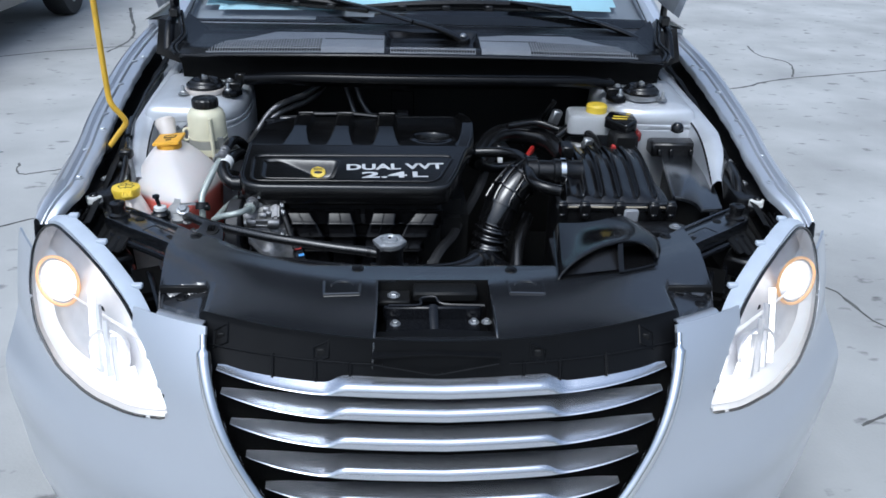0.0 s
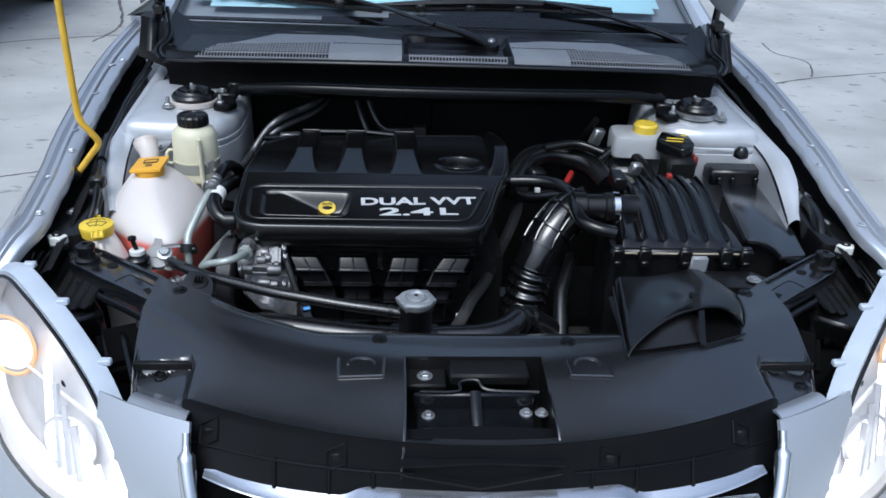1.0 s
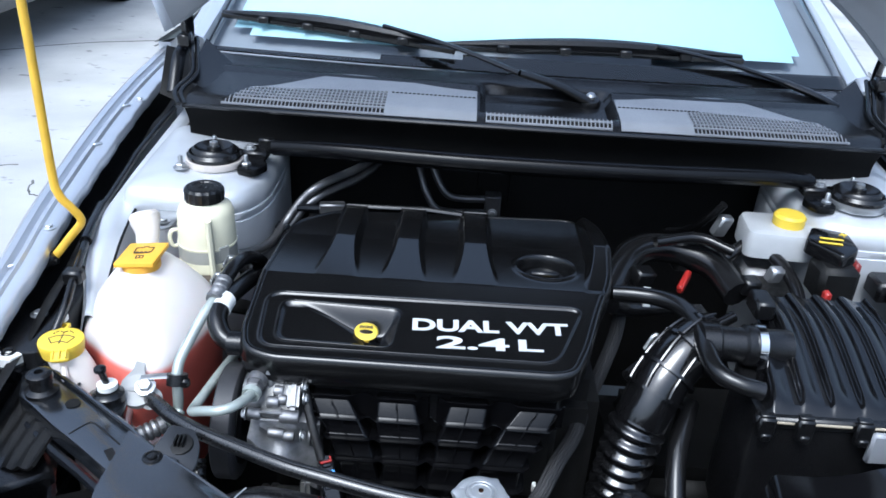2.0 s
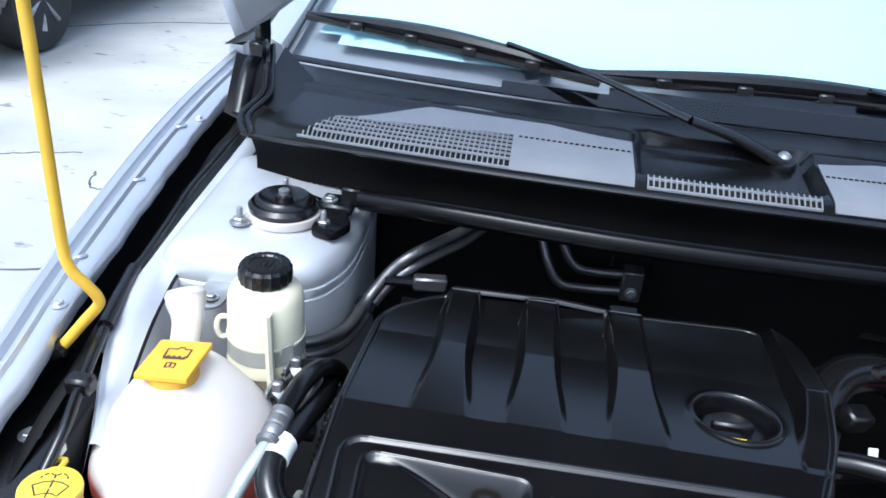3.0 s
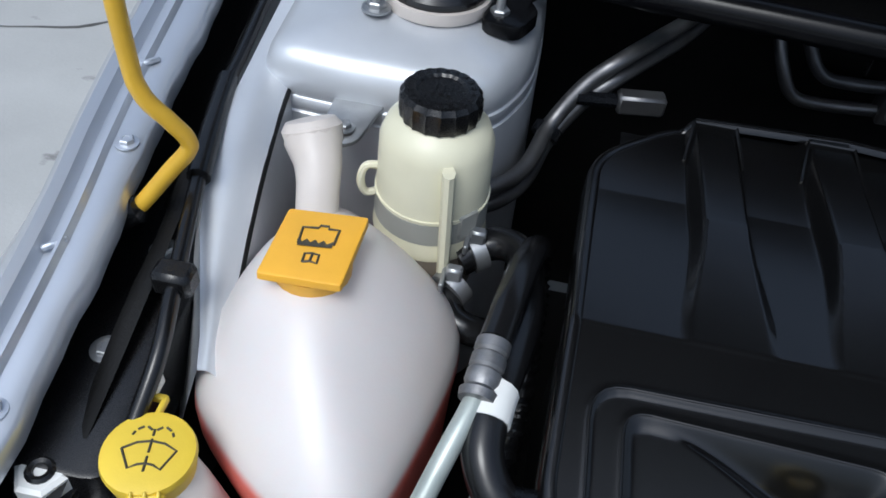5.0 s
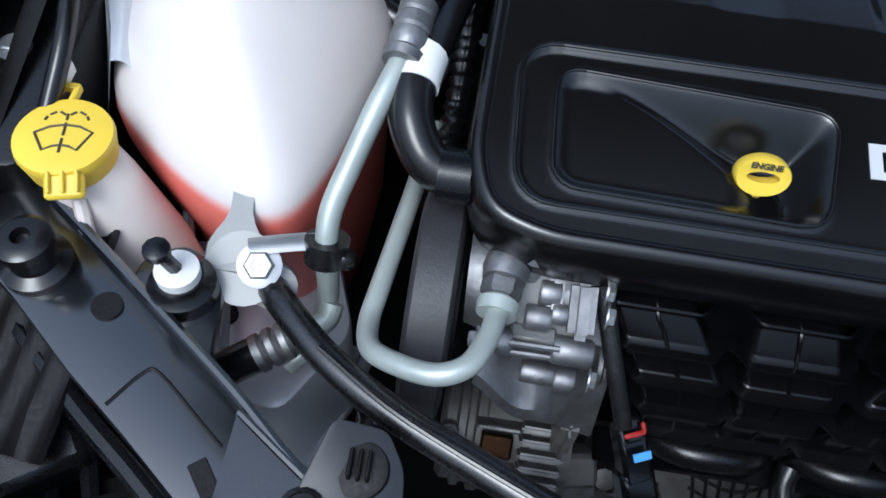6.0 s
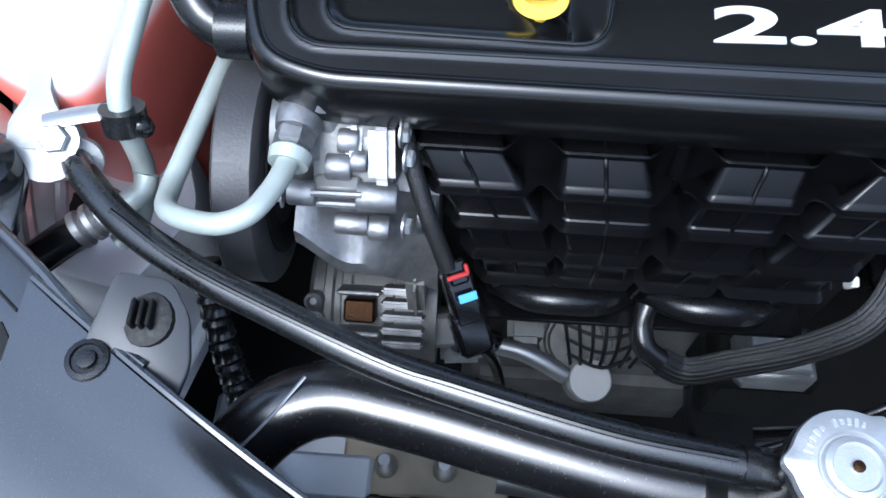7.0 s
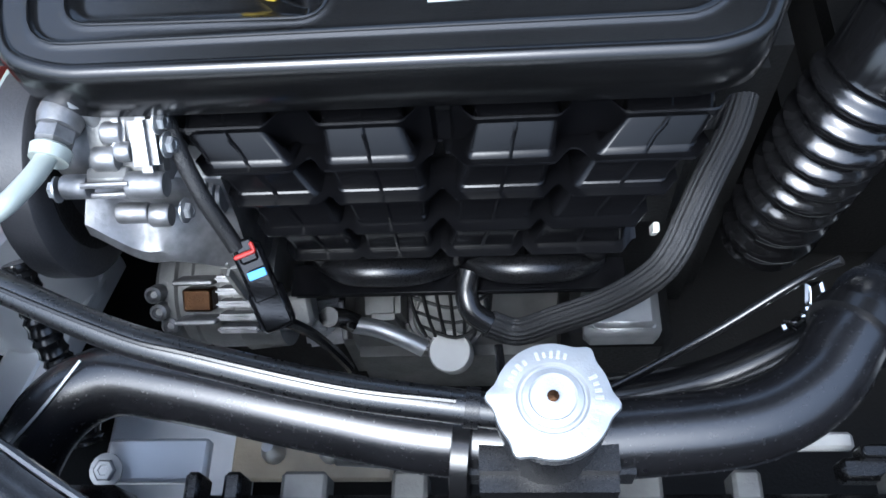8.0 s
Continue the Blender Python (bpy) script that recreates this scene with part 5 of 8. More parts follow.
NX, NY = 340, 290


def ec_f(u, v):
    x, y = X0 + (X1 - X0) * u, Y0 + (Y1 - Y0) * v
    return (x, y, ec_top(x, y))


def ec_keep(u, v):
    x, y = X0 + (X1 - X0) * u, Y0 + (Y1 - Y0) * v
    if -0.41 < x < -0.01 and 1.58 < y < 1.97:
        return True
    return sdf(OUTER, x, y)[0] < -0.004


grid(bm, NX, NY, ec_f, ec_keep)
part("shell", bm, COVERP, ec, "grained black moulded shell", 70)
# rolled rim and skirt round the shell
bm = bmesh.new()
no = len(OUTER)
norm = []
for i in range(no):
    d = OUTER[(i + 1) % no] - OUTER[i - 1]
    norm.append(Vector((d.y, -d.x)).normalized())
if sum(norm[i].dot(OUTER[i] - Vector((-0.16, 1.75))) for i in range(no)) < 0:
    norm = [-n for n in norm]
RIM = []
for p, n in zip(OUTER, norm):
    for k in range(3):
        t = k / 3
        i = len(RIM) // 3
        RIM.append((p.lerp(OUTER[(i + 1) % no], t), n.lerp(norm[(i + 1) % no], t).normalized()))
loops = []
for off, dz in ((-0.012, -0.004), (-0.0095, 0.0008), (-0.0065, 0.0018), (-0.003, 0.0010), (-0.0005, -0.002), (0.001, -0.007), (0.0015, -0.024), (0.0, -0.040), (-0.004, -0.046), (-0.012, -0.048)):
    lp = []
    for p, n in RIM:
        q = p + n * off
        lp.append(Vector((q.x, q.y, ec_top(*(p - n * 0.009)) + dz)))
    loops.append(lp)
rings(bm, loops, caps=False)
part("rim", bm, COVERP, ec, "rolled rim and skirt of the cover", 60)
# stiffening lips where the fingers end at the back
for c, wide, slim in FINGERS:
    bm = bmesh.new()
    tube(bm, [(c - slim - 0.006, 1.940, ec_top(c - slim - 0.008, 1.94) + 0.002), (c - slim + 0.001, 1.985, ec_top(c, 1.985) + 0.001), (c + slim - 0.001, 1.985, ec_top(c, 1.985) + 0.001), (c + slim + 0.006, 1.940, ec_top(c + slim + 0.008, 1.94) + 0.002)], 0.0022, 6, smooth_line=False)
    part("finger_lip", bm, COVERP, ec)
for outline in (PANEL_IN, SCOOP):
    bm = bmesh.new()
    pts = [Vector((q.x, q.y, ec_top(q.x, q.y) + 0.0002)) for q in outline]
    tube(bm, pts + pts[:1], 0.0009, 6, smooth_line=False)
    part("moulded_line", bm, COVERP, ec)
bm = bmesh.new()
lathe(bm, [(0.028, 0.905), (0.036, 0.915), (0.0365, 0.932), (0.033, 0.936), (0.016, 0.936), (0.014, 0.931)], (0.004, 1.800, 0.006), n=32, wob=lambda a: 1 + 0.02 * math.cos(8 * a))
cap = part("oil_filler_cap", bm, BLACK, ec, "black oil filler cap")
bm = bmesh.new()
box(bm, (0.004, 1.800, 0.947), (0.048, 0.010, 0.012), 0.003)
part("grip", bm, BLACK, cap)
bm = bmesh.new()
box(bm, (0.010, 1.782, 0.9435), (0.016, 0.006, 0.001), 0)
part("printed_mark", bm, YELLOW, cap, "small yellow mark")
tiltdeg = math.degrees(math.atan(0.225))
lettering(ec, "DUAL VVT", (-0.200, 1.6185, 0.9402), 0.0245, 0.227, LETTER, tiltdeg, 2.2, label="silver printed words", bold=0.034)
lettering(ec, "2.4", (-0.164, 1.5870, 0.9332), 0.0245, 0.104, LETTER, tiltdeg, 1.5, label="silver printed engine size", bold=0.026)
lettering(ec, "L", (-0.0470, 1.5915, 0.9343), 0.0225, 0.0355, LETTER, tiltdeg, 1.5, label="silver printed letter", bold=0.026)

dip = thing("dipstick", (-0.263, 1.621, 0.85), "yellow oil dipstick ring standing in the cover's scoop", "dipstick")
bm = bmesh.new()
loops = []
dip_c, dip_n, dip_v = Vector((-0.265, 1.613, 0.936)), Vector((0, -0.90, 0.43)), Vector((0, 0.43, 0.90))
for k in range(33):
    a = 2 * math.pi * k / 32
    out = Vector((0.0172 * math.cos(a), 0, 0)) + dip_v * 0.0128 * math.sin(a)
    hole = Vector((0.0100 * math.cos(a), 0, 0)) + dip_v * 0.0036 * math.sin(a)
    loops.append([dip_c + out * 0.94 + dip_n * 0.0055, dip_c + out + dip_n * 0.0035, dip_c + out - dip_n * 0.0035, dip_c + out * 0.94 - dip_n * 0.0055, dip_c + hole - dip_n * 0.0045, dip_c + hole + dip_n * 0.0045])
rings(bm, loops, caps=False)
bmesh.ops.remove_doubles(bm, verts=bm.verts, dist=1e-5)
part("ring", bm, YELLOW, dip, "yellow finger ring with a slit")
bm = bmesh.new()
tube(bm, [(-0.265, 1.609, 0.925), (-0.265, 1.605, 0.905), (-0.265, 1.604, 0.86)], 0.006, 8, 4, flat=0.6)
part("stem", bm, YELLOW, dip)
lettering(dip, "ENGINE", dip_c + dip_v * 0.0058 + dip_n * 0.0058 + Vector((-0.0095, 0, 0)), 0.0040, 0.0190, INK, 64.5, 0, name="printed_word", bold=0.03)


# ---- engine underneath ----
engine = thing("engine", (-0.16, 1.75, 0.35), "dark four-cylinder engine block under its cover", "engine")
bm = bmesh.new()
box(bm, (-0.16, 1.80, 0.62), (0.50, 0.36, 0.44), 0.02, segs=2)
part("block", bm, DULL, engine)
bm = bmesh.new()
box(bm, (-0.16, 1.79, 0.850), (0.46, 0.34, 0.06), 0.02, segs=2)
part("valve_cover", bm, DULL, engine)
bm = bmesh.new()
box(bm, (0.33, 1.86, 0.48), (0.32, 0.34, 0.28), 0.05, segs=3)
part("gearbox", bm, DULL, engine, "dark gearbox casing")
bm = bmesh.new()
lathe(bm, [(0.02, -0.17), (0.045, -0.17), (0.048, -0.10), (0.05, -0.02), (0.046, 0.0), (0.02, 0.002)], (-0.185, 1.575, 0.50), (0.0, -0.45, 0.9), 30)
part("oil_filter_housing", bm, CASTING, engine, "grey round oil filter housing")
bm = bmesh.new()
lathe(bm, [(0.01, 0.022), (0.026, 0.022), (0.028, 0.018), (0.030, 0.018), (0.032, 0.014), (0.036, 0.014), (0.038, 0.006), (0.042, 0.006), (0.044, -0.03), (0.03, -0.03)], (-0.188, 1.565, 0.518), (0, -0.45, 0.9), 36)
part("filter_neck", bm, CASTING, engine, "grey stepped rings")
bm = bmesh.new()
box(bm, (0, 0, 0), (0.034, 0.060, 0.120), 0.006, pose(-0.243, 1.575, 0.535, 14, 0, 2), 2)
part("cast_pillar", bm, CASTING, engine, "flat grey cast pillar")
bm = bmesh.new()
box(bm, (-0.17, 1.590, 0.44), (0.26, 0.12, 0.14), 0.02, None, 3)
part("bell_housing", bm, CASTING, engine, "dull grey casting")
bm = bmesh.new()
lathe(bm, [(0.005, -0.05), (0.0205, -0.05), (0.0205, 0.0), (0.019, 0.002), (0.004, 0.002)], (-0.179, 1.507, 0.563), (0, -0.3, 0.95), 28)
part("round_plug", bm, LUGP, engine, "flat bright round plug")
wires = [[(-0.214 + 0.013 * k, 1.545, 0.640), (-0.206 + 0.011 * k, 1.522, 0.612), (-0.200 + 0.009 * k, 1.515, 0.582)] for k in range(7)]
wires += [[(-0.216 + 0.004 * k, 1.545 - 0.008 * k, 0.640 - 0.016 * k), (-0.172, 1.536 - 0.008 * k, 0.632 - 0.016 * k), (-0.134 - 0.004 * k, 1.545 - 0.008 * k, 0.640 - 0.016 * k)] for k in range(4)]
for pts in wires:
    bm = bmesh.new()
    tube(bm, pts, 0.0018, 5, 4)
    part("guard_wire", bm, DULL, engine)

# intake manifold
man = thing("intake_manifold", (-0.16, 1.56, 0.68), "black ribbed plastic intake manifold below the engine cover", "manifold")
# rows from the top: height along the back, then each runner's middle and width
ROWS = [(1.640, 0.880, (-0.318, -0.219, -0.110, 0.000), (0.060, 0.060, 0.060, 0.060)),
        (1.550, 0.865, (-0.3075, -0.2145, -0.1125, -0.0145), (0.063, 0.062, 0.063, 0.064)),
        (1.533, 0.841, (-0.2940, -0.2110, -0.1175, -0.0300), (0.066, 0.070, 0.066, 0.072)),
        (1.524, 0.814, (-0.2790, -0.2060, -0.1250, -0.0450), (0.064, 0.069, 0.066, 0.068)),
        (1.519, 0.781, (-0.2690, -0.2045, -0.1310, -0.0600), (0.061, 0.058, 0.058, 0.066)),
        (1.521, 0.738, (-0.2610, -0.2050, -0.1410, -0.0690), (0.056, 0.056, 0.055, 0.076)),
        (1.530, 0.690, (-0.2550, -0.2050, -0.1450, -0.0750), (0.054, 0.054, 0.054, 0.070))]


def row(t, c):
    """Place, outward direction, middle and width of runner c between the rows."""
    i = min(int(t), len(ROWS) - 2)
    f = t - i
    a, b = ROWS[i], ROWS[i + 1]
    j, k = max(0, i - (1 if f < 0.5 else 0)), min(len(ROWS) - 1, i + 1 + (1 if f > 0.5 else 0))
    ty, tz = ROWS[k][0] - ROWS[j][0], ROWS[k][1] - ROWS[j][1]
    n = math.hypot(ty, tz)
    mix = [a[q] + (b[q] - a[q]) * f for q in (0, 1)]
    return mix[0], mix[1], tz / n, -ty / n, a[2][c] + (b[2][c] - a[2][c]) * f, a[3][c] + (b[3][c] - a[3][c]) * f


def hoop(c, t, slim, off, deep):
    """One cross-section of a runner: a flat back with cut corners."""
    y, z, ny, nz, x, w = row(t, c)
    w *= slim
    pl = rounded([(-w / 2, -deep), (-w / 2, off - 0.005), (-w * 0.44, off), (w * 0.44, off), (w / 2, off - 0.005), (w / 2, -deep)], 0.003, 3)
    return [Vector((x + q.x, y + ny * q.y, z + nz * q.y)) for q in pl]


for c in range(4):
    bm = bmesh.new()
    loops = []
    for i in range(6):
        # each panel swells a little towards the shelf below it
        for f, off, slim in ((0.03, -0.0045, 0.90), (0.80, -0.0042, 0.905), (0.84, -0.0032, 0.925), (0.97, -0.0030, 0.93)):
            loops.append(hoop(c, i + f, slim, off, 0.05))
    rings(bm, loops)
    runner = part("runner", bm, MANI, man, "glossy black intake runner", 35)
    bm = bmesh.new()
    pts = []
    for i in range(21):
        y, z, ny, nz, x, w = row(0.6 + i * 0.23, c)
        pts.append((x, y - ny * 0.0035, z - nz * 0.0035))
    tube(bm, pts, 0.0015, 6, 2)
    part("centre_rib", bm, MANI, runner)
# thin shelves run across the runners and dip back between them
for i in range(1, 6):
    bm = bmesh.new()
    loops = []
    x0, x1 = ROWS[i][2][0] - ROWS[i][3][0] * 0.60, ROWS[i][2][3] + ROWS[i][3][3] * 0.60
    for k in range(121):
        x = x0 + (x1 - x0) * k / 120
        back = 0.016
        for c in range(4):
            a = abs(x - ROWS[i][2][c]) - ROWS[i][3][c] * 0.42
            back = min(back, 0.016 * smoothstep(0.0, 0.013, a))
        if ROWS[i][2][1] + 0.045 < x < ROWS[i][2][2] - 0.045:
            back = 0.030
        y, z, ny, nz, _, _ = row(i - 0.001, 1)
        front, t = 0.0040, Vector((0, -nz, ny)) * 0.0009
        p, q = Vector((x, y + ny * front + back * 0.85, z + nz * front - back * 0.2)), Vector((x, y - ny * 0.040, z - nz * 0.040))
        loops.append([p - t, p + t, q + t, q - t])
    rings(bm, loops)
    part("shelf", bm, MANI, man, "thin moulded shelf across the runners", 30)
bm = bmesh.new()
box(bm, (-0.16, 1.595, 0.79), (0.36, 0.05, 0.22), 0.01)
part("plenum", bm, DULL, man)
for z, y in ((0.676, 1.530), (0.660, 1.536)):
    bm = bmesh.new()
    box(bm, (-0.165, y, z), (0.28, 0.03, 0.003), 0.001)
    part("lower_flange", bm, MANI, man)
for xc in (-0.225, -0.105):
    bm = bmesh.new()
    tube(bm, [(xc - 0.050, 1.545, 0.688), (xc - 0.024, 1.524, 0.704), (xc + 0.004, 1.520, 0.708), (xc + 0.030, 1.526, 0.698), (xc + 0.055, 1.545, 0.678)], 0.012, 12, 5)
    part("lower_bulge", bm, BLACK, man)

# power steering pump / bracket in cast aluminium
pump = thing("cast_pump", (-0.38, 1.54, 0.70), "bright cast aluminium pump and bracket with ribs and bolts", "pump")
bm = bmesh.new()
lathe(bm, [(0.02, -0.045), (0.034, -0.045), (0.038, -0.03), (0.034, 0.0), (0.038, 0.012), (0.038, 0.03), (0.028, 0.036), (0.015, 0.04)], (-0.385, 1.572, 0.842), (1, 0, 0.05), 28)
body = part("pump_body", bm, ALU, pump)
# horizontal bosses with tie rods between them
for xa, xb, y, z, r in ((-0.416, -0.398, 1.518, 0.852, 0.0085), (-0.372, -0.346, 1.519, 0.850, 0.0095), (-0.388, -0.366, 1.512, 0.826, 0.0075), (-0.366, -0.352, 1.512, 0.822, 0.0085), (-0.385, -0.372, 1.546, 0.872, 0.008), (-0.392, -0.376, 1.532, 0.863, 0.0085), (-0.376, -0.366, 1.535, 0.866, 0.007)):
    bm = bmesh.new()
    l = xb - xa
    lathe(bm, [(r * 0.5, 0), (r * 0.9, 0), (r, 0.0015), (r, l - 0.0015), (r * 0.9, l), (r * 0.5, l)], (xa, y, z), (1, 0, -0.03), 16)
    part("cast_boss", bm, ALU, body)
for z in (0.846, 0.8585):
    bm = bmesh.new()
    tube(bm, [(-0.40, 1.514, z), (-0.368, 1.515, z - 0.001)], 0.0022, 8, 2)
    part("tie_rib", bm, ALU, body)
bm = bmesh.new()
box(bm, (-0.385, 1.524, 0.852), (0.03, 0.012, 0.012), 0.002)
part("recess", bm, CASTING, body)
bm = bmesh.new()
box(bm, (0, 0, 0), (0.017, 0.040, 0.016), 0.005, pose(-0.357, 1.540, 0.868, 38, 0, 4), 2)
part("cast_column", bm, ALU, body)
bm = bmesh.new()
box(bm, (0, 0, 0), (0.010, 0.03, 0.010), 0.003, pose(-0.375, 1.548, 0.872, 30, 0, 0), 2)
part("cast_column", bm, ALU, body)
bm = bmesh.new()
box(bm, (0, 0, 0), (0.052, 0.05, 0.02), 0.005, pose(-0.376, 1.548, 0.858, 45, 0, 0), 2)
part("cast_web", bm, CASTING, body)
for x, y, z in ((-0.342, 1.538, 0.868), (-0.343, 1.515, 0.822), (-0.345, 1.548, 0.880), (-0.419, 1.516, 0.852)):
    hexbolt(body, (x, y, z), 0.006, (1 if x > -0.4 else -1, -0.1, 0.05))
bm = bmesh.new()
for k in range(3):
    lathe(bm, [(0.004, 0), (0.015 - 0.002 * k, 0), (0.015 - 0.002 * k, 0.003), (0.004, 0.003)], (-0.335 + 0.0045 * k, 1.535, 0.806), (1, 0, 0), 20)
part("idler_washers", bm, ALU, body, "stack of bright washers")
# bulging shield with a sharp lower edge
bm = bmesh.new()
loops = []
for i in range(19):
    t = i / 18
    x = -0.417 + 0.096 * t
    zr = 0.806 - 0.030 * smoothstep(0, 0.4, t) - 0.046 * smoothstep(0.45, 1, t)
    yr = 1.513 - 0.014 * math.sin(math.pi * min(1, 0.15 + t)) 
    zt = 0.842 - 0.012 * t
    loops.append([Vector((x, 1.575, zt)), Vector((x, 1.548, zt - 0.002)), Vector((x, 1.540, zt - 0.008)), Vector((x, 1.531, (zt + zr) / 2)), Vector((x, yr + 0.003, zr + 0.010)), Vector((x, yr, zr)), Vector((x, yr + 0.001, zr - 0.003)), Vector((x, 1.528, zr - 0.018)), Vector((x, 1.545, zr - 0.034)), Vector((x, 1.575, zr - 0.04))])
rings(bm, loops)
part("cast_shield", bm, ALU, body, "smooth bulging cast shield", 34)
bm = bmesh.new()
box(bm, (-0.338, 1.530, 0.715), (0.014, 0.05, 0.06), 0.006, None, 2)
part("cast_foot", bm, CASTING, body)

alt = thing("alternator", (-0.36, 1.52, 0.60), "alternator with slotted aluminium casing and copper winding", "alternator")
bm = bmesh.new()
lathe(bm, [(0.02, -0.055), (0.044, -0.055), (0.050, -0.050), (0.050, -0.042), (0.055, -0.040), (0.055, -0.034), (0.051, -0.032), (0.051, -0.027), (0.057, -0.025), (0.057, -0.018), (0.055, -0.016), (0.055, 0.018), (0.058, 0.020), (0.055, 0.055), (0.02, 0.055)], (-0.378, 1.552, 0.620), (1, 0, 0), 36)
ab = part("casing", bm, CASTING, alt)
bm = bmesh.new()
box(bm, (0, 0, 0), (0.026, 0.020, 0.026), 0.002, pose(-0.386, 1.520, 0.667, 35, 0, 0))
part("winding", bm, COPPER, ab, "copper winding")
for dy in (-1, 1):
    bm = bmesh.new()
    box(bm, (0, dy * 0.017, 0.003), (0.036, 0.005, 0.030), 0.0015, pose(-0.386, 1.518, 0.669, 35, 0, 0))
    part("window_frame", bm, ALU, ab, "bright cast window edge")
for k in range(5):
    bm = bmesh.new()
    box(bm, (0, -0.022 + 0.011 * k, 0.004), (0.036, 0.0055, 0.024), 0.002, pose(-0.350, 1.516, 0.667, 35, 0, 0), 2)
    part("fin", bm, ALU, ab)
for x, y, z in ((-0.425, 1.520, 0.676), (-0.424, 1.510, 0.662), (-0.418, 1.503, 0.648)):
    bm = bmesh.new()
    lathe(bm, [(0.003, -0.01), (0.0075, -0.01), (0.0075, 0.004), (0.005, 0.006), (0.003, 0.002)], (x, y, z), (0, -0.6, 0.8), 14)
    part("cast_lug", bm, ALU, ab)
bm = bmesh.new()
box(bm, (0, 0, 0), (0.05, 0.03, 0.04), 0.004, pose(-0.322, 1.525, 0.625, 35, 0, 10))
part("regulator", bm, CASTING, alt)
bm = bmesh.new()
box(bm, (0, 0, 0), (0.040, 0.045, 0.016), 0.004, pose(-0.302, 1.540, 0.562, 36, 0, 6), 2)
part("bracket", bm, ALU, alt)
hexbolt(alt, (-0.302, 1.535, 0.570), 0.008, (0, -0.6, 0.8))
bm = bmesh.new()
tube(bm, [(-0.270, 1.530, 0.578), (-0.245, 1.524, 0.580), (-0.222, 1.516, 0.574), (-0.203, 1.509, 0.566)], 0.0085, 12, 5)
part("bright_pipe", bm, GALV, alt, "bright short pipe")
bm = bmesh.new()
tube(bm, [(-0.285, 1.520, 0.62), (-0.280, 1.530, 0.595), (-0.268, 1.531, 0.578)], 0.0095, 10, 4)
part("pipe_sleeve", bm, RUBBER, alt, "black sleeve")

# pulley with belt
pulley = thing("drive_pulley", (-0.455, 1.56, 0.78), "dark grey belt pulley beside the engine", "pulley")
bm = bmesh.new()
lathe(bm, [(0.02, -0.016), (0.072, -0.016), (0.082, -0.014), (0.084, -0.012), (0.084, 0.012), (0.082, 0.014), (0.072, 0.016), (0.02, 0.016)], (-0.452, 1.572, 0.795), (1, 0, 0), 44)
p_ = part("belt", bm, mat("belt_rubber", (0.03, 0.03, 0.033), 0.5, 0, 0.2, 30, 500, 0.15), pulley, "smooth dark grey belt")
bm = bmesh.new()
lathe(bm, [(0.012, 0.008), (0.060, 0.008), (0.062, 0.018), (0.05, 0.019), (0.03, 0.013), (0.012, 0.02)], (-0.452, 1.572, 0.795), (1, 0, 0), 36)
part("pulley_disc", bm, DULL, p_)

# wiring plug in front of the manifold
plug = thing("wiring_plug", (-0.31, 1.5, 0.78), "black wiring plug with red lock and blue tag", "connector")
bm = bmesh.new()
tube(bm, [(-0.350, 1.575, 0.885), (-0.340, 1.545, 0.862), (-0.328, 1.52, 0.835), (-0.317, 1.505, 0.808), (-0.312, 1.498, 0.796)], 0.0062, 10, 6)
part("loom", bm, LOOM, plug, "taped cable")
bm = bmesh.new()
box(bm, (0, 0.006, 0), (0.021, 0.044, 0.018), 0.003, pose(-0.300, 1.484, 0.773, 38, 0, 24))
box(bm, (0, -0.022, -0.002), (0.026, 0.034, 0.020), 0.004, pose(-0.300, 1.484, 0.773, 38, 0, 24))
box(bm, (0, 0.024, 0.006), (0.014, 0.018, 0.010), 0.002, pose(-0.300, 1.484, 0.773, 38, 0, 24))
part("housing", bm, GLOSS, plug)
bm = bmesh.new()
box(bm, (0, 0.012, 0.0125), (0.016, 0.0035, 0.003), 0.001, pose(-0.304, 1.490, 0.781, 38, 0, 24))
box(bm, (0.007, 0.015, 0.0125), (0.003, 0.008, 0.003), 0.001, pose(-0.304, 1.490, 0.781, 38, 0, 24))
part("red_lock", bm, RED, plug, "red lock tab")
bm = bmesh.new()
box(bm, (0.002, 0, 0.0125), (0.013, 0.006, 0.002), 0.0005, pose(-0.302, 1.487, 0.779, 38, 0, 24))
part("blue_tag", bm, BLUETAG, plug, "blue tag")
bm = bmesh.new()
box(bm, (-0.004, 0.03, 0.011), (0.005, 0.004, 0.003), 0.001, pose(-0.304, 1.490, 0.781, 38, 0, 24))
part("orange_seal", bm, ORANGE, plug)
bm = bmesh.new()
tube(bm, [(-0.29, 1.462, 0.755), (-0.275, 1.47, 0.70), (-0.265, 1.475, 0.62), (-0.27, 1.48, 0.585)], 0.0045, 8, 5)
part("lower_cable", bm, RUBBER, plug)

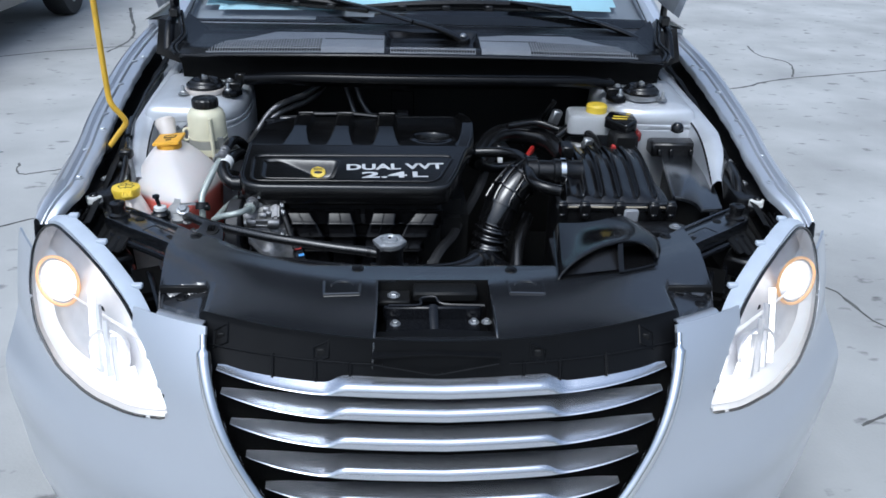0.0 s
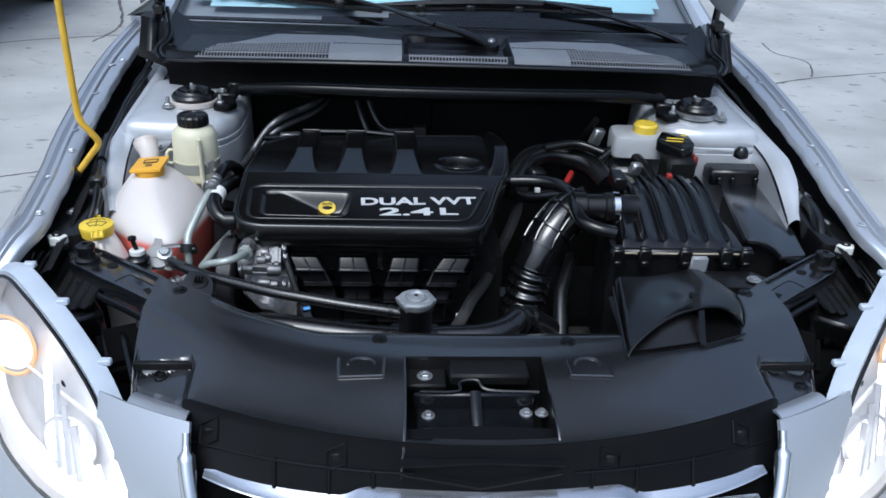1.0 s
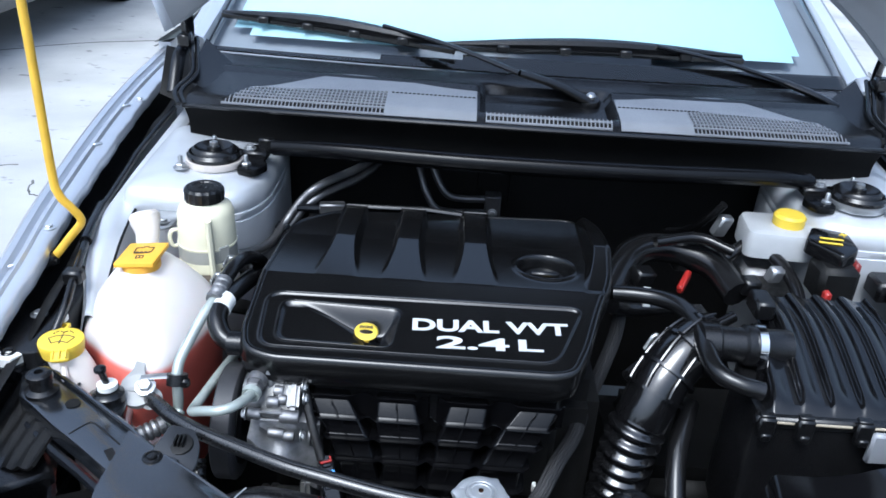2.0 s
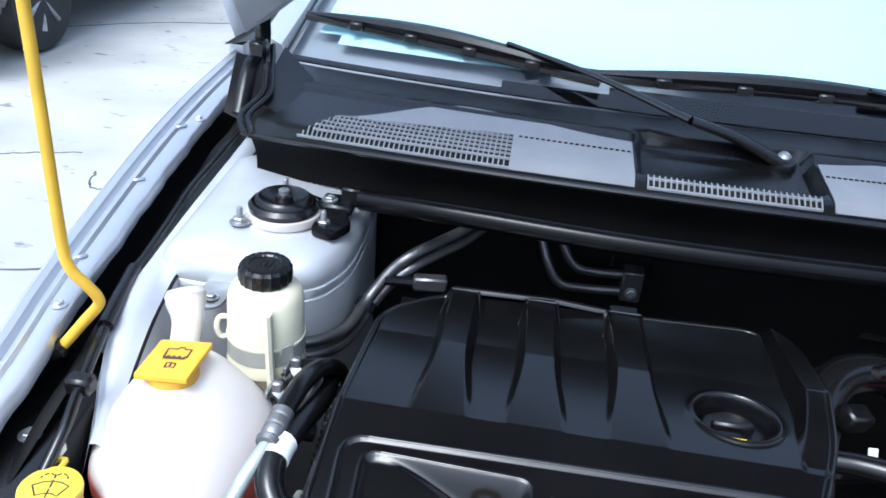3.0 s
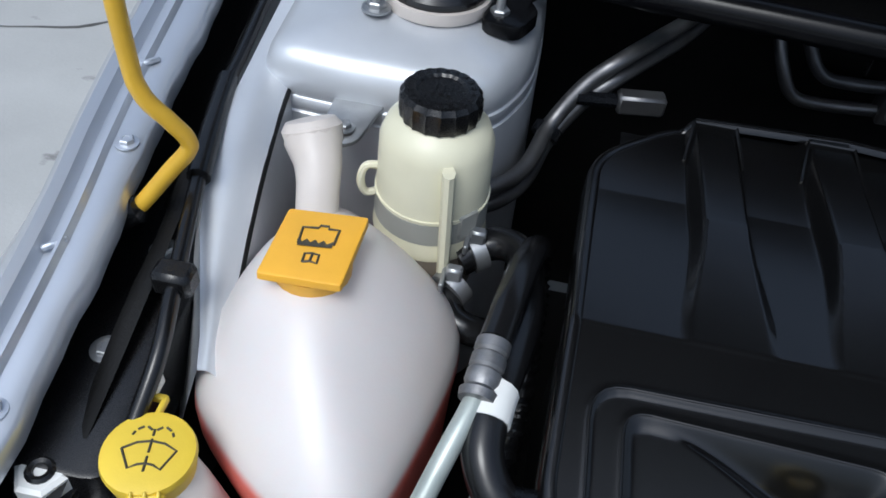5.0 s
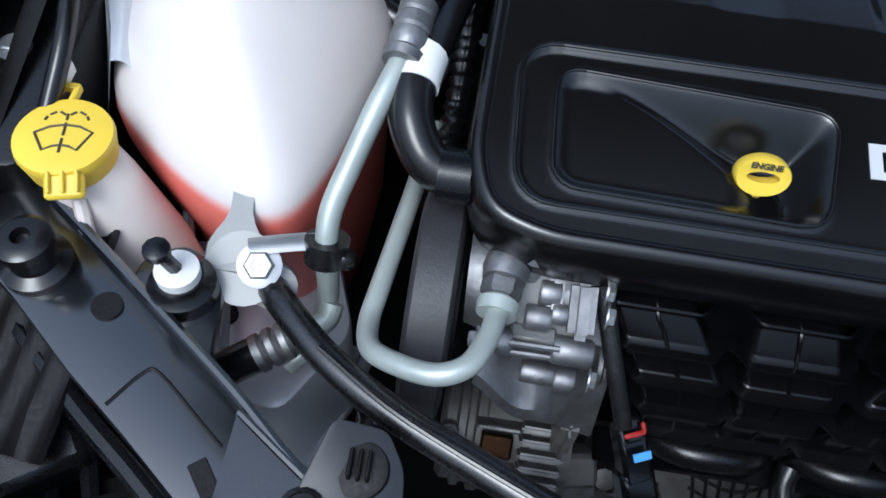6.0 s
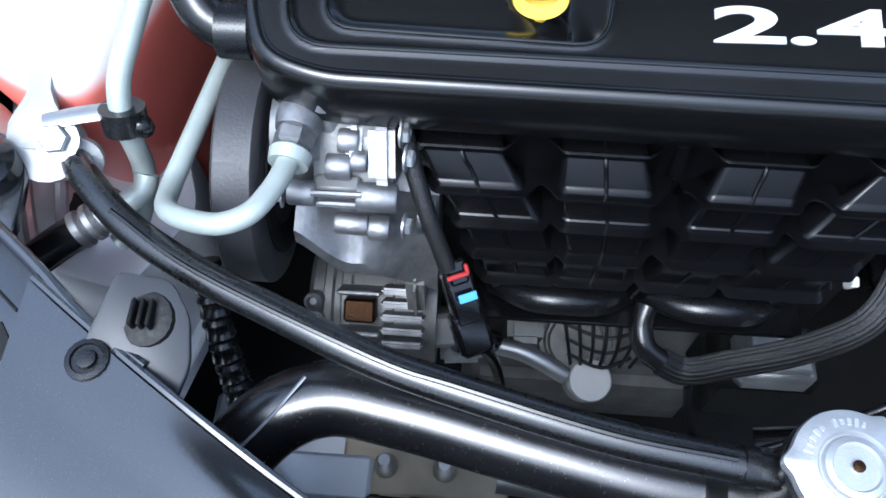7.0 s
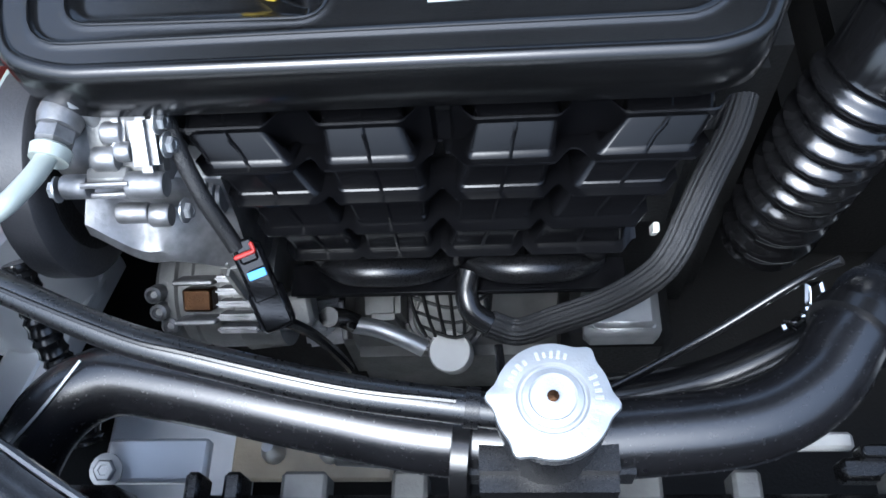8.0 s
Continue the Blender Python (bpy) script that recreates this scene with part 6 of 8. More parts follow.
# ---- coolant expansion tank ----
tank = thing("coolant_tank", (-0.615, 1.71, 0.60), "white translucent coolant tank holding red coolant", "coolant tank")
PLAN = [(-0.712, 1.688), (-0.690, 1.640), (-0.628, 1.588), (-0.578, 1.566), (-0.546, 1.582), (-0.522, 1.665), (-0.512, 1.745), (-0.535, 1.795), (-0.60, 1.845), (-0.645, 1.868), (-0.678, 1.845), (-0.705, 1.765)]
plan = [Vector((p.x, p.y)) for p in spline([(x, y, 0) for x, y in PLAN + PLAN[:1]], 5)[:-1]]
bm = bmesh.new()
loops = []
for s, z, cx, cy in ((0.50, 0.60, -0.60, 1.70), (0.66, 0.63, -0.60, 1.70), (0.80, 0.72, -0.60, 1.70), (0.92, 0.80, -0.61, 1.705), (0.985, 0.845, -0.615, 1.708), (1.0, 0.863, -0.615, 1.71), (0.985, 0.876, -0.615, 1.712), (0.94, 0.888, -0.616, 1.716), (0.80, 0.908, -0.619, 1.723),
                     (0.62, 0.930, -0.623, 1.731), (0.45, 0.947, -0.626, 1.737), (0.32, 0.956, -0.628, 1.740), (0.15, 0.960, -0.628, 1.740)):
    c0 = Vector((-0.615, 1.71))
    # the shoulders grow rounder towards the filler neck
    soft_, lp = smoothstep(0.99, 0.40, s) if z > 0.87 else 0.0, []
    for q in plan:
        d = q - c0
        d = d.lerp(Vector((0.098 * d.x / d.length, 0.135 * d.y / d.length)), soft_ * 0.8) * s
        lp.append(Vector((cx + d.x, cy + d.y, z)))
    loops.append(lp)
rings(bm, loops)
part("vessel", bm, TANK, tank, "clouded white vessel with red coolant below the shoulder", 70)
bm = bmesh.new()
tube(bm, [(-0.640, 1.775, 0.935), (-0.648, 1.805, 0.945), (-0.656, 1.835, 0.958), (-0.666, 1.855, 0.970)], lambda t: 0.019 - 0.004 * math.sin(3.1 * t) + 0.006 * t, 14, 6)
lathe(bm, [(0.012, -0.014), (0.024, -0.010), (0.026, 0.004), (0.021, 0.011), (0.005, 0.013)], (-0.668, 1.860, 0.973), (-0.25, 0.35, 0.7), 18)
part("overflow_neck", bm, MILK, tank, "moulded overflow neck")
bm = bmesh.new()
loops = []
for i in range(9):
    t = i / 8
    c = Vector((-0.583 + 0.006 * t, 1.590 - 0.062 * t, 0.884 - 0.018 * t))
    w = 0.007 + 0.012 * smoothstep(0.35, 0.8, t)
    loops.append([c + Vector((-w, 0, 0.003)), c + Vector((w, 0, 0.003)), c + Vector((w, 0, -0.008)), c + Vector((-w, 0, -0.008))])
rings(bm, loops)
lathe(bm, [(0.009, -0.008), (0.024, -0.008), (0.024, 0.003), (0.009, 0.003)], (-0.572, 1.533, 0.866), (0.1, -0.5, 0.86), 20)
part("mount_lug", bm, LUGP, tank, "white plastic mounting lug")
hexbolt(tank, (-0.560, 1.531, 0.876), 0.0095, (0.1, -0.5, 0.86), GALV, 0.009)
bm = bmesh.new()
lathe(bm, [(0.026, 0.945), (0.029, 0.950), (0.029, 0.966), (0.024, 0.969), (0.010, 0.969)], (-0.627, 1.727, 0), n=24)
tc_ = part("cap", bm, ORANGE, tank, "orange-yellow filler cap")
bm = bmesh.new()
prism(bm, rounded([(-0.657, 1.766), (-0.659, 1.698), (-0.597, 1.696), (-0.595, 1.766)], 0.003, 2), 0.9695, 0.976, 0.0015, tilt=lambda x, y: 0.10 * (x + 0.627) + 0.02 * (y - 1.73))
flap = part("cap_plate", bm, ORANGE, tc_, "square orange cap plate with printed symbols")


def on_cap(u, v):
    """A place on the cap plate from -1..1 across and along it."""
    x, y = -0.627 + 0.031 * u, 1.731 + 0.034 * v
    return Vector((x, y, 0.9763 + 0.10 * (x + 0.627) + 0.02 * (y - 1.73)))


for nm, pts, r in (("tank_symbol", [(-0.38, 0.0), (-0.42, 0.48), (-0.05, 0.50), (-0.02, 0.58), (0.18, 0.58), (0.20, 0.50), (0.46, 0.50), (0.46, 0.05)], 0.0011), ("tank_symbol", [(-0.40, 0.10), (-0.30, 0.0), (-0.2, 0.10), (-0.1, 0.0), (0.0, 0.1), (0.1, 0.0), (0.2, 0.1), (0.3, 0.0), (0.44, 0.1)], 0.0014),
                   ("book_symbol", [(-0.10, -0.52), (-0.12, -0.28), (0.05, -0.25), (0.22, -0.28), (0.24, -0.52), (0.07, -0.48), (-0.10, -0.52)], 0.0010), ("book_symbol", [(0.06, -0.26), (0.06, -0.48)], 0.0010)):
    bm = bmesh.new()
    tube(bm, [on_cap(*q) for q in pts], r, 5, smooth_line=False)
    part(nm, bm, INK, tc_)
bm = bmesh.new()
vs = [bm.verts.new(on_cap(u, v) + Vector((0, 0, 0.0006))) for u, v in ((-0.38, -0.08), (0.44, -0.06), (0.44, 0.04), (-0.38, 0.04))]
bm.faces.new(vs)
part("tank_symbol", bm, INK, tc_)

# washer bottle
wash = thing("washer_bottle", (-0.66, 1.57, 0.62), "cream plastic washer bottle neck with a yellow cap", "washer bottle")
bm = bmesh.new()
loops = []
for z, cx, cy, rx, ry in ((0.60, -0.640, 1.555, 0.045, 0.04), (0.72, -0.645, 1.558, 0.042, 0.038), (0.82, -0.662, 1.568, 0.034, 0.033), (0.87, -0.682, 1.578, 0.028, 0.028), (0.893, -0.694, 1.583, 0.025, 0.025)):
    loops.append([Vector((cx + rx * math.cos(a), cy + ry * math.sin(a), z)) for a in [2 * math.pi * k / 28 for k in range(28)]])
rings(bm, loops)
part("neck", bm, MILK, wash, "cream neck", 70)
bm = bmesh.new()
tube(bm, [(-0.682, 1.555, 0.882), (-0.672, 1.535, 0.86), (-0.655, 1.520, 0.82), (-0.648, 1.515, 0.76)], 0.005, 8, 5)
part("mould_rib", bm, MILK, wash)
bm = bmesh.new()
lathe(bm, [(0.022, 0.885), (0.0285, 0.888), (0.0305, 0.900), (0.0315, 0.905), (0.0305, 0.909), (0.024, 0.911), (0.005, 0.911)], (-0.695, 1.583, 0), n=36)
wc = part("cap", bm, YELLOW, wash, "yellow snap-on cap")
bm = bmesh.new()
box(bm, (0, 0, 0), (0.024, 0.016, 0.006), 0.002, pose(-0.683, 1.550, 0.902, 25, 0, 15))
for k in (-1, 0, 1):
    box(bm, (k * 0.0085, 0.002, 0.003), (0.0025, 0.014, 0.006), 0.0008, pose(-0.683, 1.550, 0.902, 25, 0, 15))
part("lift_tab", bm, YELLOW, wc)
bm = bmesh.new()
for k in (-1, 1):
    box(bm, (-0.708 + k * 0.0055, 1.618, 0.905), (0.004, 0.020, 0.006), 0.001)
box(bm, (-0.709, 1.626, 0.905), (0.015, 0.005, 0.006), 0.001)
part("hinge_loop", bm, YELLOW, wc)
bm = bmesh.new()
box(bm, (-0.711, 1.633, 0.912), (0.006, 0.014, 0.012), 0.002)
part("hinge_peg", bm, WHITEP, wc)


def on_wash(u, v):
    c, s = math.cos(0.18), math.sin(0.18)
    return Vector((-0.694 + 0.0305 * (u * c - v * s), 1.583 + 0.0305 * (u * s + v * c), 0.9112))


for pts in ([(-0.58, 0.02), (-0.3, 0.18), (0, 0.23), (0.3, 0.18), (0.58, 0.02), (0.34, -0.44), (0.17, -0.34), (0, -0.31), (-0.17, -0.34), (-0.34, -0.44), (-0.58, 0.02)], [(0, 0.52), (0, 0.36)], [(0, 0.28), (0, -0.05)], [(0, -0.14), (0, -0.5)],
            [(-0.05, 0.50), (-0.16, 0.58)], [(-0.24, 0.58), (-0.36, 0.50)], [(-0.40, 0.45), (-0.44, 0.36)], [(0.05, 0.50), (0.16, 0.58)], [(0.24, 0.58), (0.36, 0.50)], [(0.40, 0.45), (0.44, 0.36)]):
    bm = bmesh.new()
    tube(bm, [on_wash(*q) for q in pts], 0.0009, 5, smooth_line=False)
    part("washer_symbol", bm, INK, wc)

# grey tab that carries the tank on the tower wall
tab = thing("tank_tab", (-0.655, 1.925, 0.93), "grey steel tab bolted to the strut tower", "bracket")
bm = bmesh.new()
prism(bm, rounded([(-0.672, 1.950), (-0.676, 1.905), (-0.660, 1.888), (-0.640, 1.896), (-0.632, 1.925), (-0.622, 1.950)], 0.010, 3), 0.944, 0.948, 0.001, tilt=lambda x, y: 0.25 * (y - 1.92))
part("plate", bm, GALV, tab)
hexbolt(tab, (-0.655, 1.908, 0.946), 0.007, material=GALV)

# power steering reservoir
ps = thing("steering_fluid_reservoir", (-0.565, 1.855, 0.85), "cream translucent steering fluid reservoir with a black screw cap", "fluid reservoir")
A = (-0.563, 1.857, 0)
bm = bmesh.new()
lathe(bm, [(0.030, 0.90), (0.049, 0.900), (0.050, 0.906), (0.0485, 0.912), (0.0475, 0.96), (0.0465, 0.996), (0.042, 1.008), (0.034, 1.014), (0.028, 1.018), (0.026, 1.02)], A, n=36)
psb = part("bottle", bm, CREAM, ps, "cream translucent bottle")
bm = bmesh.new()
lathe(bm, [(0.048, 0.918), (0.0489, 0.919), (0.0482, 0.940), (0.047, 0.941)], A, n=36)
part("fluid_band", bm, GREYFL, psb, "grey fluid level showing through")
bm = bmesh.new()
lathe(bm, [(0.02, 0.845), (0.043, 0.848), (0.046, 0.87), (0.047, 0.899), (0.03, 0.899)], A, n=36)
part("lower_bottle", bm, mat("smoky_translucent_plastic", (0.26, 0.22, 0.18), 0.35, 0, 0.15, 14, 500, 0.05), ps, "smoky lower bottle")
bm = bmesh.new()
lathe(bm, [(0.0465, 0.942), (0.0492, 0.9425), (0.0492, 0.9445), (0.0465, 0.945)], A, n=36)
part("seam_line", bm, CREAM, psb)
bm = bmesh.new()
tube(bm, [(-0.545, 1.809, 1.0), (-0.542, 1.807, 0.93), (-0.540, 1.809, 0.87)], 0.009, 8, 4, flat=0.6)
part("side_rib", bm, CREAM, psb)
bm = bmesh.new()
box(bm, (0, 0, 0), (0.020, 0.004, 0.026), 0.002, pose(-0.527, 1.826, 0.935, 0, 0, 48))
part("level_window", bm, GREYFL, psb, "grey level window")
bm = bmesh.new()
tube(bm, [(-0.607, 1.848, 0.962), (-0.618, 1.844, 0.962), (-0.622, 1.842, 0.948), (-0.618, 1.844, 0.934), (-0.608, 1.848, 0.934)], 0.0035, 8, 4)
part("clip_ear", bm, CREAM, psb)
bm = bmesh.new()
lathe(bm, [(0.026, 1.016), (0.0315, 1.018), (0.0325, 1.026), (0.0320, 1.036), (0.029, 1.040), (0.020, 1.041), (0.018, 1.039), (0.004, 1.039)], A, n=72, wob=lambda a: 1 + 0.022 * (1 if math.cos(18 * a) > 0 else -1) * 0.8)
pc = part("cap", bm, BLACK, ps, "ribbed black screw cap", 30)
bm = bmesh.new()
for k in range(20):
    a = 2 * math.pi * k / 20
    box(bm, (0, 0, 0), (0.0035, 0.004, 0.0012), 0, Matrix.Translation(A) @ Matrix.Rotation(a, 4, "Z") @ Matrix.Translation((0, 0.0245, 1.0405)))
for k in (-1, 0, 1):
    box(bm, (A[0] + 0.006 * k, A[1], 1.0398), (0.003, 0.014, 0.0014), 0)
part("raised_bars", bm, BLACK, pc, "raised unreadable writing")

# pipes behind the reservoir
pipes = thing("steel_pipes", (-0.5, 1.97, 0.85), "pair of bent steel pipes running to the firewall", "pipes")
for off in (0.0, 0.022):
    bm = bmesh.new()
    tube(bm, [(-0.62, 1.915, 0.880 - off), (-0.56, 1.925, 0.878 - off), (-0.515, 1.95, 0.876 - off), (-0.488, 1.99, 0.878 - off), (-0.472, 2.045, 0.893 - off), (-0.445, 2.07, 0.93 - off), (-0.416, 2.085, 0.955 - off), (-0.38, 2.13, 0.962 - off), (-0.345, 2.18, 0.965 - off), (-0.31, 2.24, 0.98 - off), (-0.29, 2.34, 1.0 - off)], 0.0085, 10, 6)
    part("pipe", bm, SHADEPIPE, pipes, "steel pipe darkened for the shade it runs in")
bm = bmesh.new()
lathe(bm, [(0.008, -0.006), (0.016, -0.006), (0.016, 0.006), (0.008, 0.006)], (-0.474, 2.045, 0.882), (0.3, 0.6, 0.5), 16)
part("pipe_clip", bm, STEELBLK, pipes)
bm = bmesh.new()
box(bm, (0, 0, 0), (0.05, 0.02, 0.022), 0.003, pose(-0.385, 2.075, 0.918, 0, 0, 10))
part("grey_coupler", bm, SHADEPIPE, pipes, "grey coupler")
bm = bmesh.new()
tube(bm, [(-0.452, 2.062, 0.920), (-0.430, 2.068, 0.918), (-0.400, 2.074, 0.917)], 0.008, 8, 4)
part("coupler_stem", bm, STEELBLK, pipes)

acp = thing("ac_pipes", (-0.15, 2.25, 0.83), "two aluminium pipes bent into a block on the firewall", "pipes")
for pts in ([(-0.215, 2.33, 1.02), (-0.200, 2.28, 0.95), (-0.180, 2.262, 0.905), (-0.158, 2.258, 0.882), (-0.125, 2.262, 0.876), (-0.08, 2.266, 0.876)], [(-0.250, 2.33, 1.0), (-0.226, 2.28, 0.93), (-0.208, 2.256, 0.885), (-0.186, 2.250, 0.854), (-0.150, 2.254, 0.846), (-0.08, 2.262, 0.846)]):
    bm = bmesh.new()
    tube(bm, pts, 0.008, 10, 6)
    part("pipe", bm, SHADEPIPE, acp)
bm = bmesh.new()
box(bm, (-0.064, 2.266, 0.862), (0.034, 0.035, 0.056), 0.003)
bl = part("block", bm, SHADEPIPE, acp)
hexbolt(bl, (-0.064, 2.247, 0.852), 0.007, (0, -1, 0.1))
bm = bmesh.new()
tube(bm, [(-0.098, 2.30, 0.87), (-0.098, 2.30, 0.945), (-0.03, 2.30, 0.945), (-0.03, 2.30, 0.86)], 0.003, 6, smooth_line=False)
part("grommet_frame", bm, STEELBLK, acp, "thin black frame")

# hoses between tank and engine
rh = thing("coolant_hose", (-0.47, 1.7, 0.84), "black rubber hose with a white band and spring clamps", "hose")
bm = bmesh.new()
tube(bm, [(-0.530, 1.822, 0.895), (-0.505, 1.840, 0.905), (-0.480, 1.830, 0.912), (-0.470, 1.795, 0.915), (-0.468, 1.745, 0.932), (-0.474, 1.695, 0.942), (-0.481, 1.652, 0.944), (-0.482, 1.622, 0.936), (-0.472, 1.602, 0.924), (-0.458, 1.594, 0.917), (-0.436, 1.592, 0.914)], 0.0145, 14, 7)
part("hose", bm, RUBBER, rh)
bm = bmesh.new()
tube(bm, [(-0.4795, 1.662, 0.9445), (-0.481, 1.652, 0.944), (-0.4822, 1.638, 0.941)], 0.0158, 14, 4)
part("white_band", bm, WHITEP, rh, "white paper band")
for at, d in (((-0.517, 1.832, 0.901), (1, 0.7, 0.3)), ((-0.530, 1.800, 0.885), (0.5, 0.8, 0.3))):
    bm = bmesh.new()
    lathe(bm, [(0.014, -0.006), (0.0185, -0.006), (0.0185, 0.006), (0.014, 0.006)], at, d, 18)
    box(bm, Vector(at) + Vector((0, -0.004, 0.022)), (0.014, 0.010, 0.014), 0.002)
    box(bm, Vector(at) + Vector((-0.008, -0.01, 0.018)), (0.004, 0.022, 0.010), 0.001)
    part("spring_clamp", bm, GALV, rh, "bright spring clamp")
bm = bmesh.new()
lathe(bm, [(0.012, -0.01), (0.0175, -0.01), (0.0175, 0.01), (0.012, 0.01)], (-0.449, 1.593, 0.915), (1, 0, 0), 18)
part("end_clamp", bm, STEELBLK, rh)
bm = bmesh.new()
tube(bm, [(-0.535, 1.795, 0.88), (-0.525, 1.775, 0.875), (-0.505, 1.77, 0.87), (-0.480, 1.78, 0.86)], 0.013, 12, 5)
part("branch", bm, RUBBER, rh)
hs_ = thing("ribbed_hose", (-0.455, 1.75, 0.82), "thin corrugated black hose beside the engine cover", "hose")
bm = bmesh.new()
tube(bm, [(-0.462, 1.84, 0.90), (-0.458, 1.78, 0.875), (-0.458, 1.70, 0.85), (-0.465, 1.64, 0.80)], lambda t: 0.0095 + 0.0018 * math.sin(t * 150), 10, 30)
part("hose", bm, RUBBER, hs_)

# air-conditioning line: crimped hose end and pale pipe down to its clip
ac = thing("ac_line", (-0.515, 1.6, 0.86), "pale grey-green aluminium line with crimped end and clip", "pipe")
bm = bmesh.new()
tube(bm, [(-0.488, 1.672, 0.956), (-0.494, 1.642, 0.950), (-0.503, 1.615, 0.938), (-0.513, 1.588, 0.918), (-0.521, 1.566, 0.90), (-0.522, 1.552, 0.885), (-0.521, 1.545, 0.865), (-0.522, 1.54, 0.83), (-0.53, 1.52, 0.80), (-0.545, 1.505, 0.79)], 0.0075, 12, 6)
part("pipe", bm, PIPE, ac)
bm = bmesh.new()
d = Vector((0.10, 0.97, 0.24))
lathe(bm, [(0.008, -0.018), (0.0125, -0.018), (0.0135, -0.012), (0.0105, -0.009), (0.0122, -0.005), (0.0122, 0.002), (0.0105, 0.004), (0.0122, 0.006), (0.0122, 0.014), (0.0105, 0.016), (0.0122, 0.018), (0.0122, 0.026), (0.009, 0.027)], (-0.490, 1.662, 0.957), d, 20)
part("crimp", bm, ALU, ac, "crimped aluminium ferrule")
bm = bmesh.new()
tube(bm, [(-0.487, 1.688, 0.963), (-0.481, 1.73, 0.968), (-0.474, 1.78, 0.955), (-0.466, 1.83, 0.92), (-0.462, 1.87, 0.87)], 0.0115, 12, 6)
part("hose_end", bm, RUBBER, ac, "black hose")
bm = bmesh.new()
tube(bm, [(-0.568, 1.538, 0.884), (-0.548, 1.545, 0.884), (-0.527, 1.552, 0.882)], 0.007, 8, 3, flat=0.35)
part("clip_strap", bm, GALV, ac, "dull steel strap")
bm = bmesh.new()
lathe(bm, [(0.009, -0.008), (0.0145, -0.008), (0.0145, 0.008), (0.009, 0.008)], (-0.5215, 1.549, 0.878), (0, 0.4, 0.9), 18)
box(bm, (-0.510, 1.545, 0.876), (0.014, 0.012, 0.014), 0.003)
part("clip", bm, BLACK, ac)

loopl = thing("loop_pipe", (-0.45, 1.52, 0.8), "pale looped pipe screwed into the pump", "pipe")
bm = bmesh.new()
tube(bm, [(-0.472, 1.70, 0.835), (-0.478, 1.62, 0.850), (-0.486, 1.540, 0.857), (-0.488, 1.513, 0.860), (-0.483, 1.490, 0.871), (-0.465, 1.476, 0.884), (-0.442, 1.470, 0.891), (-0.425, 1.477, 0.893), (-0.416, 1.495, 0.890), (-0.412, 1.512, 0.886), (-0.410, 1.528, 0.883)], 0.0068, 12, 7)
part("pipe", bm, PIPE, loopl)
bm = bmesh.new()
dn = (0.10, 0.96, 0.10)
lathe(bm, [(0.008, -0.010), (0.0125, -0.010), (0.0135, -0.002), (0.0115, 0.0), (0.008, 0.0)], (-0.4105, 1.529, 0.8825), dn, 16)
part("olive", bm, PIPE, loopl)
bm = bmesh.new()
lathe(bm, [(0.010, 0.0), (0.0130, 0.002), (0.0130, 0.010), (0.011, 0.013), (0.008, 0.014)], (-0.4105, 1.530, 0.883), dn, 6)
part("union_nut", bm, ALU, loopl, "hexagonal union nut", 25)
bm = bmesh.new()
lathe(bm, [(0.010, 0.011), (0.0135, 0.012), (0.0150, 0.020), (0.0140, 0.028), (0.008, 0.034)], (-0.4105, 1.530, 0.883), dn, 20)
part("union_socket", bm, ALU, loopl)

bm = bmesh.new()
lathe(bm, [(0.004, -0.03), (0.0065, -0.028), (0.0065, -0.004), (0.009, -0.003), (0.009, 0.004), (0.0055, 0.005), (0.005, 0.018), (0.002, 0.019)], (-0.392, 1.556, 0.900), (0, 0, 1), 14)
part("bleed_valve", bm, GALV, loopl, "bright upright bleed valve")

# thin bleed hose to the radiator neck
bh = thing("bleed_hose", (-0.35, 1.41, 0.86), "long thin black hose from tank to radiator neck", "hose")
bm = bmesh.new()
tube(bm, [(-0.556, 1.536, 0.850), (-0.550, 1.522, 0.862), (-0.536, 1.506, 0.868), (-0.512, 1.483, 0.870), (-0.488, 1.466, 0.870), (-0.453, 1.447, 0.870), (-0.418, 1.432, 0.870), (-0.347, 1.403, 0.868), (-0.276, 1.384, 0.865), (-0.214, 1.371, 0.861), (-0.16, 1.364, 0.857), (-0.125, 1.360, 0.853)], 0.0098, 14, 7)
part("hose", bm, mat("glossy_thin_hose", (0.006, 0.006, 0.0065), 0.29, 0, 0.25, 20, 300, 0.008, spec=0.9), bh)
bm = bmesh.new()
lathe(bm, [(0.010, -0.006), (0.015, -0.005), (0.0155, 0.003), (0.010, 0.005)], (-0.553, 1.529, 0.857), (0.2, -0.6, 0.5), 18)
part("spigot", bm, LUGP, bh, "white hose spigot")
bm = bmesh.new()
tube(bm, [(-0.512, 1.481, 0.8795), (-0.453, 1.4445, 0.8795), (-0.347, 1.401, 0.8775), (-0.30, 1.3885, 0.8758), (-0.214, 1.3695, 0.8708), (-0.15, 1.3625, 0.866)], 0.0016, 6, 6)
part("moulded_line", bm, RUBBER, bh)
bm = bmesh.new()
lathe(bm, [(0.009, -0.004), (0.0115, -0.004), (0.0115, 0.004), (0.009, 0.004)], (-0.142, 1.3622, 0.855), (1, -0.1, -0.1), 16)
part("clip", bm, BLACK, bh)

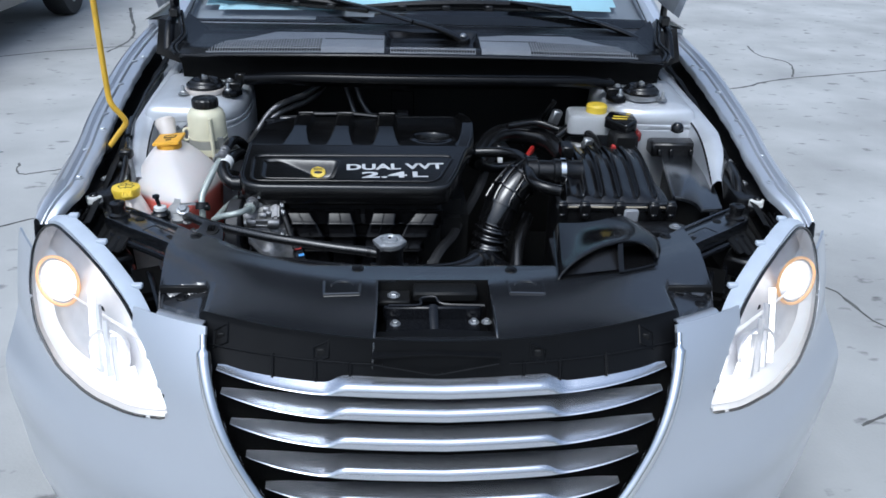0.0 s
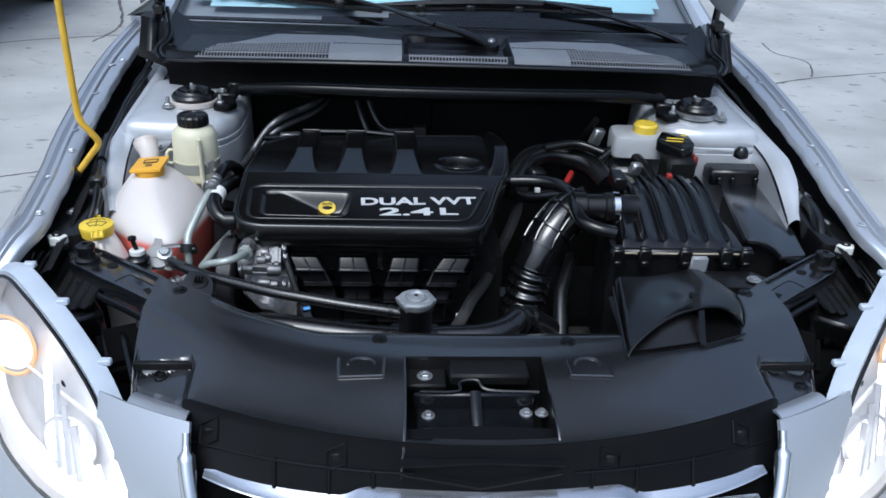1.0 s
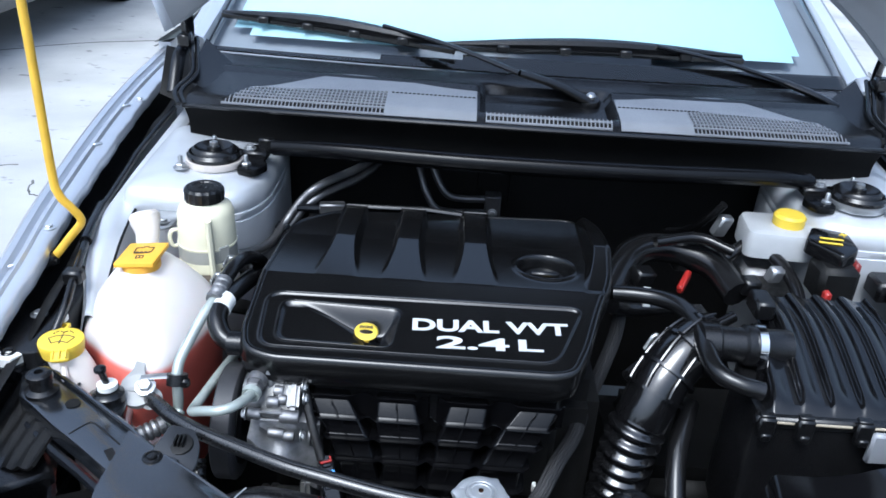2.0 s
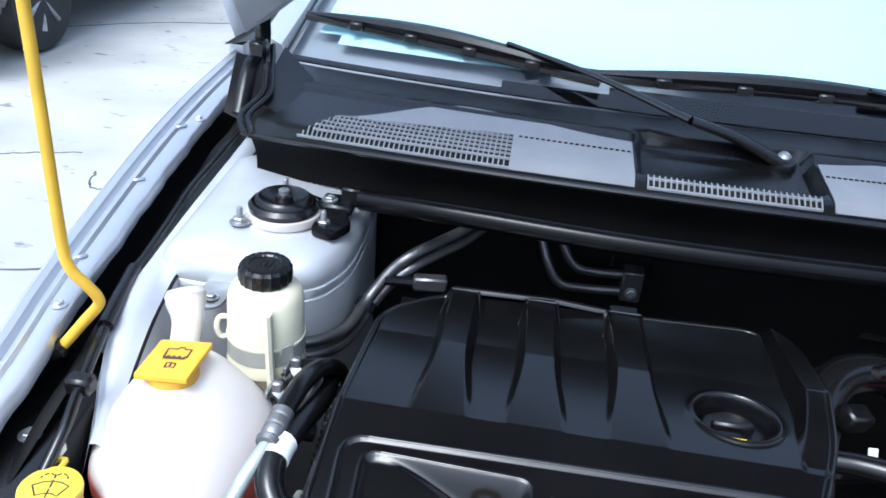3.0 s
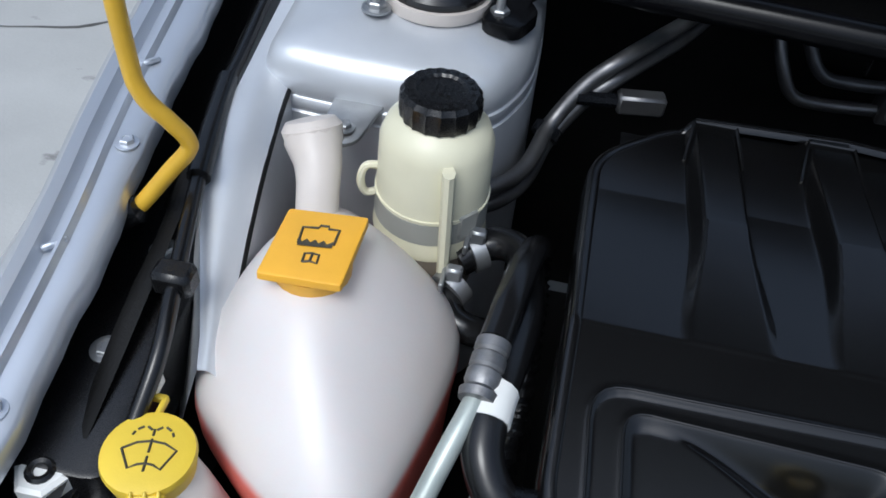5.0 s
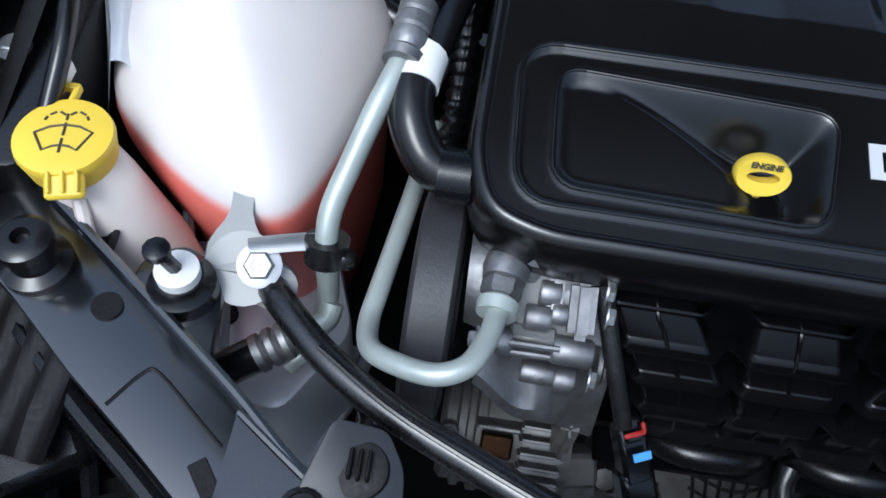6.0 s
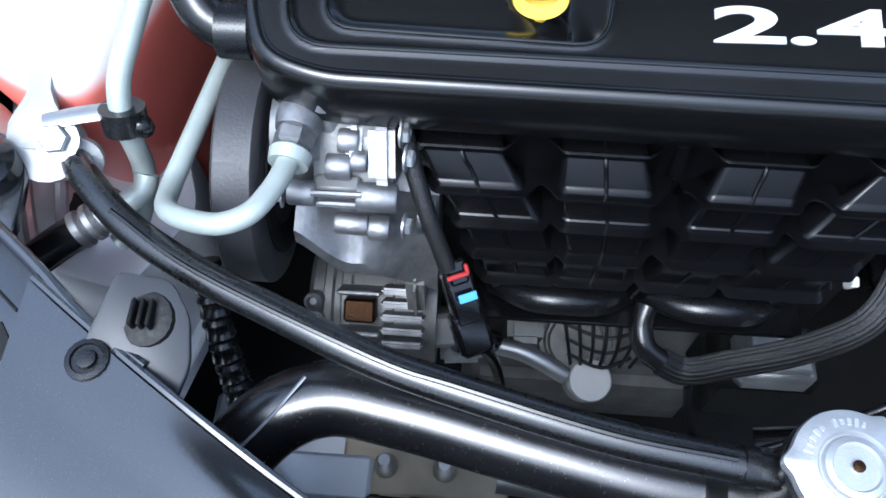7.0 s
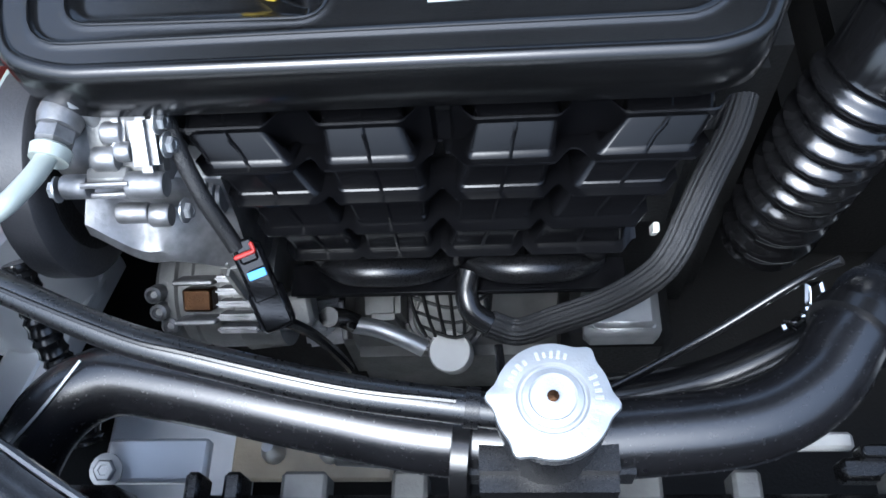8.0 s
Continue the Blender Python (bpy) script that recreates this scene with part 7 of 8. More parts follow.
# big radiator hose, neck and cap
bg = thing("radiator_hose", (-0.2, 1.37, 0.76), "thick glossy black radiator hose across the front", "hose")
bm = bmesh.new()
tube(bm, [(-0.475, 1.30, 0.72), (-0.455, 1.335, 0.76), (-0.425, 1.378, 0.788), (-0.385, 1.400, 0.798), (-0.335, 1.396, 0.80), (-0.246, 1.377, 0.80), (-0.17, 1.362, 0.80), (-0.10, 1.357, 0.80), (-0.045, 1.360, 0.80), (0.008, 1.365, 0.80), (0.040, 1.375, 0.80), (0.069, 1.395, 0.80), (0.088, 1.420, 0.80), (0.104, 1.438, 0.795), (0.128, 1.456, 0.778), (0.165, 1.475, 0.745)], 0.0242, 20, 8)
part("hose", bm, mat("glossy_hose_rubber", (0.006, 0.006, 0.007), 0.25, 0, 0.25, 20, 300, 0.008, spec=0.85), bg)
bm = bmesh.new()
tube(bm, [(-0.445, 1.345, 0.806), (-0.418, 1.372, 0.815), (-0.392, 1.405, 0.8245)], 0.0011, 5, 4)
part("pale_scratch", bm, GALV, bg, "pale moulded line")
for at, d in (((0.094, 1.427, 0.7985), (0.65, 0.75, -0.1)), ((-0.150, 1.351, 0.80), (1, -0.1, 0))):
    bm = bmesh.new()
    lathe(bm, [(0.025, -0.006), (0.029, -0.005), (0.029, 0.005), (0.025, 0.006)], at, d, 24)
    part("collar", bm, RUBBER, bg)
bm = bmesh.new()
lathe(bm, [(0.0262, -0.005), (0.0280, -0.005), (0.0280, 0.005), (0.0262, 0.005)], (0.115, 1.447, 0.788), (0.75, 0.55, -0.45), 24)
part("spring_clamp", bm, STEELBLK, bg, "dark spring clamp")

rad = thing("radiator", (0, 1.3, 0.35), "radiator with black fan shroud behind the cover", "radiator")
bm = bmesh.new()
box(bm, (0, 1.245, 0.60), (0.92, 0.05, 0.50), 0.006)
part("core", bm, DULL, rad)
bm = bmesh.new()
box(bm, (-0.02, 1.325, 0.685), (0.66, 0.045, 0.03), 0.006)
sh_ = part("shroud", bm, BLACK, rad, "black fan shroud edge")
for x, w in ((-0.355, 0.012), (-0.325, 0.014), (-0.272, 0.034), (-0.195, 0.026), (-0.04, 0.045), (0.04, 0.02), (0.15, 0.03)):
    bm = bmesh.new()
    box(bm, (x, 1.352, 0.690), (w, 0.022, 0.028), 0.003)
    part("shroud_lug", bm, BLACK if x < -0.3 else CASTING, sh_)
bm = bmesh.new()
tube(bm, [(-0.265, 1.398, 0.63), (-0.17, 1.392, 0.63)], 0.014, 14, 2)
part("silver_pipe", bm, GALV, rad, "dull silver pipe below the hose")
bm = bmesh.new()
box(bm, (0.112, 1.394, 0.655), (0.045, 0.014, 0.01), 0.003)
part("white_bracket", bm, LUGP, rad, "pale bracket")
bm = bmesh.new()
box(bm, (0.135, 1.366, 0.68), (0.05, 0.016, 0.02), 0.003)
box(bm, (0.135, 1.376, 0.69), (0.026, 0.010, 0.02), 0.002)
part("fan_plug", bm, BLACK, rad, "black fan plug")
bm = bmesh.new()
box(bm, (-0.10, 1.355, 0.80), (0.10, 0.06, 0.045), 0.01, segs=2)
part("tank_top", bm, BLACK, rad)

bm = bmesh.new()
lathe(bm, [(0.02, 0.80), (0.028, 0.80), (0.028, 0.862), (0.031, 0.866), (0.031, 0.873), (0.02, 0.873)], (-0.099, 1.357, 0), n=28)
tube(bm, [(-0.145, 1.360, 0.855), (-0.12, 1.358, 0.855)], 0.007, 10, 2)
cap_t = part("radiator_cap", bm, BLACK, rad, "bright pressed radiator cap on a black neck")
bm = bmesh.new()


def cap_w(a):
    return 0.945 + 0.13 * sum(max(0, math.cos(a - q)) ** 90 for q in (0.98, 3.05, -0.07, 4.07))

lathe(bm, [(0.027, 0.870), (0.0290, 0.871), (0.0318, 0.878), (0.0328, 0.8815), (0.0322, 0.8845), (0.028, 0.8865), (0.019, 0.8875), (0.0175, 0.8855), (0.0165, 0.8855), (0.0155, 0.8885), (0.0125, 0.8895), (0.0115, 0.888), (0.0035, 0.888), (0.003, 0.8895), (0.001, 0.8895)], (-0.099, 1.357, 0), n=96, wob=cap_w, inner=0.027)
lid = part("lid", bm, ZINC, cap_t, "zinc-plated lid with four small ears", 50)
bm = bmesh.new()
lathe(bm, [(0.001, 0.8895), (0.003, 0.8895), (0.0032, 0.891), (0.001, 0.8915)], (-0.099, 1.357, 0), n=10)
part("rivet", bm, COPPER, cap_t)
for k in range(40):
    a = 2 * math.pi * k / 40
    if not (1.25 < a < 2.9 or a < 0.65 or a > 5.0) or k % 9 == 4:
        continue
    bm = bmesh.new()
    box(bm, (0, 0, 0), (0.0018, 0.0044 - 0.0008 * (k % 3), 0.0008), 0, Matrix.Translation((-0.099, 1.357, 0.8872)) @ Matrix.Rotation(a - math.pi / 2, 4, "Z") @ Matrix.Translation((0, 0.0235, 0)))
    part("stamped_bar", bm, ZINC, cap_t)

# silver rail, bracket and harness in the corner by the tank
cr = thing("corner_rail", (-0.53, 1.48, 0.6), "silver painted rail and mounting bracket under the tank", "chassis rail")
bm = bmesh.new()
prism(bm, rounded([(-0.66, 1.62), (-0.62, 1.50), (-0.55, 1.485), (-0.51, 1.56), (-0.54, 1.64)], 0.015), 0.60, 0.748, 0.006)
part("bracket", bm, BAY, cr, "silver bracket")
bm = bmesh.new()
lathe(bm, [(0.001, 0), (0.0095, 0), (0.0095, 0.0025), (0.001, 0.0025)], (-0.609, 1.557, 0.7478), n=18)
part("hole", bm, DULL, cr)
bm = bmesh.new()
box(bm, (0, 0, 0), (0.045, 0.26, 0.05), 0.006, pose(-0.562, 1.49, 0.60, -6, 0, -12))
box(bm, (0, 0, 0), (0.014, 0.26, 0.012), 0.003, pose(-0.535, 1.49, 0.62, -6, 0, -12))
part("rail", bm, BAY, cr)
bm = bmesh.new()
box(bm, (-0.405, 1.382, 0.655), (0.085, 0.035, 0.012), 0.003)
part("upper_plate", bm, BAY, cr)
bm = bmesh.new()
box(bm, (-0.48, 1.43, 0.43), (0.16, 0.16, 0.03), 0.006)
part("lower_plate", bm, BAY, cr)
bm = bmesh.new()
box(bm, (-0.33, 1.445, 0.45), (0.17, 0.07, 0.01), 0.003)
part("tan_plate", bm, TAN, cr, "dusty tan lower plate")
for x in (-0.31, -0.25):
    bm = bmesh.new()
    lathe(bm, [(0.006, 0), (0.012, 0), (0.012, 0.01), (0.006, 0.03)], (x - 0.06, 1.438, 0.455), n=12)
    part("stud", bm, GALV, cr)
bm = bmesh.new()
prism(bm, rounded([(-0.492, 1.436), (-0.462, 1.435), (-0.450, 1.417), (-0.447, 1.392), (-0.453, 1.372), (-0.505, 1.396)], 0.006), 0.884, 0.887, 0.001, tilt=lambda x, y: 0.35 * (y - 1.43) - 0.15 * (x + 0.47))
br = part("radiator_bracket", bm, BRACKET, cr, "grey-black radiator bracket")
bm = bmesh.new()
lathe(bm, [(0.004, 0), (0.017, 0), (0.0155, 0.003), (0.012, 0.004), (0.004, 0.004)], (-0.474, 1.414, 0.879), (0, -0.3, 1), 20)
for k in range(3):
    box(bm, (-0.479 + 0.005 * k, 1.414, 0.886), (0.0025, 0.016, 0.009), 0.001)
part("push_clip", bm, DULL, br)
bm = bmesh.new()
tube(bm, [(-0.485, 1.50, 0.78), (-0.475, 1.46, 0.74), (-0.462, 1.425, 0.70), (-0.452, 1.39, 0.68)], lambda t: 0.011 + 0.0012 * math.sin(t * 120), 10, 16)
part("harness_sleeve", bm, RUBBER, cr, "corrugated harness sleeve")
bm = bmesh.new()
tube(bm, [(-0.60, 1.475, 0.80), (-0.575, 1.49, 0.812), (-0.56, 1.498, 0.818)], 0.0125, 12, 3)
part("low_hose", bm, RUBBER, cr)
bm = bmesh.new()
lathe(bm, [(0.008, -0.018), (0.0135, -0.018), (0.0135, -0.013), (0.0105, -0.011), (0.0135, -0.008), (0.0135, -0.004), (0.0105, -0.002), (0.0135, 0.001), (0.0135, 0.005), (0.0105, 0.007), (0.0135, 0.010), (0.0125, 0.018), (0.008, 0.019)], (-0.546, 1.507, 0.822), (0.8, 0.5, 0.25), 18)
part("crimp", bm, ALU, cr, "crimped ferrule")
bm = bmesh.new()
tube(bm, [(-0.535, 1.514, 0.825), (-0.520, 1.525, 0.828), (-0.517, 1.535, 0.835)], 0.008, 10, 4)
part("pipe", bm, PIPE, cr)
for pts in ([(-0.655, 1.66, 0.80), (-0.642, 1.60, 0.80), (-0.625, 1.545, 0.79), (-0.605, 1.49, 0.78)], [(-0.63, 1.66, 0.80), (-0.615, 1.60, 0.79), (-0.598, 1.52, 0.77)]):
    bm = bmesh.new()
    tube(bm, pts, 0.005, 8, 5)
    part("brake_pipe", bm, GALV, cr, "thin steel pipe")
bm = bmesh.new()
box(bm, (-0.425, 1.335, 0.70), (0.05, 0.03, 0.05), 0.006)
part("shroud_end", bm, BLACK, cr)
hexbolt(cr, (-0.440, 1.372, 0.668), 0.009, (0, -0.2, 1))


# ---- air filter box, ducts and battery side ----
af = thing("air_filter_box", (0.41, 1.65, 0.72), "glossy black air filter box with ribbed lid", "air filter box")
bm = bmesh.new()
prism(bm, rounded([(0.284, 1.532), (0.548, 1.536), (0.556, 1.62), (0.548, 1.815), (0.372, 1.815), (0.286, 1.66)], 0.02), 0.66, 0.893, 0.006)
part("base", bm, BLACK, af)
bm = bmesh.new()


def lid_f(u, v):
    y = 1.535 + 0.262 * v
    xl, xr = 0.292 + 0.045 * smoothstep(0.10, 0.75, v), 0.532 + 0.006 * v
    x = xl + (xr - xl) * u
    edge = min(u, 1 - u) * 0.24
    z = 0.903 + 0.034 * smoothstep(0.0, 0.85, v)
    # flutes: broad rounded ridges with a sharp step on one flank
    w = ((x - 0.30 - 0.012 * math.sin(2.2 * v)) / 0.042) % 1.0
    z += 0.0085 * (smoothstep(0.0, 0.14, w) * (1 - smoothstep(0.22, 0.85, w))) * smoothstep(0.0, 0.16, v)
    z -= 0.016 * smoothstep(0.014, 0.0, edge) + 0.010 * smoothstep(0.06, 0.0, v)
    return (x, y, z)


grid(bm, 150, 40, lid_f)
lid_ = part("lid", bm, GLOSS, af, "glossy fluted lid", 60)
bm = bmesh.new()
box(bm, (0.417, 1.536, 0.886), (0.276, 0.018, 0.018), 0.004)
part("lid_flange", bm, BLACK, af)
for x in (0.292, 0.345, 0.425, 0.505, 0.545):
    bm = bmesh.new()
    box(bm, (x, 1.523, 0.882), (0.024, 0.010, 0.034), 0.003)
    box(bm, (x, 1.517, 0.870), (0.014, 0.006, 0.012), 0.002)
    box(bm, (x, 1.528, 0.900), (0.020, 0.012, 0.005), 0.0015)
    part("clip", bm, BLACK, af, "dark lid clip")
for xa, xb in ((0.306, 0.331), (0.359, 0.410), (0.439, 0.490), (0.519, 0.532)):
    bm = bmesh.new()
    box(bm, ((xa + xb) / 2, 1.5265, 0.889), (xb - xa, 0.003, 0.004), 0.001)
    part("gasket_strip", bm, TAN, af, "thin pale gasket strip")
bm = bmesh.new()
box(bm, (0.452, 1.520, 0.862), (0.034, 0.012, 0.05), 0.004)
part("front_rib", bm, GREYPL, af, "worn grey rib on the front wall")
hexbolt(af, (0.535, 1.455, 0.872), 0.009, material=GALV)
bm = bmesh.new()
prism(bm, rounded([(0.46, 1.44), (0.55, 1.43), (0.575, 1.47), (0.55, 1.50), (0.45, 1.50)], 0.012), 0.82, 0.868, 0.005)
part("foot", bm, BLACK, af)
# port, sensor and clamp
bm = bmesh.new()
lathe(bm, [(0.026, -0.075), (0.030, -0.074), (0.030, -0.05), (0.0265, -0.046), (0.0265, -0.012), (0.031, -0.008), (0.031, 0.012), (0.027, 0.018), (0.027, 0.06)], (0.30, 1.662, 0.925), (1, 0.02, -0.02), 24)
part("port", bm, BLACK, af, "black outlet port")
bm = bmesh.new()
lathe(bm, [(0.031, -0.007), (0.0335, -0.006), (0.0335, 0.006), (0.031, 0.007)], (0.312, 1.662, 0.925), (1, 0.02, -0.02), 24)
part("clamp", bm, CHROME, af, "bright hose clamp")
bm = bmesh.new()
box(bm, (0.335, 1.735, 0.955), (0.03, 0.05, 0.03), 0.004)
part("sensor", bm, BLACK, af)

# intake snorkel lying on the radiator cover
sn = thing("intake_snorkel", (0.34, 1.32, 0.86), "black air intake snorkel with its open mouth facing forward", "air duct")


def mouth_h(u):
    if u < 0.6:
        return 0.046 * math.sin(math.pi / 2 * u / 0.6) ** 0.75
    return 0.046 * (1 - ((u - 0.6) / 0.41) ** 2.2) ** 0.55


def hood_f(u, v):
    """v runs from the filter box to the mouth, whose rim leans back."""
    x0, y0 = 0.252 + 0.176 * u, 1.402 + 0.016 * smoothstep(0.5, 1.0, u)
    x1, y1 = 0.221 + 0.212 * u, 1.182 + (0.030 * u / 0.6 if u < 0.6 else 0.030 + 0.036 * (u - 0.6) / 0.4)
    back = 0.020 * min(1.0, u / 0.05) ** 0.5 + 0.012 * smoothstep(0.25, 0.80, u)
    back *= max(0.0, 1 - max(0.0, (u - 0.75) / 0.25) ** 2.5) ** 0.5
    w = smoothstep(0.0, 1.0, v)
    h = back + (mouth_h(u) - back) * w
    x = x0 + (x1 - x0) * v + 0.030 * math.sin(math.pi * v) * smoothstep(0.5, 1.0, u)
    y = y0 + (y1 - y0) * v + 0.85 * mouth_h(u) * v * v
    return (x, y, 0.885 + h)


bm = bmesh.new()
grid(bm, 60, 30, hood_f)
thicken(bm, 0.003)
part("hood", bm, GLOSS, sn, "glossy black hood", 60)
bm = bmesh.new()
grid(bm, 20, 8, lambda u, v: (0.223 + 0.206 * u + 0.012 * v, 1.184 + 0.030 * min(1.0, u / 0.6) + 0.036 * max(0.0, u - 0.6) / 0.4 + 0.18 * v, 0.884 + 0.002 * v))
thicken(bm, 0.003)
part("floor", bm, BLACK, sn, "floor of the duct")
bm = bmesh.new()
tube(bm, [Vector(hood_f(0.0, v)) + Vector((0, 0, 0.001)) for v in (0.02, 0.3, 0.6, 0.9)] + [Vector(hood_f(u, 1.0)) + Vector((0, -0.001, 0.001)) for u in (0.0, 0.03, 0.08, 0.16, 0.28, 0.42, 0.6, 0.72, 0.84, 0.93, 0.99)], 0.0020, 6, 5)
tube(bm, [(0.350, 1.211, 0.887), (0.39, 1.228, 0.886), (0.433, 1.247, 0.886)], 0.0022, 6, 4)
part("rim", bm, GLOSS, sn)
bm = bmesh.new()
rings(bm, [[(x, 1.2105 + 0.85 * h - 0.002, 0.885 + h), (x + 0.011, 1.2145 + 0.85 * h - 0.002, 0.885 + h), (x + 0.016, 1.28 + 0.6 * h, 0.885 + h), (x + 0.005, 1.28 + 0.6 * h, 0.885 + h)] for x, h in ((0.346, 0.001), (0.346, 0.022), (0.347, 0.044))])
part("divider", bm, GLOSS, sn, "upright wall between the two mouths", 30)
bm = bmesh.new()
grid(bm, 20, 10, lambda u, v: (0.232 + 0.118 * u + 0.012 * v, 1.192 + 0.028 * u + 0.05 * v + 0.02 * u * v, 0.8885 + 0.9 * mouth_h(0.6 * u) * v))
part("baffle", bm, BLACK, sn, "sloping wall inside the mouth", 50)
# black sheet across the duct stands in for the shade deep inside
bm = bmesh.new()
grid(bm, 6, 4, lambda u, v: (0.362 + 0.08 * u, 1.32 + 0.02 * u, 0.886 + 0.026 * v))
part("mouth_shade_sheet", bm, DULL, sn)

# intake hose with ribs and bellows
ih = thing("intake_hose", (0.16, 1.55, 0.80), "black ribbed intake hose with bellows", "hose")
bm = bmesh.new()
IH = [(0.262, 1.70, 0.910), (0.238, 1.692, 0.905), (0.206, 1.672, 0.886), (0.176, 1.648, 0.852), (0.156, 1.630, 0.810), (0.144, 1.622, 0.765), (0.138, 1.62, 0.71), (0.132, 1.62, 0.65), (0.126, 1.62, 0.57)]


def ih_r(t):
    r = 0.041
    return r + (0.0046 * math.sin((t - 0.5) * 2 * math.pi * 20) if t > 0.52 else 0)


tube(bm, IH, ih_r, 28, 26)
part("hose", bm, HOSEG, ih, "glossy ribbed hose", 60)
line = spline(IH, 18)
for k in (14, 30, 46, 58):
    bm = bmesh.new()
    p, q = line[k], line[k + 1]
    d = (q - p).normalized()
    lathe(bm, [(0.042, -0.003), (0.0475, -0.0025), (0.0475, 0.0025), (0.042, 0.003)], p, d, 26)
    part("ring_rib", bm, HOSEG, ih)
for a in (0.5, 1.4, 2.3):
    bm = bmesh.new()
    pts = []
    for k in range(6, 66, 6):
        p, d = line[k], (line[k + 1] - line[k]).normalized()
        u = (Vector((0.13, 0.07, 1)) - d * d.z).normalized()
        v = d.cross(u)
        pts.append(p + (u * math.cos(a - 1.4) + v * math.sin(a - 1.4)) * 0.0445)
    tube(bm, pts, 0.0025, 6, 3)
    part("long_rib", bm, HOSEG, ih)

br_ = thing("breather_hose", (0.2, 1.68, 0.9), "black breather hose curving to the filter box", "hose")
bm = bmesh.new()
tube(bm, [(0.118, 1.795, 0.925), (0.15, 1.79, 0.928), (0.19, 1.775, 0.932), (0.218, 1.745, 0.935), (0.232, 1.69, 0.935), (0.228, 1.63, 0.932), (0.235, 1.585, 0.925), (0.262, 1.565, 0.92), (0.292, 1.56, 0.915)], 0.0135, 14, 7)
part("hose", bm, RUBBER, br_)
bm = bmesh.new()
box(bm, (0, 0, 0), (0.014, 0.004, 0.034), 0.001, pose(0.185, 1.835, 0.90, -30, 12, 20))
part("paper_tag", bm, WHITEP, br_, "white paper tag")

# braided loom along the engine's right side
lm = thing("cable_loom", (0.02, 1.5, 0.74), "thick black braided cable loom", "cable")
LOOM_LINE = spline([(-0.138, 1.492, 0.664), (-0.115, 1.488, 0.655), (-0.085, 1.489, 0.675), (-0.045, 1.491, 0.705), (-0.015, 1.496, 0.738), (0.0, 1.508, 0.757), (0.012, 1.530, 0.768), (0.026, 1.556, 0.776), (0.051, 1.602, 0.782), (0.072, 1.66, 0.796), (0.10, 1.72, 0.81), (0.135, 1.80, 0.84), (0.16, 1.89, 0.86), (0.20, 1.99, 0.86)], 7)
bm = bmesh.new()
loops = []
for i, q in enumerate(LOOM_LINE):
    d = (LOOM_LINE[min(i + 1, len(LOOM_LINE) - 1)] - LOOM_LINE[max(i - 1, 0)]).normalized()
    v = d.cross(Vector((0, -0.5, 0.86))).normalized()
    w = v.cross(d)
    lp = []
    for k in range(72):
        a = 2 * math.pi * k / 72
        s = 1 + 0.05 * math.cos(18 * a)
        lp.append(q + v * (0.0112 * math.cos(a) * s) + w * (0.0075 * math.sin(a) * s))
    loops.append(lp)
rings(bm, loops)
part("sleeve", bm, LOOM, lm, "ribbed braided sleeve", 60)
for pts, r in (([(-0.138, 1.492, 0.664), (-0.152, 1.50, 0.672), (-0.156, 1.515, 0.68), (-0.152, 1.53, 0.69)], 0.010), ([(-0.13, 1.455, 0.71), (-0.125, 1.43, 0.69), (-0.10, 1.415, 0.67), (-0.05, 1.425, 0.69), (0.02, 1.45, 0.735), (0.075, 1.475, 0.765), (0.10, 1.48, 0.79)], 0.0035)):
    bm = bmesh.new()
    tube(bm, pts, r, 10, 6)
    part("branch", bm, RUBBER, lm)
gb = thing("gearbox_sensor", (-0.02, 1.515, 0.55), "grey metal box low beside the engine", "sensor")
bm = bmesh.new()
box(bm, (-0.022, 1.525, 0.600), (0.068, 0.05, 0.030), 0.006)
box(bm, (-0.022, 1.525, 0.618), (0.056, 0.04, 0.010), 0.004)
part("box", bm, GALV, gb)
bm = bmesh.new()
box(bm, (-0.025, 1.535, 0.55), (0.10, 0.07, 0.09), 0.01)
part("seat", bm, DULL, gb)
lh = thing("lower_hose", (0.04, 1.45, 0.68), "black lower coolant hose", "hose")
bm = bmesh.new()
tube(bm, [(-0.06, 1.43, 0.64), (0.0, 1.432, 0.66), (0.05, 1.44, 0.68), (0.12, 1.47, 0.70), (0.18, 1.52, 0.70)], 0.019, 12, 6)
part("hose", bm, RUBBER, lh)
bm = bmesh.new()
lathe(bm, [(0.0185, -0.004), (0.0205, -0.004), (0.0205, 0.004), (0.0185, 0.004)], (0.108, 1.464, 0.698), (0.9, 0.4, 0.1), 22)
tube(bm, [(0.092, 1.470, 0.735), (0.094, 1.486, 0.738), (0.104, 1.488, 0.738), (0.106, 1.472, 0.735), (0.092, 1.470, 0.735), (0.094, 1.458, 0.732)], 0.0026, 6, smooth_line=False)
tube(bm, [(0.094 - 0.0036 * k + 0.002 * math.cos(k * 3.14), 1.464 - 0.0018 * k + 0.0035 * math.sin(k * 1.57), 0.735) for k in range(7)], 0.0024, 6, 4)
part("spring_clamp", bm, CHROME, lh, "bright spring clamp")
tg = thing("small_clip", (-0.009, 1.539, 0.737), "small white cable clip", "clip")
bm = bmesh.new()
box(bm, (0, 0, 0), (0.005, 0.008, 0.018), 0.001, pose(-0.009, 1.537, 0.737, 20, 0, 0))
part("clip", bm, WHITEP, tg)

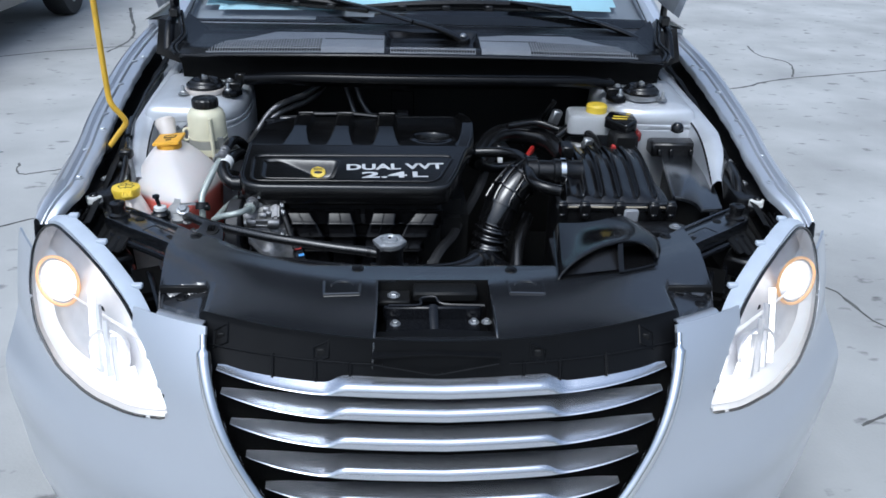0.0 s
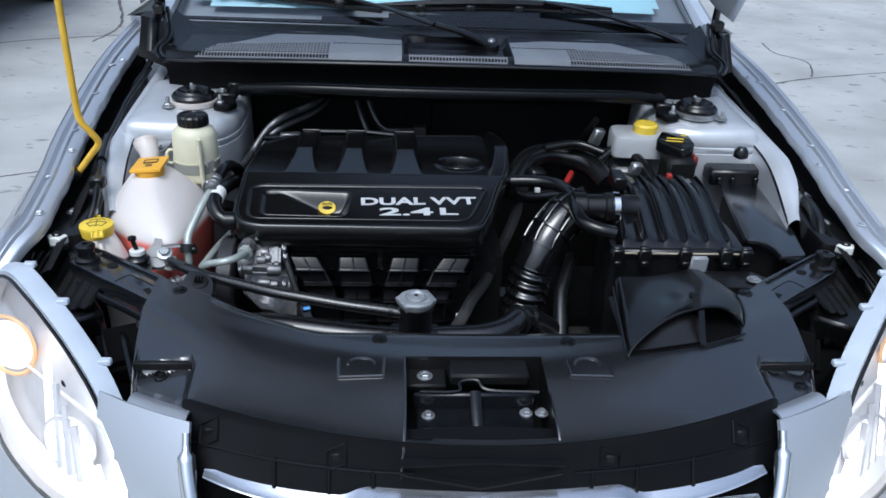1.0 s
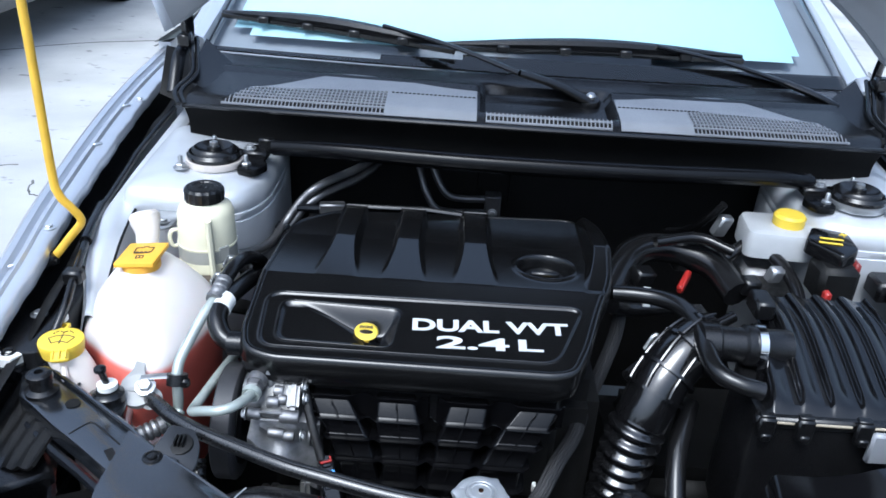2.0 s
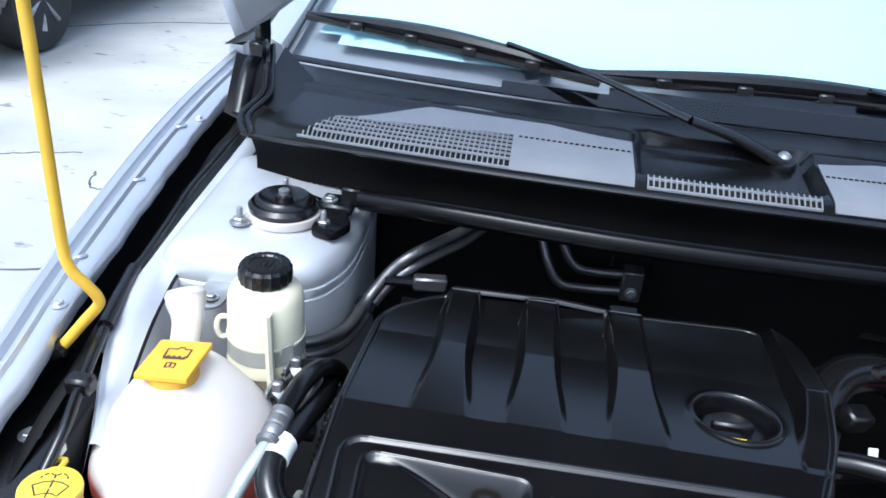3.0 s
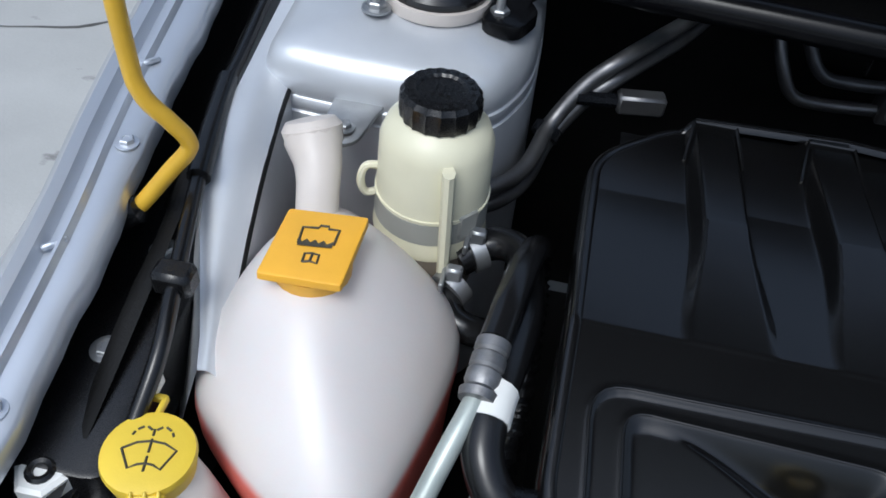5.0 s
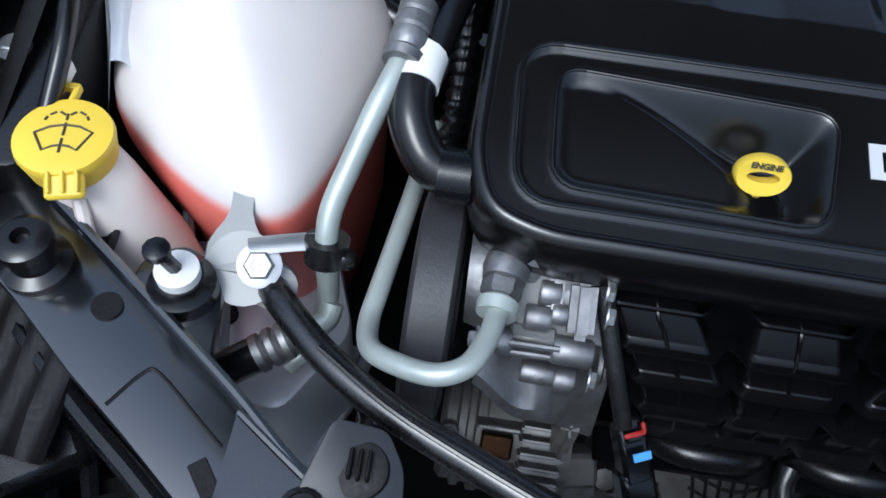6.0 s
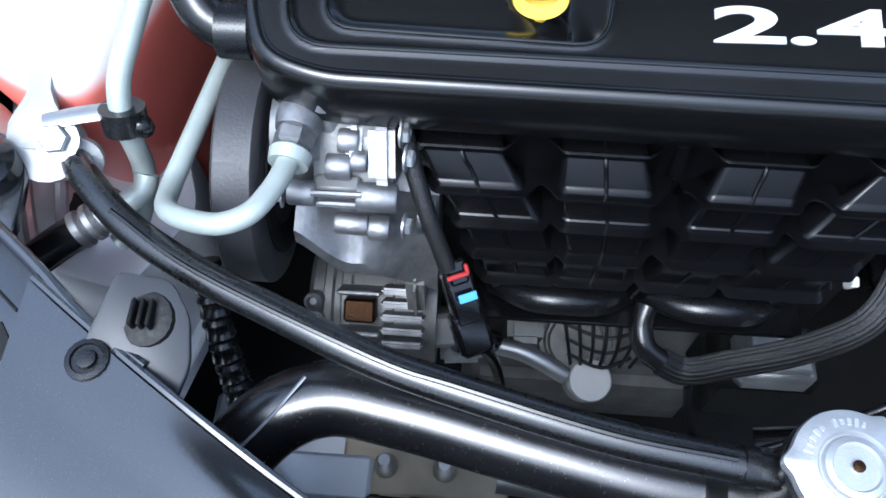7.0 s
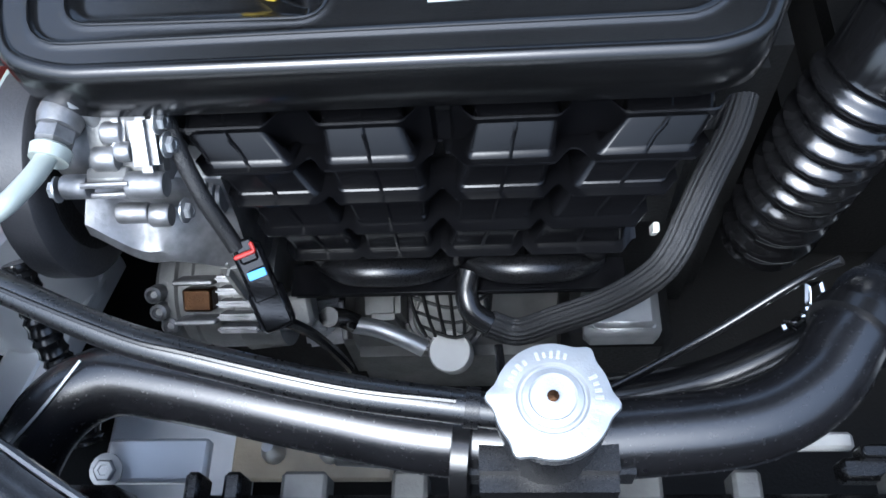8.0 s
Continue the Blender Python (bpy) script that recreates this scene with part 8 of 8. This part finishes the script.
# battery tray with cover, fuse strip
bt = thing("battery_cover", (0.68, 1.78, 0.75), "grey-black cover plate beside the filter box", "battery cover")
bm = bmesh.new()
prism(bm, rounded([(0.638, 1.925), (0.577, 1.606), (0.597, 1.602), (0.612, 1.585), (0.620, 1.560), (0.618, 1.532), (0.672, 1.536), (0.757, 1.918)], 0.008), 0.874, 0.884, 0.003)
part("plate", bm, ARMPAINT, bt)
bm = bmesh.new()
prism(bm, rounded([(0.646, 1.91), (0.592, 1.64), (0.640, 1.60), (0.672, 1.60), (0.740, 1.905)], 0.008), 0.70, 0.873, 0.003)
part("box", bm, DULL, bt, "dark box under the plate")
bm = bmesh.new()
box(bm, (0.685, 1.932, 0.897), (0.156, 0.055, 0.040), 0.006, None)
st_ = part("fuse_strip", bm, BLACK, bt)
for x in (0.628, 0.66, 0.715, 0.745):
    bm = bmesh.new()
    box(bm, (x, 1.902, 0.893), (0.012, 0.014, 0.018), 0.002)
    part("catch", bm, GLOSS, st_)
bm = bmesh.new()
lathe(bm, [(0.01, 0), (0.017, 0.004), (0.0165, 0.018), (0.010, 0.026), (0.003, 0.027)], (0.668, 1.905, 0.948), n=16)
part("rubber_post", bm, GLOSS, bt)
jb = thing("side_hose", (0.735, 1.72, 0.86), "black hose with a silver band along the apron", "hose")
bm = bmesh.new()
tube(bm, [(0.775, 1.88, 0.87), (0.768, 1.80, 0.905), (0.758, 1.72, 0.912), (0.742, 1.65, 0.908), (0.735, 1.60, 0.88)], 0.013, 12, 6)
part("hose", bm, RUBBER, jb)
bm = bmesh.new()
tube(bm, [(0.765, 1.775, 0.908), (0.761, 1.745, 0.911)], 0.0145, 14, 2)
part("band", bm, GALV, jb, "silver band")

GREYWH = mat("clouded_grey_plastic", (0.42, 0.43, 0.44), 0.3, 0, 0.1, 14, 500, 0.04)
bf = thing("brake_fluid_reservoir", (0.46, 2.03, 0.88), "white brake fluid reservoir with a yellow cap", "fluid reservoir")
bm = bmesh.new()
prism(bm, rounded([(0.39, 1.985), (0.51, 1.975), (0.535, 2.01), (0.525, 2.09), (0.40, 2.09)], 0.02), 0.915, 0.966, 0.012)
part("vessel", bm, GREYWH, bf, "white translucent vessel")
bm = bmesh.new()
lathe(bm, [(0.022, 0.962), (0.028, 0.964), (0.029, 0.983), (0.025, 0.988), (0.010, 0.988)], (0.475, 2.03, 0), n=40, wob=lambda a: 1 + 0.015 * math.cos(20 * a))
part("cap", bm, YELLOW, bf, "yellow screw cap")
bm = bmesh.new()
box(bm, (0.45, 2.03, 0.85), (0.10, 0.08, 0.07), 0.01)
part("master_cylinder", bm, ALU, bf)

tm = thing("battery_terminal", (0.55, 1.94, 0.86), "black jump-start terminal cap above a red clamp", "battery terminal")
bm = bmesh.new()
prism(bm, rounded([(0.480, 1.955), (0.530, 1.90), (0.567, 1.93), (0.565, 1.985), (0.505, 2.0)], 0.01), 0.945, 0.972, 0.005, tilt=lambda x, y: 0.12 * (y - 1.94))
tcap = part("cap", bm, GLOSS, tm, "black hinged cap")
for k in range(2):
    bm = bmesh.new()
    box(bm, (0, 0, 0), (0.040, 0.005, 0.001), 0, pose(0.525 - 0.006 * k, 1.955 - 0.014 * k, 0.9755 - 0.002 * k, 6, 0, -8))
    part("print_bar", bm, YELLOW, tcap, "yellow print")
for a, b in (((0.550, 1.962), (0.550, 1.976)), ((0.543, 1.969), (0.557, 1.969))):
    bm = bmesh.new()
    tube(bm, [(a[0], a[1], 0.978), (b[0], b[1], 0.979)], 0.0015, 5, 2)
    part("plus_mark", bm, YELLOW, tcap)
bm = bmesh.new()
box(bm, (0.530, 1.925, 0.91), (0.07, 0.07, 0.07), 0.01)
part("clamp_cover", bm, DULL, tm)
bm = bmesh.new()
box(bm, (0.478, 1.825, 0.925), (0.012, 0.016, 0.026), 0.003)
part("red_flag", bm, RED, tm, "red terminal flag")
bm = bmesh.new()
box(bm, (0.575, 1.95, 0.925), (0.014, 0.04, 0.03), 0.005)
part("red_cover", bm, mat("dark_red_plastic", (0.18, 0.02, 0.02), 0.4), tm, "dark red terminal cover")

# tangle of harness and pipes behind the filter box
hn = thing("wiring_harness", (0.3, 2.0, 0.8), "black wiring harness and connectors behind the engine", "wiring")
for pts, r in (([(0.13, 1.90, 0.86), (0.19, 2.0, 0.90), (0.27, 2.03, 0.90), (0.34, 1.99, 0.89), (0.37, 1.92, 0.87)], 0.028), ([(0.36, 2.0, 0.90), (0.41, 2.02, 0.925), (0.45, 1.98, 0.915), (0.47, 1.92, 0.89), (0.46, 1.86, 0.87)], 0.012),
               ([(0.22, 1.97, 0.94), (0.30, 1.99, 0.945), (0.36, 1.96, 0.935)], 0.010), ([(0.30, 2.20, 0.86), (0.33, 2.13, 0.90), (0.345, 2.08, 0.95), (0.36, 2.06, 0.985)], 0.008), ([(0.13, 1.83, 0.88), (0.17, 1.86, 0.86), (0.25, 1.88, 0.86)], 0.014), ([(0.14, 1.70, 0.83), (0.2, 1.76, 0.84), (0.27, 1.80, 0.85), (0.34, 1.84, 0.87)], 0.010),
               ([(0.19, 2.12, 0.83), (0.25, 2.09, 0.86), (0.31, 2.09, 0.85)], 0.009), ([(0.05, 2.03, 0.88), (0.07, 2.06, 0.91), (0.10, 2.08, 0.90), (0.12, 2.06, 0.87)], 0.004)):
    bm = bmesh.new()
    tube(bm, pts, r, 12, 7)
    part("cable", bm, RUBBER, hn)
for x, y, z, s, mt in ((0.37, 2.075, 0.935, (0.03, 0.02, 0.045), GALV), (0.30, 2.04, 0.87, (0.05, 0.03, 0.03), BLACK), (0.39, 1.93, 0.885, (0.035, 0.03, 0.03), BLACK), (0.20, 1.94, 0.885, (0.04, 0.03, 0.03), BLACK), (0.275, 1.83, 0.87, (0.03, 0.04, 0.03), BLACK), (0.44, 1.95, 0.90, (0.03, 0.02, 0.03), GALV)):
    bm = bmesh.new()
    box(bm, (0, 0, 0), s, 0.004, pose(x, y, z, 15, 10, 25))
    part("connector", bm, mt, hn)
for x, y, z in ((0.285, 1.965, 0.865), (0.37, 1.96, 0.865)):
    bm = bmesh.new()
    box(bm, (0, 0, 0), (0.012, 0.05, 0.018), 0.003, pose(x, y, z, 20, 0, -30))
    part("red_tab", bm, RED, hn, "red lock tab")
bm = bmesh.new()
tube(bm, [(0.17, 1.735, 0.86), (0.185, 1.74, 0.885), (0.20, 1.735, 0.86)], 0.004, 6, 4)
part("bright_clip", bm, GALV, hn)
for pts, r in (([(0.20, 1.52, 0.70), (0.21, 1.60, 0.76), (0.24, 1.68, 0.80)], 0.016),):
    bm = bmesh.new()
    tube(bm, pts, r, 12, 7)
    part("cable", bm, RUBBER, hn)

# black sheet added to close the bay from below and keep out the bright ground
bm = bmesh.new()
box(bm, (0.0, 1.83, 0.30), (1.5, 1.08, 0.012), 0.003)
part("floor_blocker", bm, DULL, car, "black sheet added to keep the bay's floor dark")
for sx in (-1, 1):
    bm = bmesh.new()
    box(bm, (sx * 0.70, 1.75, 0.5), (0.03, 0.55, 0.42), 0.005)
    # shade of the wheel-arch side is put into this wall's black
    part("arch_wall", bm, SEALSHADE, car)
